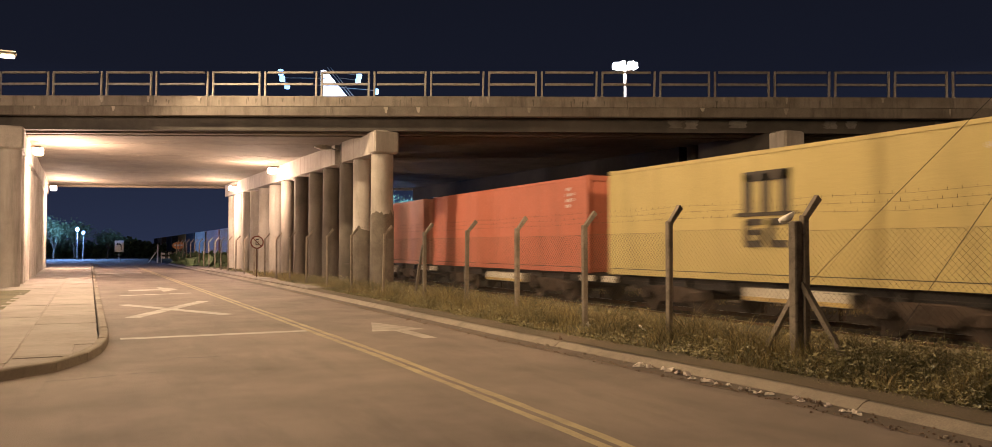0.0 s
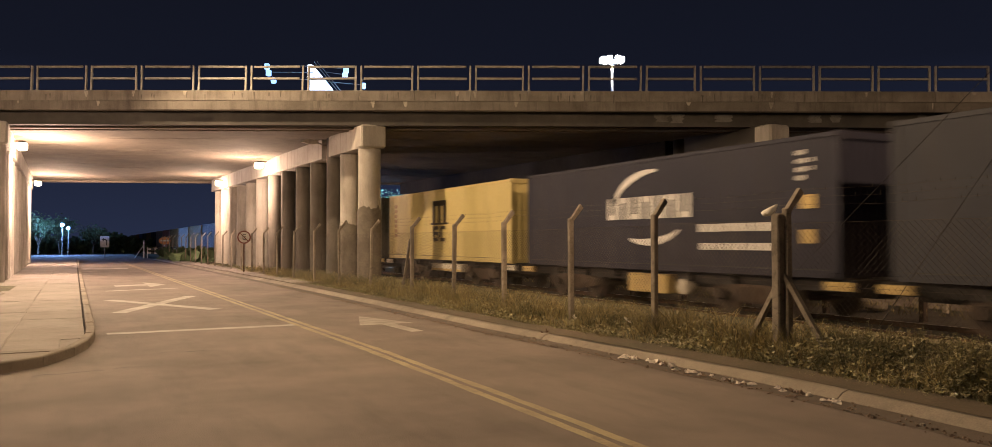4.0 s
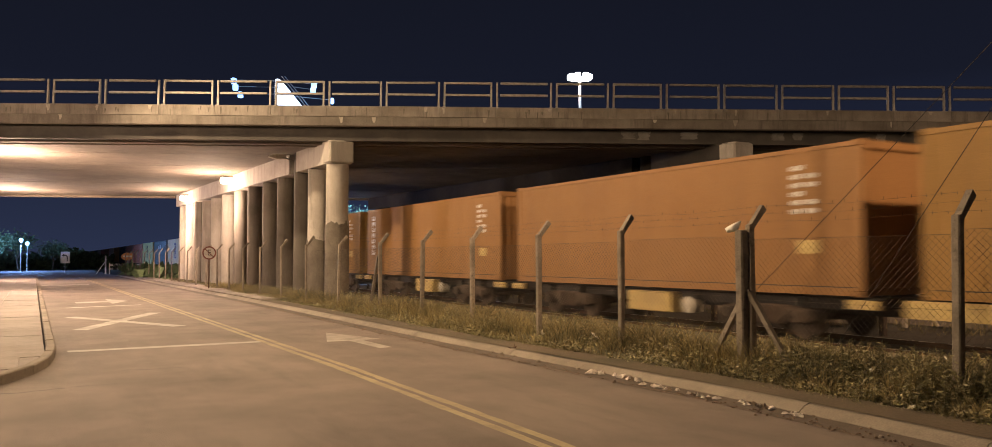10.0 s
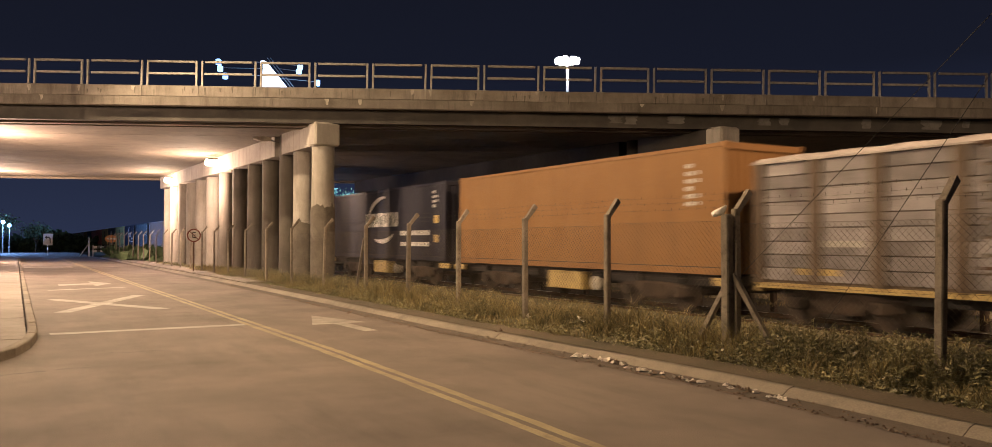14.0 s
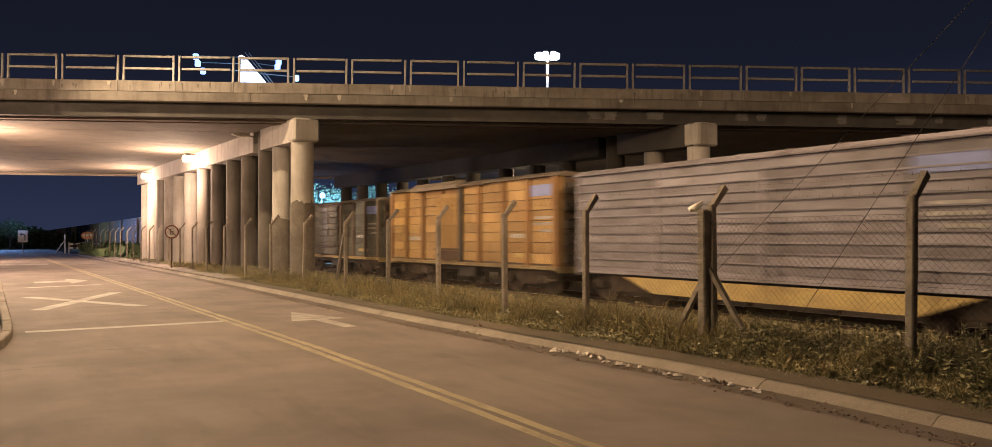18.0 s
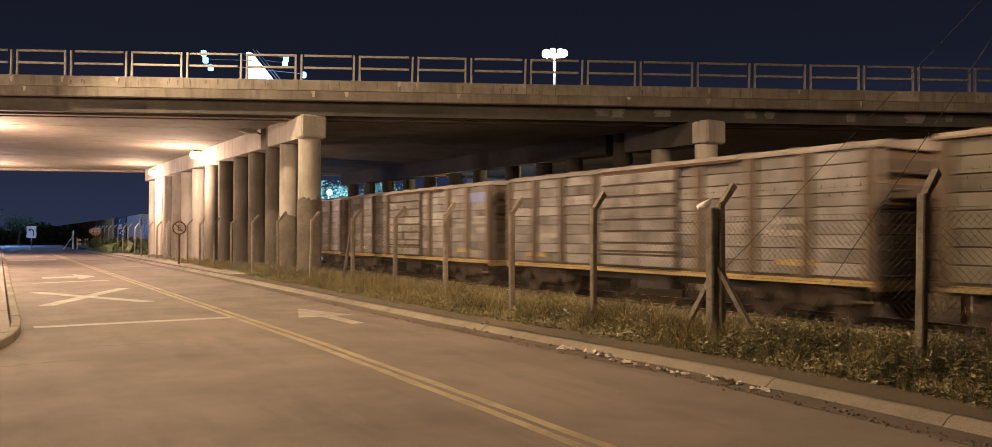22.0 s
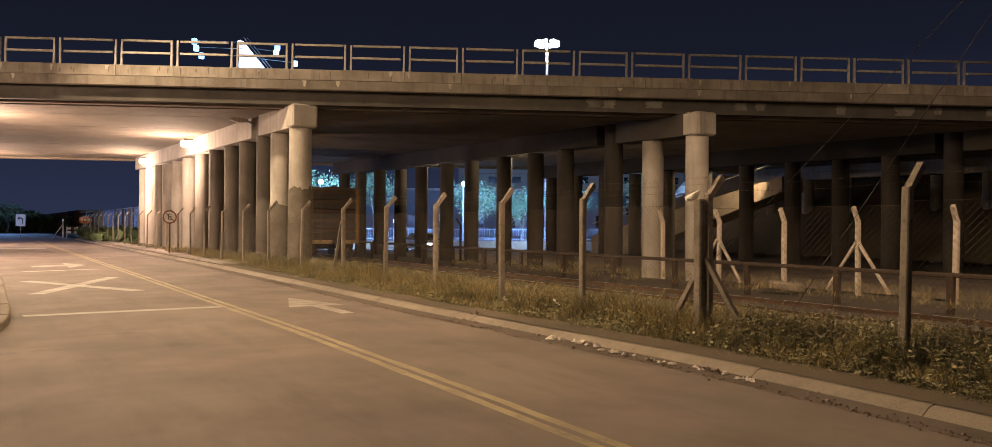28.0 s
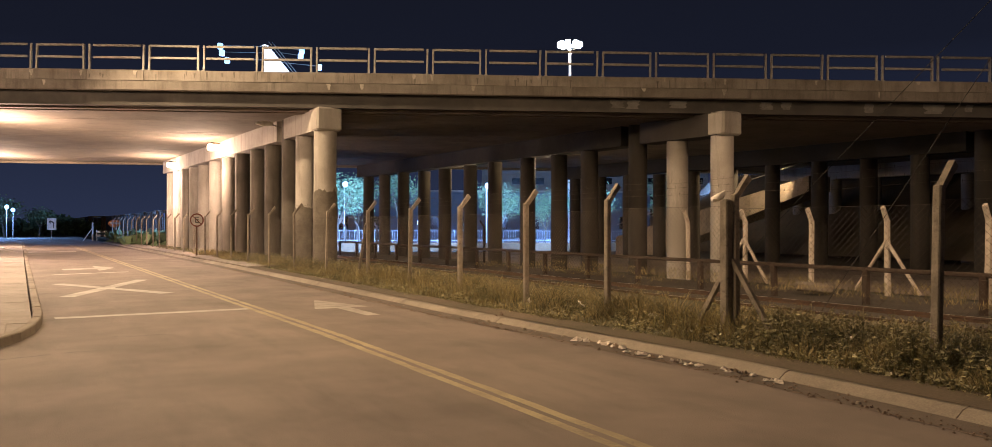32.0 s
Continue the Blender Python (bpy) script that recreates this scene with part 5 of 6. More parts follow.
def brace(y_foot, z_top, thick=0.068):
    s = Shape()
    a, b = Vector((0, 0.02 * (1 if y_foot > 0 else -1), z_top)), Vector((0, y_foot, -0.12))
    d = (b - a).normalized()
    n = Vector((1, 0, 0))
    m = d.cross(n)
    t = thick / 2
    v = [p + n * i * t + m * j * t for p in (a, b) for i, j in ((-1, -1), (1, -1), (1, 1), (-1, 1))]
    return s.add(v, [(0, 3, 2, 1), (4, 5, 6, 7), (0, 1, 5, 4), (1, 2, 6, 5), (2, 3, 7, 6), (3, 0, 4, 7)])


def chain_bay(p, q, z0, z1, pitch=0.085, r=0.0019):
    """Crossing slanted wires between two posts, as thin three-sided rods."""
    s = Shape()
    length, high = math.dist(p, q), z1 - z0
    ux, uy = (q[0] - p[0]) / length, (q[1] - p[1]) / length
    n = int((length + high) / pitch)
    for sgn in (1, -1):
        for i in range(n):
            a0 = -high + i * pitch
            a1 = a0 + high
            s0, s1 = max(a0, 0.0), min(a1, length)
            if s1 <= s0:
                continue
            k0, k1 = s0 - a0, s1 - a0
            if sgn < 0:
                k0, k1 = high - k0, high - k1
            s.tube((p[0] + ux * s0, p[1] + uy * s0, z0 + k0), (p[0] + ux * s1, p[1] + uy * s1, z0 + k1), r, r, 3, False)
    for z in (z0 + 0.05, (z0 + z1) / 2, z1):
        s.tube((p[0], p[1], z), (q[0], q[1], z), r * 1.3, r * 1.3, 3, False)
    return s


fence = thing("railway_fence", "chain-link fence on bent concrete posts beside the railway", "fence")
FENCE = [(8.75, -0.6), (8.75, 2.4), (8.75, 5.32), (8.75, 8.27), (8.75, 11.23), (8.75, 13.89), (8.75, 16.79), (8.75, 19.66), (8.72, 22.6), (8.43, 25.6), (8.23, 28.55), (8.08, 31.4), (7.93, 34.25), (7.88, 37.2)]
FENCE += [(7.86 - 0.011 * (y - 40), y) for y in (40.1, 43.0, 46.0, 49.0, 52.0, 55.0, 58.0, 61.0, 64.0, 67.0, 70.0, 73.0, 76.0, 79.0, 82.0, 85.0, 88.0)]
post_me_a = bent_post().mesh("fence_post", material=M_POST)
post_me_far = bent_post(thick=0.078).mesh("fence_post", material=M_POST)
for i, (x, y) in enumerate(FENCE):
    lean_y = random.uniform(-1.2, 1.2)
    part("fence_post", post_me_a if y < 24 else post_me_far, None, fence, at=pose(x, y, 0.12, lean_y, random.uniform(-1, 1), random.uniform(-6, 6)))
# the strained post with its two struts
strain = Shape().cham_box(-0.07, 0.07, -0.07, 0.07, -0.3, 1.92, 0.02)
part("strain_post", strain, M_POST, fence, "thick straight strainer post", at=pose(8.66, 8.36, 0.12, 0.6, -0.8, 3))
for foot in (0.80, -0.88):
    part("strut", brace(foot, 1.06), M_POST, fence, at=pose(8.70, 8.3, 0.12))
part("strut", brace(0.75, 1.6), M_POST, fence, at=pose(8.70, 22.7, 0.12))
for i in range(1, 12):
    (xa, ya), (xb, yb) = FENCE[i], FENCE[i + 1]
    part("chain_link", chain_bay((xa, ya), (xb, yb), 0.22, 1.93 + random.uniform(-0.03, 0.03)), M_WIRE, fence, "sagging rusty chain-link mesh")
for k, (dx, z) in enumerate(((0.04, 2.16), (0.13, 2.27), (0.22, 2.38))):
    s = Shape()
    for (xa, ya), (xb, yb) in zip(FENCE[1:13], FENCE[2:14]):
        mid = ((xa + xb) / 2 + dx, (ya + yb) / 2, z - random.uniform(0.01, 0.05))
        s.path([(xa + dx, ya, z), mid, (xb + dx, yb, z)], 0.0016, 3)
        for j in range(16):
            f = (j + 0.5) / 16
            s.tube((xa + (xb - xa) * f + dx - 0.02, ya + (yb - ya) * f - 0.015, z - 0.03), (xa + (xb - xa) * f + dx + 0.02, ya + (yb - ya) * f + 0.015, z + 0.015), 0.002, 0.002, 3, False)
    part("barbed_wire", s, M_WIRE, fence)

bag = Shape()
n = 9
for j in range(6):
    z = j / 5
    r = (0.02, 0.075, 0.085, 0.065, 0.035, 0.015)[j]
    bag.v += [(0.02 + r * math.cos(t) * random.uniform(0.75, 1.2) - 0.06 * (1 - z), r * math.sin(t) * random.uniform(0.75, 1.2) + 0.12 * (1 - z), z * 0.20) for t in [2 * math.pi * i / n for i in range(n)]]
bag.f += [(j * n + i, j * n + (i + 1) % n, (j + 1) * n + (i + 1) % n, (j + 1) * n + i) for j in range(5) for i in range(n)]
tagged(part("plastic_bag", bag, M_PLASTIC, None, "", True, at=pose(8.62, 8.43, 1.98, 10, 12, 0)), "torn white plastic bag caught on the strainer post", "plastic bag")

far_fence = thing("yard_fence", "pale bent concrete posts of a fence beyond the railway", "fence")
far_post = bent_post(lean=-1, thick=0.125, h=1.84, tip=2.14, reach=0.2).mesh("fence_post", material=M_PALEPOST)
for y in (3.4, 5.9, 8.4, 10.97, 13.6, 16.05, 18.6, 21.2):
    part("fence_post", far_post, None, far_fence, at=pose(20.0, y, 0.0, random.uniform(-1.5, 1.5), 0, random.uniform(-5, 5)))
for y in (13.6, 18.6):
    for foot in (0.95, -0.95):
        part("strut", brace(foot, 1.25), M_PALEPOST, far_fence, at=pose(19.95, y, 0))

guard = thing("guard_rail", "low dark barrier of old rails on stub posts", "barrier")
for y in (3.9, 6.6, 9.4, 12.1, 14.8, 17.5, 20.3, 23.0, 25.7, 28.4, 31.1, 34.0, 37.0, 40.0, 43.0, 46.0, 49.0):
    part("stub_post", Shape().cham_box(-0.07, 0.07, -0.07, 0.07, -0.3, 0.66, 0.015), M_DARKRUST, guard, at=pose(17.0, y, 0, random.uniform(-2, 2), 0, 0))
for a, b in ((3.9, 12.1), (12.1, 20.3), (20.3, 31.1), (31.1, 40.0), (40.0, 49.0)):
    part("bar", Shape().cham_box(16.96, 17.06, a, b, 0.60, 0.70, 0.02), M_DARKRUST, guard)

street_fence = thing("street_fence", "dark bent posts of a fence before the square", "fence")
dark_post = bent_post(lean=-1, thick=0.12, h=2.0, tip=2.3, reach=0.3).mesh("fence_post", material=M_DARKRUST)
for x, y in ((22.9, 64.6), (23.8, 64.0), (24.6, 62.0), (23.5, 58.0), (23.3, 50.0), (23.17, 41.5)):
    part("fence_post", dark_post, None, street_fence, at=pose(x, y, -0.38, random.uniform(-1.5, 1.5), 0, random.uniform(-8, 8)))
part("strut", brace(1.1, 1.3), M_DARKRUST, street_fence, at=pose(23.2, 36.4, -0.38))

# slack guy wires and a cable near the rails
for name, a, b in (("guy_wire", (12.2, 12.75, -0.1), (12.2, 2.25, 8.58)), ("guy_wire", (12.2, 9.73, -0.1), (12.2, 2.25, 10.03))):
    tagged(part(name, Shape().tube(a, b, 0.006, n=5), M_CABLE), "thin dark guy wire beside the railway", "wire")

wire_pole = thing("utility_pole", "wooden utility pole holding the guy wires", "pole", pose(12.2, 2.15, 0))
part("pole", Shape().tube((0, 0, -0.3), (0, 0, 10.4), 0.14, 0.10, 12), M_BARK, wire_pole, "", True)
part("band", Shape().tube((0, 0, 9.95), (0, 0, 10.1), 0.12, 0.12, 12), M_GALV, wire_pole)

# ---- grass, weeds and litter ----
rng = np.random.default_rng(5)


def fence_x(y):
    return np.interp(y, (20, 26, 36, 60), (8.6, 8.3, 7.85, 7.6))


def blades(name, count, area, tall, material, label, width=0.0055, lean=0.55, crest=0.0):
    (x0, x1), (y0, y1) = area
    m = count * 3
    x, y = rng.uniform(x0, x1, m), y0 + (y1 - y0) * rng.uniform(0, 1, m) ** 1.5
    clump = np.array([noise.noise((a * 1.1, b * 1.1, 3.0)) + 0.6 * noise.noise((a * 3.0, b * 3.0, 8.0)) for a, b in zip(x, y)])
    edge = np.clip((x - np.interp(y, KERB_Y, KERB_X) - (0.50 if tall > 0.1 else 0.10)) / 0.8, 0, 1)
    keep = (clump + 0.35 > rng.uniform(-0.2, 0.9, m)) & (edge > rng.uniform(0, 0.5, m))
    x, y, edge, clump = x[keep][:count], y[keep][:count], edge[keep][:count], clump[keep][:count]
    n = len(x)
    h = tall * (0.25 + 0.75 * edge) * (1 + crest * np.exp(-((x - fence_x(y)) / 0.5) ** 2)) * rng.uniform(0.12, 1.1, n) ** 1.3 * np.clip(0.75 + clump, 0.4, 1.35)
    a, w = rng.uniform(0, 2 * np.pi, n), width * rng.uniform(0.7, 1.5, n)
    lx, ly = rng.normal(0, lean, n) * h, rng.normal(0, lean, n) * h
    z = 0.07 + 0 * x
    cx, cy = np.cos(a) * w, np.sin(a) * w
    v = np.stack([np.stack([x - cx, y - cy, z], 1), np.stack([x + cx, y + cy, z], 1),
                  np.stack([x + cx * 0.7 + lx * 0.4, y + cy * 0.7 + ly * 0.4, z + h * 0.6], 1), np.stack([x - cx * 0.7 + lx * 0.4, y - cy * 0.7 + ly * 0.4, z + h * 0.6], 1),
                  np.stack([x + lx, y + ly, z + h], 1)], 1).reshape(-1, 3)
    base = (np.arange(n) * 5)[:, None]
    f = [tuple(q) for q in (base + [0, 1, 2, 3])] + [tuple(q) for q in (base + [3, 2, 4])]
    me = bpy.data.meshes.new(name)
    me.from_pydata(v.tolist(), [], f)
    me.materials.append(material)
    return tagged(new(name, me), label, "grass", "", "stuff")


blades("grass", 62000, ((7.5, 10.2), (2.0, 46.0)), 0.30, M_BLADE, "dry brown grass on the verge", 0.0048, 0.6, 0.75)
blades("trackside_grass", 9000, ((9.9, 12.4), (2.0, 46.0)), 0.18, M_BLADE, "thin low grass beside the rails", 0.005, 0.7)
blades("low_grass", 26000, ((7.4, 10.6), (2.0, 60.0)), 0.20, M_WEED, "low green grass and weeds on the verge", 0.008)
blades("kerb_turf", 14000, ((7.35, 8.1), (2.0, 34.0)), 0.07, M_WEED, "short turf behind the kerb", 0.006, 0.8)
blades("rail_grass", 9000, ((15.6, 20.5), (3.0, 30.0)), 0.16, M_BLADE, "thin dry grass beyond the rails")


def leaf_weeds(count):
    """Bushy broad-leaved plants: leaves gathered round short stems."""
    s = Shape()
    for i in range(count):
        y = 2.5 + 36 * random.random() ** 1.7
        x = kerb_right_x(y) + 0.62 + 2.6 * random.random() ** 1.4
        if noise.noise((x * 0.9, y * 0.9, 11)) < -0.2:
            continue
        far = min(1, (x - kerb_right_x(y) - 0.4) / 0.9)
        h, wide = random.uniform(0.06, 0.40) * far, random.uniform(0.06, 0.17)
        lean = (random.uniform(-0.08, 0.08), random.uniform(-0.08, 0.08))
        if h > 0.15:
            s.tube((x, y, 0.05), (x + lean[0], y + lean[1], 0.1 + h), 0.005, 0.003, 3, False)
        for k in range(random.randint(9, 26)):
            a, rad, up = random.uniform(0, 6.28), wide * random.random() ** 0.6, random.random()
            r = random.uniform(0.022, 0.06)
            w = r * random.uniform(0.22, 0.42)
            d = Vector((math.cos(a), math.sin(a), random.uniform(-0.5, 0.9))).normalized()
            e = d.cross(Vector((random.uniform(-1, 1), random.uniform(-1, 1), 1))).normalized()
            p = Vector((x + lean[0] * up + math.cos(a) * rad * (1.1 - 0.6 * up), y + lean[1] * up + math.sin(a) * rad * (1.1 - 0.6 * up), 0.10 + h * up))
            s.add([p, p + d * r * 0.5 + e * w, p + d * r, p + d * r * 0.5 - e * w], [(0, 1, 2, 3)])
    return s


def tall_weeds(count, area):
    """Ragged upright weeds: thin forked stems with narrow leaves."""
    s = Shape()
    (x0, x1), (y0, y1) = area
    for i in range(count):
        x, y = random.uniform(x0, x1), random.uniform(y0, y1)
        k = 0.55 + 0.9 * noise.noise((x * 1.4, y * 1.4, 21))
        if k < 0.2:
            continue
        h = random.uniform(0.22, 0.50) * min(1.15, k + 0.35)
        tip = Vector((x + random.gauss(0, 0.09), y + random.gauss(0, 0.09), 0.08 + h))
        foot = Vector((x, y, 0.05))
        s.tube(foot, tip, 0.004, 0.002, 3, False)
        for j in range(random.randint(7, 15)):
            f = random.uniform(0.15, 1.0)
            p = foot.lerp(tip, f)
            a = random.uniform(0, 6.28)
            d = Vector((math.cos(a), math.sin(a), random.uniform(-0.3, 0.9))).normalized()
            e = d.cross(Vector((random.uniform(-1, 1), random.uniform(-1, 1), 1))).normalized()
            r = random.uniform(0.04, 0.11) * (1.2 - 0.5 * f)
            s.add([p, p + d * r * 0.5 + e * r * 0.16, p + d * r, p + d * r * 0.5 - e * r * 0.16], [(0, 1, 2, 3)])
    return s


tagged(part("tall_weeds", tall_weeds(1500, ((8.15, 9.9), (2.6, 7.6))), M_WEED), "tall ragged dark weeds round the fence posts", "weeds", "", "stuff")
tagged(part("leafy_weeds", leaf_weeds(3600), M_WEED), "broad-leaved weeds among the grass", "weeds", "", "stuff")

# torn wet paper and rubble along the gutter
for i in range(84):
    k = i / 83
    y = 9.55 - 3.7 * k + random.uniform(-0.1, 0.1)
    x = 6.86 + 0.05 * math.sin(k * 9) + random.gauss(0, 0.04) - 0.12 * max(0, k - 0.6)
    if math.sin(k * 31 + 1) < -0.55:
        continue
    big = 1.0 if k < 0.3 else 0.7
    s = Shape()
    nx, ny = 5, 5
    w, l = random.uniform(0.04, 0.10) * big, random.uniform(0.06, 0.15) * big
    for a in range(nx):
        for b in range(ny):
            edge = 0.3 if a in (0, nx - 1) or b in (0, ny - 1) else 1.0
            s.v.append((w * (a / (nx - 1) - 0.5) + random.uniform(-0.014, 0.014), l * (b / (ny - 1) - 0.5) + random.uniform(-0.016, 0.016), 0.008 + random.uniform(0, 0.06) * big * edge))
    s.f += [(a * ny + b, (a + 1) * ny + b, (a + 1) * ny + b + 1, a * ny + b + 1) for a in range(nx - 1) for b in range(ny - 1)]
    pale = random.random() < (0.95 if k < 0.4 else 0.7 if k < 0.7 else 0.4)
    tagged(part("paper_scrap" if pale else "leaf_litter", s, M_PAPER if pale else M_LITTER, None, "", False, at=pose(x, y, 0, 0, 0, random.uniform(0, 180))),
           "torn crumpled pale paper scrap in the gutter" if pale else "dark wet leaf litter in the gutter", "litter", "gutter litter")
# dirt and grit gathered along the joint of the gutter
grit, joint = Shape(), Shape()
for i in range(900):
    y = 2.6 + 30 * random.random() ** 1.6
    x = kerb_right_x(y) - 0.47 + random.gauss(0, 0.05) + (random.uniform(0, 0.4) if random.random() < 0.25 else 0)
    r = random.uniform(0.006, 0.02) * (1.6 if random.random() < 0.05 else 1)
    grit.tube((x, y, 0.002), (x + random.uniform(-0.3, 0.3) * r, y, 0.006 + r * 0.7), r, r * 0.45, 5)
y = 2.0
while y < 40:
    long = random.uniform(0.3, 1.1)
    if random.random() < 0.55:
        xa, xb, w = kerb_right_x(y) - 0.50 + random.gauss(0, 0.012), kerb_right_x(y + long) - 0.50 + random.gauss(0, 0.012), random.uniform(0.008, 0.022)
        joint.add([(xa - w, y, 0.0075), (xa + w, y, 0.0075), (xb + w, y + long, 0.0075), (xb - w, y + long, 0.0075)], [(0, 1, 2, 3)])
    y += long
tagged(part("grit", grit, M_LITTER), "brown grit and dirt along the gutter", "grit", "", "stuff")
setting("gutter_joint", joint, M_LITTER, "dark open joint between gutter and asphalt", "crack")
for x, y in ((6.8, 13.1), (6.85, 12.4), (6.86, 12.1), (6.72, 15.4), (6.5, 20.7), (6.6, 17.4), (6.87, 11.7), (6.88, 10.6), (6.84, 10.9), (6.9, 9.9), (6.7, 4.8)):
    r = random.uniform(0.02, 0.05)
    s = Shape().tube((0, 0, 0), (0, 0, r * 0.8), r, r * 0.6, 7)
    tagged(part("stone", s, M_KERB, None, "", False, at=pose(x, y, 0.001, 0, 0, random.uniform(0, 90))), "small pale stone on the road", "stone", "loose stones")
for x, y, r in ((9.1, 6.3, 0.09), (8.75, 7.2, 0.06), (9.35, 5.6, 0.07), (8.5, 11.9, 0.07), (8.4, 9.7, 0.06), (9.6, 6.9, 0.06), (9.0, 8.9, 0.05), (8.6, 10.6, 0.05), (9.3, 7.7, 0.05), (8.3, 13.4, 0.06), (8.9, 14.6, 0.06), (9.8, 5.0, 0.08)):
    s = Shape()
    for a in range(4):
        for b in range(4):
            s.v.append((r * (a / 1.5 - 1), r * 0.7 * (b / 1.5 - 1), 0.3 + random.uniform(-0.03, 0.03)))
    s.f += [(a * 4 + b, (a + 1) * 4 + b, (a + 1) * 4 + b + 1, a * 4 + b + 1) for a in range(3) for b in range(3)]
    tagged(part("paper_scrap", s, M_PLASTIC, None, "", True, at=pose(x, y, 0, random.uniform(20, 50), random.uniform(-30, 30), random.uniform(0, 180))), "pale litter scrap caught in the grass", "litter", "verge litter")
tagged(part("boulder", Shape().cham_box(-0.25, 0.25, -0.45, 0.45, -0.1, 0.16, 0.06), M_POST, None, "", True, at=pose(18.3, 14.6, -0.02, 3, 4, 8)), "pale stone block lying beyond the rails", "stone")
tagged(part("tuft", Shape().path([(0, 0, 0), (0.02, 0.01, 0.09), (0.05, 0.04, 0.15)], 0.008, 4).path([(0, 0, 0), (-0.03, 0.02, 0.08), (-0.06, 0.05, 0.11)], 0.008, 4).path([(0, 0, 0.05), (0.04, -0.04, 0.13)], 0.012, 4), M_RUST,
            at=pose(7.12, 12.15, 0.0)), "dry brown weed growing from the gutter", "weed")


# ---- lamps ----
def street_lamp(x, y, z, label, pole_x):
    top = thing("street_lamp", label, "street lamp", pose(pole_x, y, 0))
    d = x - pole_x
    part("pole", Shape().tube((0, 0, -0.2), (0, 0, z - 0.6), 0.10, 0.065, 12).cham_box(-0.14, 0.14, -0.14, 0.14, -0.1, 0.5, 0.02), M_GALV, top, "", True)
    part("arm", Shape().path([(0, 0, z - 0.65), (d * 0.25, 0, z - 0.12), (d * 0.8, 0, z + 0.06)], 0.04, 8), M_GALV, top, "", True)
    head = part("head", Shape().cham_box(d * 0.75 - 0.1 * (1 if d > 0 else -1), d + 0.35, -0.15, 0.15, z - 0.03, z + 0.11, 0.04), M_GALV, top)
    part("diffuser", Shape().cham_box(d - 0.2, d + 0.3, -0.12, 0.12, z - 0.075, z - 0.032, 0.012), M_GLOW_WARM, head, "glowing warm lamp glass")
    return top


yard = thing("yard_mast", "tall steel mast with a warm floodlight over the railway", "lighting mast", pose(YARD[0] + 6.0, YARD[1] - 0.4, 0))
part("pole", Shape().tube((0, 0, -0.6), (0, 0, 13.3), 0.16, 0.09, 12), M_GALV, yard, "", True)
part("arm", Shape().tube((0, 0, 13.2), (-6.0, 0.3, 13.2), 0.05, 0.04, 8), M_GALV, yard)
part("head", Shape().cham_box(-6.2, -5.8, 0.1, 0.35, 12.95, 13.2, 0.03), M_BLACK, yard)
# the last two poles carry the added lights and stand out of view
for x, y, z in STREET:
    street_lamp(x, y, z, "tall steel street lamp with a warm glowing head", x - (2.8 if y == STREET[1][1] else 6.8 if y == STREET[2][1] else 2.2))
street_lamp(*FAR_STREET, "tall steel street lamp beside the far street", FAR_STREET[0] - 2.1)
for ux, uy, uz, side in UNDER:
    top = thing("floodlight", "warm glowing floodlight under the bridge soffit", "floodlight", pose(ux, uy, uz))
    part("housing", Shape().cham_box(-0.14, 0.14, -0.26, 0.26, -0.15, 0.15, 0.03), M_BLACK, top)
    part("lens", Shape().cham_box(-0.20, 0.20, -0.28, 0.28, -0.26, 0.10, 0.08), M_GLOW_WARM, top, "glowing warm lens")
    part("bracket", Shape().box(0.1 * side, 0.42 * side if side > 0 else 0.1 * side, -0.04, 0.04, 0.1, 0.16) if side > 0 else Shape().box(-0.42, -0.1, -0.04, 0.04, 0.1, 0.16), M_RUST, top)
top = thing("dead_street_lamp", "unlit grey street lamp head on a pier column", "street lamp", pose(9.5, 34.9, 5.95))
part("arm", Shape().tube((0.0, 0, -0.1), (-0.5, -0.1, 0.02), 0.03, 0.03, 8), M_GALV, top)
part("head", Shape().extrude_y([(-0.40, -0.02), (-0.40, 0.10), (-0.75, 0.16), (-1.08, 0.08), (-1.10, 0.02), (-0.8, -0.06)], -0.13, 0.13), M_PLATE_W, top, "pale lamp head")

mast = thing("lighting_mast", "tall lighting mast with a ring of white floodlights", "lighting mast", pose(53.6, 76.1, 0))
part("pole", Shape().tube((0, 0, -0.2), (0, 0, 22.0), 0.21, 0.15, 14), M_PLATE_W, mast, "white steel pole", True)
part("crown", Shape().tube((0, 0, 21.9), (0, 0, 22.15), 0.9, 0.9, 18), M_GALV, mast)
for i in range(8):
    a = 2 * math.pi * i / 8
    part("floodlight", Shape().cham_box(-0.26, 0.26, -0.26, 0.26, -0.28, 0.28, 0.05), M_GLOW_MAST, mast, "glowing white floodlight", at=pose(1.15 * math.cos(a), 1.15 * math.sin(a), 22.3, 0, 0, math.degrees(a)))

# billboard seen end-on above the parapet
board = thing("billboard", "floodlit white billboard with lamps on long arms", "billboard", pose(19.4, 76.0, 0) @ pose(0, 0, 0, 0, 0, -13))
part("panel", Shape().extrude_y([(-0.55, 12.5), (2.1, 12.5), (2.1, 15.8), (0.0, 18.35), (-0.3, 18.45), (-0.55, 18.35)], -0.08, 0.08), M_GLOW_PANEL, board, "white panel whose floodlit look is its own glow")
part("truss", Shape().path([(0.05, -0.1, 18.7), (2.5, -0.1, 15.7)], 0.04, 6).path([(0.35, -0.1, 18.7), (2.8, -0.1, 15.7)], 0.04, 6), M_GALV, board)
part("column", Shape().tube((0.6, 0.5, -0.2), (0.6, 0.5, 15), 0.35, 0.3, 14), M_GALV, board, "", True)
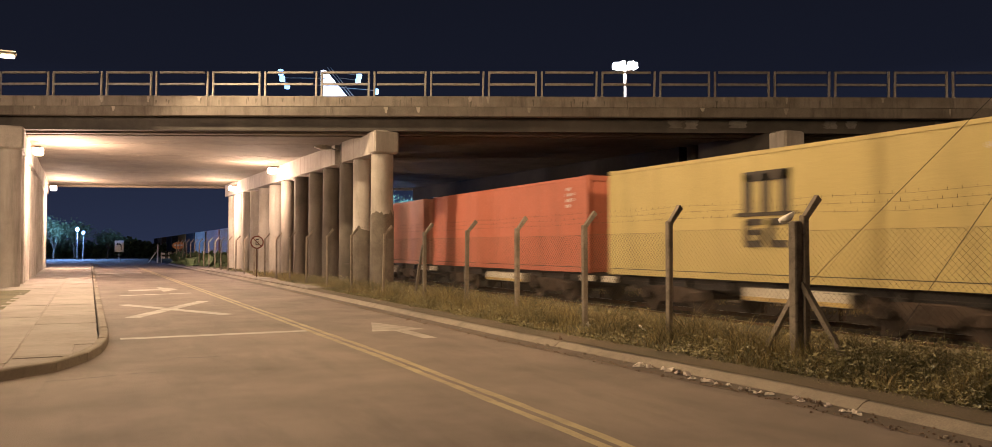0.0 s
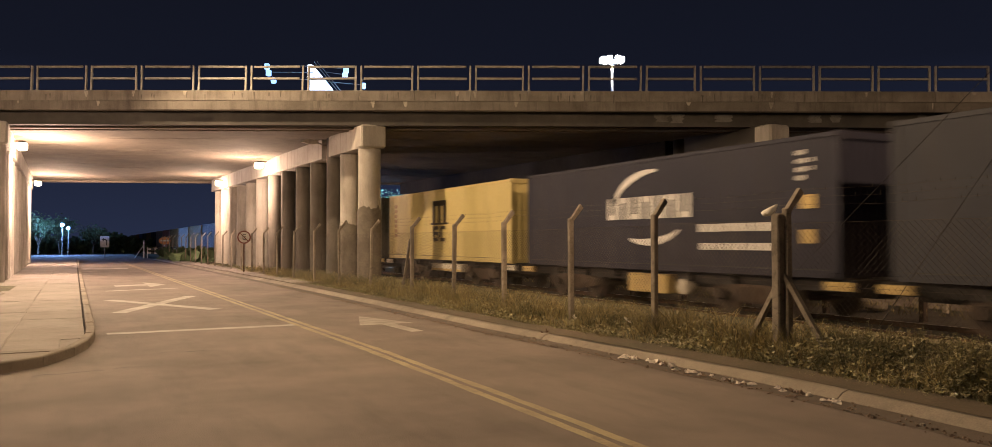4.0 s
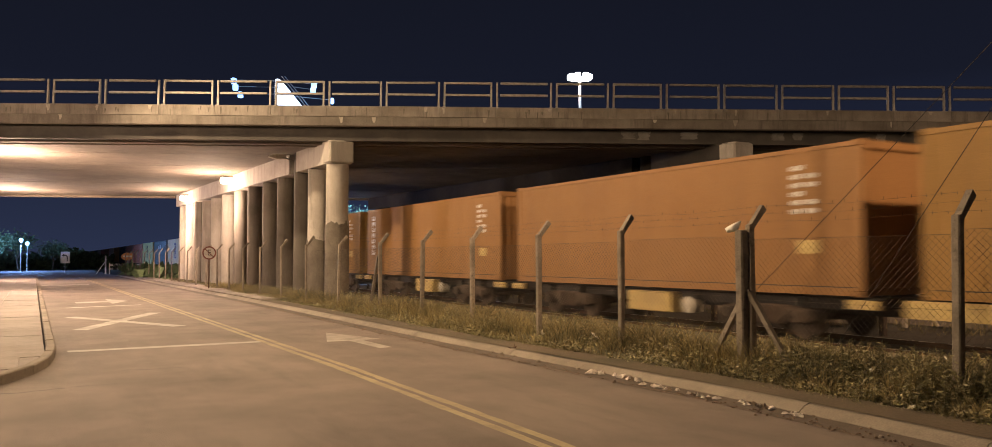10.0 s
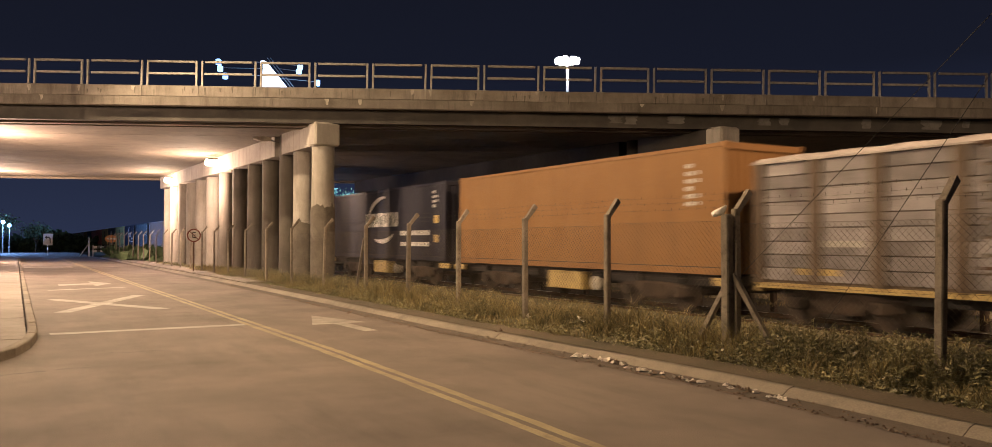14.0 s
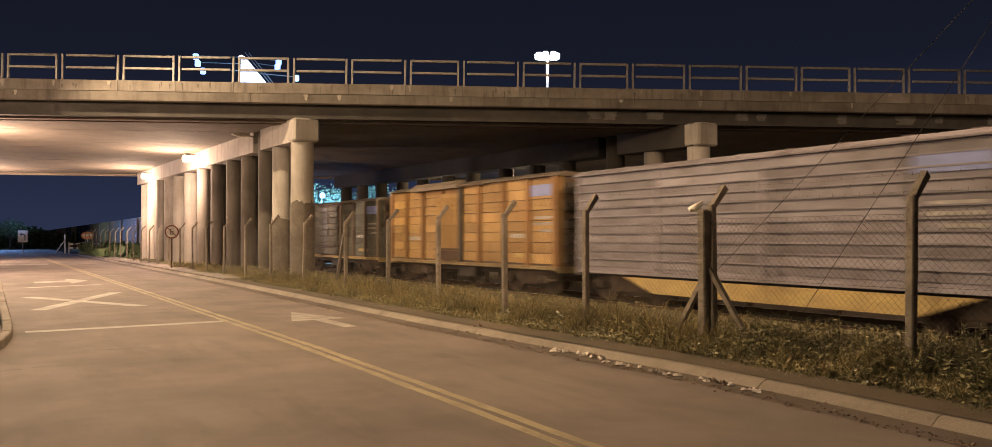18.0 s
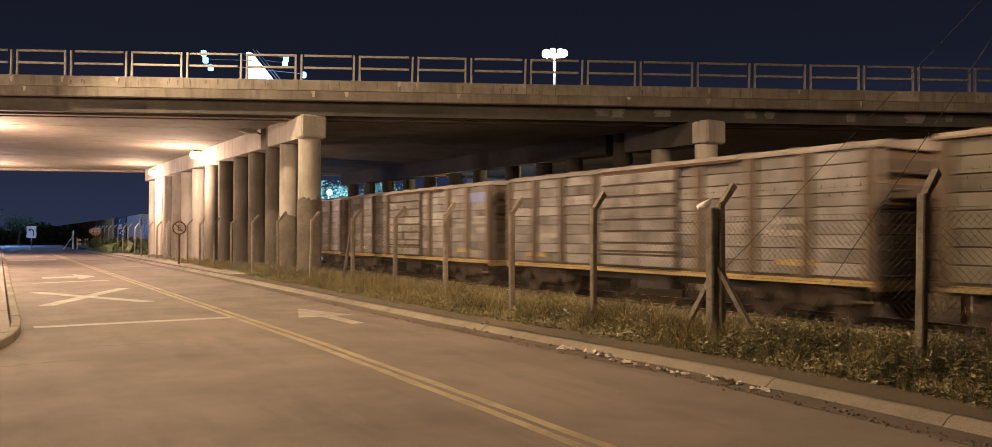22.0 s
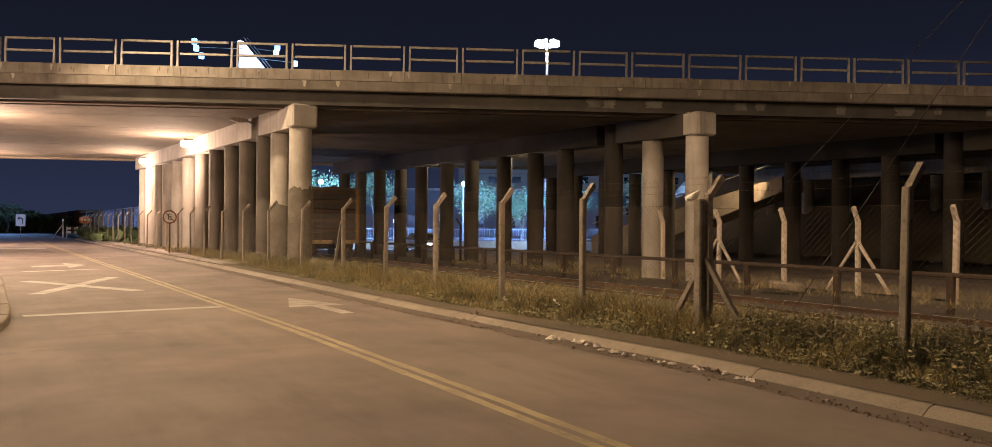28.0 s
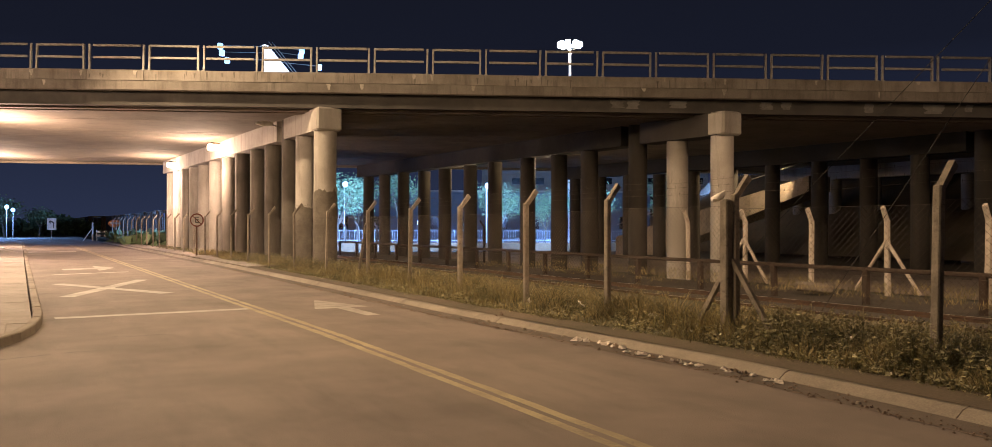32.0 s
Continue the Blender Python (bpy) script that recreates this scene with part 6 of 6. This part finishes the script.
for dx, z, left in ((-4.2, 17.9, 1), (-4.05, 17.3, 1), (-3.6, 16.65, 1), (3.0, 17.9, 0), (2.9, 17.4, 0), (4.6, 16.5, 0)):
    part("lamp_arm", Shape().tube((0 if left else 1.2, -0.1, z + 0.35), (dx, -0.6, z + 0.1), 0.035, 0.03, 6), M_GALV, board)
    part("floodlight", Shape().cham_box(-0.25, 0.25, -0.2, 0.2, -0.28, 0.28, 0.08), M_GLOW_COOL, board, "glowing blue-white floodlight", at=pose(dx, -0.6, z))


# ---- signs ----
def word(text, size, material, parent, at, label=""):
    cu = bpy.data.curves.new("letter", "FONT")
    cu.body, cu.size, cu.align_x, cu.align_y = text, size, "CENTER", "CENTER"
    cu.extrude = 0.003
    tmp = bpy.data.objects.new("letter", cu)
    me = bpy.data.meshes.new_from_object(tmp)
    bpy.data.objects.remove(tmp)
    me.materials.clear()
    me.materials.append(material)
    ob = new("letter", me)
    ob.parent, ob.matrix_basis = parent, at
    if label:
        tagged(ob, label)
    return ob


sign = thing("no_parking_sign", "round no-parking sign on a thin pole at the footway", "road sign", pose(7.35, 42.6, 0.12))
part("pole", Shape().tube((0, 0, -0.2), (0, 0, 1.95), 0.035, 0.035, 8), M_RUST, sign)
part("disc", Shape().tube((0, -0.05, 1.80), (0, -0.035, 1.80), 0.33, 0.33, 28), M_SIGN_W, sign, "white disc")
rim = Shape()
for i in range(28):
    a0, a1 = 2 * math.pi * i / 28, 2 * math.pi * (i + 1) / 28
    rim.add([(r * math.cos(a), -0.054, 1.80 + r * math.sin(a)) for a in (a0, a1) for r in (0.27, 0.335)], [(0, 1, 3, 2)])
part("rim", rim, M_SIGN_R, sign, "red rim")
word("E", 0.42, M_SIGN_K, sign, pose(0, -0.056, 1.80, 90, 0, 0), "black letter")
part("slash", Shape().box(-0.28, 0.28, -0.064, -0.060, -0.018, 0.018, Matrix.Translation((0, 0, 1.80)) @ pose(0, 0, 0, 0, 45, 0)), M_SIGN_R, sign, "red slash")

far_sign = thing("oval_sign", "orange and white sign on a pole at the road's end", "road sign", pose(8.0, 94.0, 0))
part("pole", Shape().tube((0, 0, -0.2), (0, 0, 1.6), 0.04, 0.04, 8), M_GALV, far_sign)
plate = part("plate", Shape().extrude_y([(0.6 * math.cos(a), 1.85 + 0.4 * math.sin(a)) for a in [2 * math.pi * i / 20 for i in range(20)]], -0.05, -0.02), M_SIGN_O, far_sign, "orange plate")
part("text_bar", Shape().box(-0.42, 0.42, -0.06, -0.052, 1.78, 1.96), M_SIGN_W, plate, "white bar of lettering")
arrow_sign = thing("arrow_sign", "white square sign with a dark curved arrow", "road sign", pose(2.35, 100.0, 0))
part("pole", Shape().tube((0, 0, -0.2), (0, 0, 2.4), 0.04, 0.04, 8), M_GALV, arrow_sign)
part("plate", Shape().cham_box(-0.45, 0.45, -0.05, -0.02, 1.15, 2.4, 0.01), M_SIGN_W, arrow_sign)
part("arrow", Shape().extrude_y([(0.15, 1.35), (0.25, 1.35), (0.25, 1.9), (0.1, 2.08), (-0.1, 2.08), (-0.1, 2.2), (-0.32, 2.0), (-0.1, 1.82), (-0.1, 1.95), (0.05, 1.95), (0.15, 1.82)], -0.062, -0.055), M_SIGN_K, arrow_sign)
barrier = thing("level_crossing_barrier", "white and black barrier trestle across the road's end", "barrier", pose(7.2, 94.6, 0))
for z in (0.45, 0.85):
    for i in range(5):
        part("board", Shape().cham_box(-0.8 + i * 0.32, -0.8 + (i + 1) * 0.32 - 0.01, -0.03, 0.03, z, z + 0.24, 0.008), M_SIGN_W if i % 2 == 0 else M_SIGN_K, barrier)
for dx in (-0.85, 0.85):
    part("leg", Shape().tube((dx, 0, -0.2), (dx, 0, 1.2), 0.05, 0.05, 8), M_SIGN_W, barrier)
tagged(part("white_post", Shape().tube((0, 0, -0.2), (0, 0, 1.95), 0.09, 0.07, 10).tube((0, 0, 1.4), (-0.9, 0, 0), 0.04, 0.04, 6), M_SIGN_W, at=pose(6.0, 94.8, 0)), "white post with a strut at the road's end", "post")


# ---- trees ----
def tree(x, y, h, spread, seed, label, leaves=900, leaf=0.16, base=-0.3, bare=0.0):
    r = random.Random(seed)
    top = thing("tree", label, "tree", pose(x, y, base), "trees")
    trunk = Shape()
    fork = h * r.uniform(0.28, 0.4)
    lean = (r.uniform(-0.3, 0.3), r.uniform(-0.3, 0.3))
    trunk.tube((0, 0, -0.2), (lean[0] * 0.5, lean[1] * 0.5, fork * 0.5), h * 0.03, h * 0.024, 8)
    trunk.tube((lean[0] * 0.5, lean[1] * 0.5, fork * 0.5), (lean[0], lean[1], fork), h * 0.024, h * 0.02, 8)
    tips = []
    for i in range(7):
        a = i * 2.4 + r.uniform(-0.4, 0.4)
        q = Vector((lean[0] + math.cos(a) * spread * r.uniform(0.3, 0.6), lean[1] + math.sin(a) * spread * r.uniform(0.3, 0.6), fork + (h - fork) * r.uniform(0.35, 0.75)))
        trunk.tube((lean[0], lean[1], fork - 0.1), q, h * 0.012, h * 0.006, 6)
        for k in range(3):
            b = q + Vector((r.uniform(-1, 1) * spread * 0.45, r.uniform(-1, 1) * spread * 0.45, r.uniform(0.0, 0.3) * (h - fork)))
            trunk.tube(q, b, h * 0.006, h * 0.002, 5)
            tips.append(b)
        tips.append(q)
    part("trunk", trunk, M_BARK, top, "", True)
    crown = Shape()
    for i in range(leaves):
        c = r.choice(tips) + Vector((r.gauss(0, 1), r.gauss(0, 1), r.gauss(0, 0.8))) * spread * 0.22
        d = Vector((r.uniform(-1, 1), r.uniform(-1, 1), r.uniform(-0.8, 0.8))).normalized()
        e = d.orthogonal().normalized() * leaf * r.uniform(0.4, 0.7)
        d *= leaf * r.uniform(0.7, 1.6)
        crown.add([c, c + d * 0.5 + e, c + d, c + d * 0.5 - e], [(0, 1, 2, 3)])
    part("crown", crown, M_LEAF, top)
    return top


for x, y, h, sp, sd, n in ((24.0, 70.0, 6.6, 2.6, 3, 2600), (38.5, 66.0, 5.5, 2.2, 5, 2200), (42.5, 64.5, 4.6, 2.4, 6, 2200), (46.0, 62.0, 6.2, 2.6, 7, 2400), (52.0, 58.0, 6.5, 2.8, 8, 2400),
                           (32.5, 76.0, 7.5, 2.4, 9, 1900), (57.0, 52.0, 6.5, 3.0, 12, 2400), (29.5, 80.0, 7.0, 2.4, 14, 1900)):
    tree(x, y, h, sp, sd, "leafy street tree lit blue-white at night", n)
for x, y, h, sp, sd in ((-5.2, 126.0, 5.5, 2.6, 21), (-2.6, 130.0, 5.0, 2.4, 22), (-9.0, 124.0, 6.0, 3.0, 23), (1.5, 134.0, 4.5, 2.2, 24)):
    tree(x, y, h, sp, sd, "dark tree beside a blue street light", 1200, 0.2)


def woods(name, line, high, count, label):
    s = Shape()
    for i in range(count):
        k = random.random()
        x = line[0][0] + (line[1][0] - line[0][0]) * k + random.uniform(-3, 3)
        y = line[0][1] + (line[1][1] - line[0][1]) * k + random.uniform(-3, 3)
        top = high * (0.6 + 0.5 * noise.noise((x * 0.13, y * 0.13, 2)))
        c = Vector((x, y, -0.2 + top * random.random() ** 0.7))
        d = Vector((random.uniform(-1, 1), random.uniform(-1, 1), random.uniform(-1, 1))).normalized()
        e = d.orthogonal().normalized() * 0.45
        s.add([c, c + d * 0.5 + e, c + d * 1.1, c + d * 0.5 - e], [(0, 1, 2, 3)])
    return tagged(part(name, s, M_LEAF), label, "trees", "", "stuff")


woods("far_woods", ((-60, 170), (40, 185)), 5.0, 6000, "dark band of far trees beyond the road's end")
woods("hedge", ((10.5, 68), (10.3, 92)), 1.1, 900, "low dark bushes along the railway fence")

# ---- beyond the railway ----
ramp = thing("pedestrian_ramp", "stone-faced pedestrian ramp rising behind the pier", "ramp", pose(37.6, 0, 0))
RY0, RY1 = 47.5, 30.4
for i in range(12):
    ya, yb = RY0 + (RY1 - RY0) * i / 12, RY0 + (RY1 - RY0) * (i + 1) / 12
    za, zb = 0.85 + 3.6 * i / 12, 0.85 + 3.6 * (i + 1) / 12
    ua, ub = max(-0.45, za - 2.45 + 1.6 * i / 12), max(-0.45, zb - 2.45 + 1.6 * (i + 1) / 12)
    part("wall_panel", Shape().extrude_x([(ya, ua), (ya, za), (yb + 0.01, zb), (yb + 0.01, ub)], 0, 1.8), M_RAMP, ramp)
part("handrail", Shape().path([(0.1, RY0, 1.75), (0.1, RY1, 5.35)], 0.03, 6), M_RAILING, ramp)
setting("embankment", Shape().extrude_y([(44.0, -0.2), (52.0, 5.9), (70.0, 5.9), (70.0, -0.2)], -20, 52), M_SOIL, "dark earth bank under the far end of the bridge", "embankment")
railing = thing("street_railing", "grey steel railing along the square", "railing", pose(0, 0, 0))
baluster = Shape().tube((0, 0, 0.18), (0, 0, 1.25), 0.02, 0.02, 6).mesh("baluster")
for i in range(180):
    part("baluster", baluster, M_RAILGREY, railing, at=pose(20.0 + 34.0 * i / 179, 66.0 - 15.0 * i / 179, 0))
for z in (0.40, 1.22):
    part("bar", Shape().tube((20, 66, z), (54, 51, z), 0.03, 0.03, 6), M_RAILGREY, railing)
setting("low_wall", Shape().cham_box(-18.6, 18.6, -0.15, 0.15, -0.5, 0.22, 0.02, Matrix.Translation((37.0, 58.3, 0)) @ pose(0, 0, 0, 0, 0, -23.8)), M_LOWWALL, "low brown brick wall beside the far street", "wall")
block = thing("apartment_block", "dim apartment block behind the far trees", "building", pose(96.0, 128.0, 0) @ pose(0, 0, 0, 0, 0, -32))
part("wall", Shape().box(-22, 22, 0, 12, -0.2, 17), M_WALL, block)
part("roof", Shape().box(-22.3, 22.3, -0.3, 12.3, 17, 17.4), M_DECK, block)
for f in range(5):
    part("balcony", Shape().box(-21.5, 21.5, -1.1, 0, 2.6 + f * 3.0, 2.85 + f * 3.0).box(-21.5, 21.5, -1.1, -1.0, 2.85 + f * 3.0, 3.7 + f * 3.0), M_WALL, block)
    for i in range(10):
        part("window", Shape().box(-20.5 + i * 4.4, -18.6 + i * 4.4, -0.05, 0.02, 3.2 + f * 3.0, 5.0 + f * 3.0), M_GLASS_K, block)
hall = thing("low_hall", "low dark hall behind the trees", "building", pose(56.0, 104.0, 0) @ pose(0, 0, 0, 0, 0, -28))
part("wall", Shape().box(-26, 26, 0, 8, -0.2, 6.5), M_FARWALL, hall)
part("roof", Shape().box(-26.4, 26.4, -0.5, 8.5, 6.5, 6.8), M_DECK, hall)
for i in range(11):
    w = part("window", Shape().box(-24.5 + i * 4.6, -22.5 + i * 4.6, -0.04, 0.02, 1.2, 3.0), M_GLASS_K, hall)
    part("sill", Shape().box(-24.6 + i * 4.6, -22.4 + i * 4.6, -0.12, 0.02, 1.1, 1.2), M_FARWALL, w)
    part("pilaster", Shape().box(-21.5 + i * 4.6, -21.1 + i * 4.6, -0.12, 0, -0.2, 6.5), M_FARWALL, hall)
# dark housings hung where the unseen added lamps stand
for fx, fy, fz, ang in [(36.33, 30.5, 5.4, -8)] + [(a, b, c, -90) for a, b, c in FAR_UNDER]:
    top = thing("floodlight", "floodlight housing under the bridge, set for an unseen added lamp", "floodlight", pose(fx, fy, fz, 0, 0, ang))
    part("housing", Shape().cham_box(-0.15, 0.15, -0.12, 0.02, -0.12, 0.12, 0.02), M_BLACK, top)
    part("drop_rod", Shape().tube((0, -0.1, 0.1), (0, -0.1, 6.0 - fz), 0.02, 0.02, 6), M_RUST, top)
for x, y, z in [(30.5, 66.5, 1.9), (29.9, 67.5, 1.2), (24.4, 69.0, 5.3), (41.5, 60.0, 2.3), (47.5, 57.5, 2.2), (35.5, 63.0, 5.2), (-2.2, 121.0, 4.0), (-1.5, 122.0, 3.6), (-6.2, 121.9, 3.7)]:
    top = thing("square_lamp", "blue-white glowing globe lamp on a post", "street lamp", pose(x, y, 0), "square lamps")
    part("post", Shape().tube((0, 0.2, -0.2), (0, 0.2, z), 0.06, 0.045, 8), M_GALV, top)
    g = Shape()
    g.tube((0, 0, z - 0.24), (0, 0, z - 0.1), 0.12, 0.24, 12).tube((0, 0, z - 0.1), (0, 0, z + 0.1), 0.24, 0.24, 12).tube((0, 0, z + 0.1), (0, 0, z + 0.24), 0.24, 0.12, 12)
    part("globe", g, M_GLOW_COOL, top, "glowing blue-white globe", True)

# ---- passing car ----
car = thing("car", "silver sedan car with lit headlights on the far street", "car", pose(26.9, 400, -0.45))
side = [(-2.15, 0.30), (-2.2, 0.62), (-2.0, 0.80), (-1.1, 0.92), (1.3, 0.95), (2.0, 0.90), (2.15, 0.70), (2.12, 0.30)]
body = Shape().extrude_x(side, -0.86, 0.86)
part("body", body, M_CARPAINT, car)
cabin = Shape()
low, high = [(-1.15, 0.92), (1.55, 0.94)], [(-0.35, 1.40), (0.95, 1.42)]
v = [(-0.82, y, z) for y, z in low] + [(0.82, y, z) for y, z in low] + [(-0.62, y, z) for y, z in high] + [(0.62, y, z) for y, z in high]
cabin.add(v, [(0, 1, 5, 4), (2, 6, 7, 3), (0, 4, 6, 2), (1, 3, 7, 5), (0, 2, 3, 1), (4, 5, 7, 6)])
part("cabin_glass", cabin, M_GLASS_K, car, "dark glass")
part("roof", Shape().cham_box(-0.63, 0.63, -0.40, 1.0, 1.40, 1.45, 0.02), M_CARPAINT, car)
for sx in (-1, 1):
    part("door_pillar", Shape().add([(sx * 0.835, 0.12, 0.93), (sx * 0.835, 0.20, 0.93), (sx * 0.64, 0.26, 1.42), (sx * 0.64, 0.18, 1.42)], [(0, 1, 2, 3)]), M_CARPAINT, car)
    part("mirror", Shape().cham_box(sx * 0.92 - 0.09, sx * 0.92 + 0.09, -0.95, -0.83, 0.95, 1.07, 0.02), M_CARPAINT, car)
    part("headlight", Shape().cham_box(sx * 0.66 - 0.16, sx * 0.66 + 0.16, -2.22, -2.02, 0.60, 0.74, 0.02), M_GLOW_HEAD, car, "glowing blue-white headlight")
    part("tail_light", Shape().cham_box(sx * 0.70 - 0.14, sx * 0.70 + 0.14, 2.06, 2.17, 0.68, 0.82, 0.02), M_GLOW_TAIL, car, "red tail light")
    for y in (-1.35, 1.35):
        w = part("wheel", Shape().tube((sx * 0.80 - 0.1, y, 0.31), (sx * 0.80 + 0.1, y, 0.31), 0.31, 0.31, 18), M_TYRE, car, "", True)
        part("rim", Shape().tube((sx * 0.90 - 0.012, y, 0.31), (sx * 0.90 + 0.012, y, 0.31), 0.19, 0.19, 14), M_GALV, w, "metal rim")

# ---- things that move ----
TRAIN = [(0, -47.36), (1, -36.37), (2, -25.39), (3, -14.43), (4, -3.49), (5, 7.43), (6, 18.33), (7, 29.22), (8, 40.07), (9, 50.86), (10, 61.61), (11, 72.33), (12, 83.05),
         (13, 93.78), (14, 104.51), (15, 115.24), (16, 125.97), (17, 136.69), (18, 147.42), (19, 158.15), (20, 168.91), (21, 179.68), (22, 190.47), (23, 201.28),
         (24, 212.11), (25, 222.92), (26, 233.74), (27, 244.55), (28, 255.36), (29, 266.18), (30, 276.99), (31, 287.80), (32, 298.61)]
# front of the car along the far street
CAR = [(0, 300.0), (14, 174.0), (26, 67.7), (27.6, 53.27), (28.0, 49.8), (28.4, 46.24), (28.8, 42.27), (29.2, 38.27), (29.6, 34.39), (30.2, 26.32), (31.0, 19.05), (31.5, 13.9), (32, 8.7)]


def motions():
    for ob, q in MOVING:
        z = ob.matrix_basis.translation.z
        walk(ob, [(t, pose(TRAIN_X, s - q, z)) for t, s in TRAIN])
    walk(car, [(t, pose(26.9, y * 1.035 + 2.2, -0.45)) for t, y in CAR])


motions()
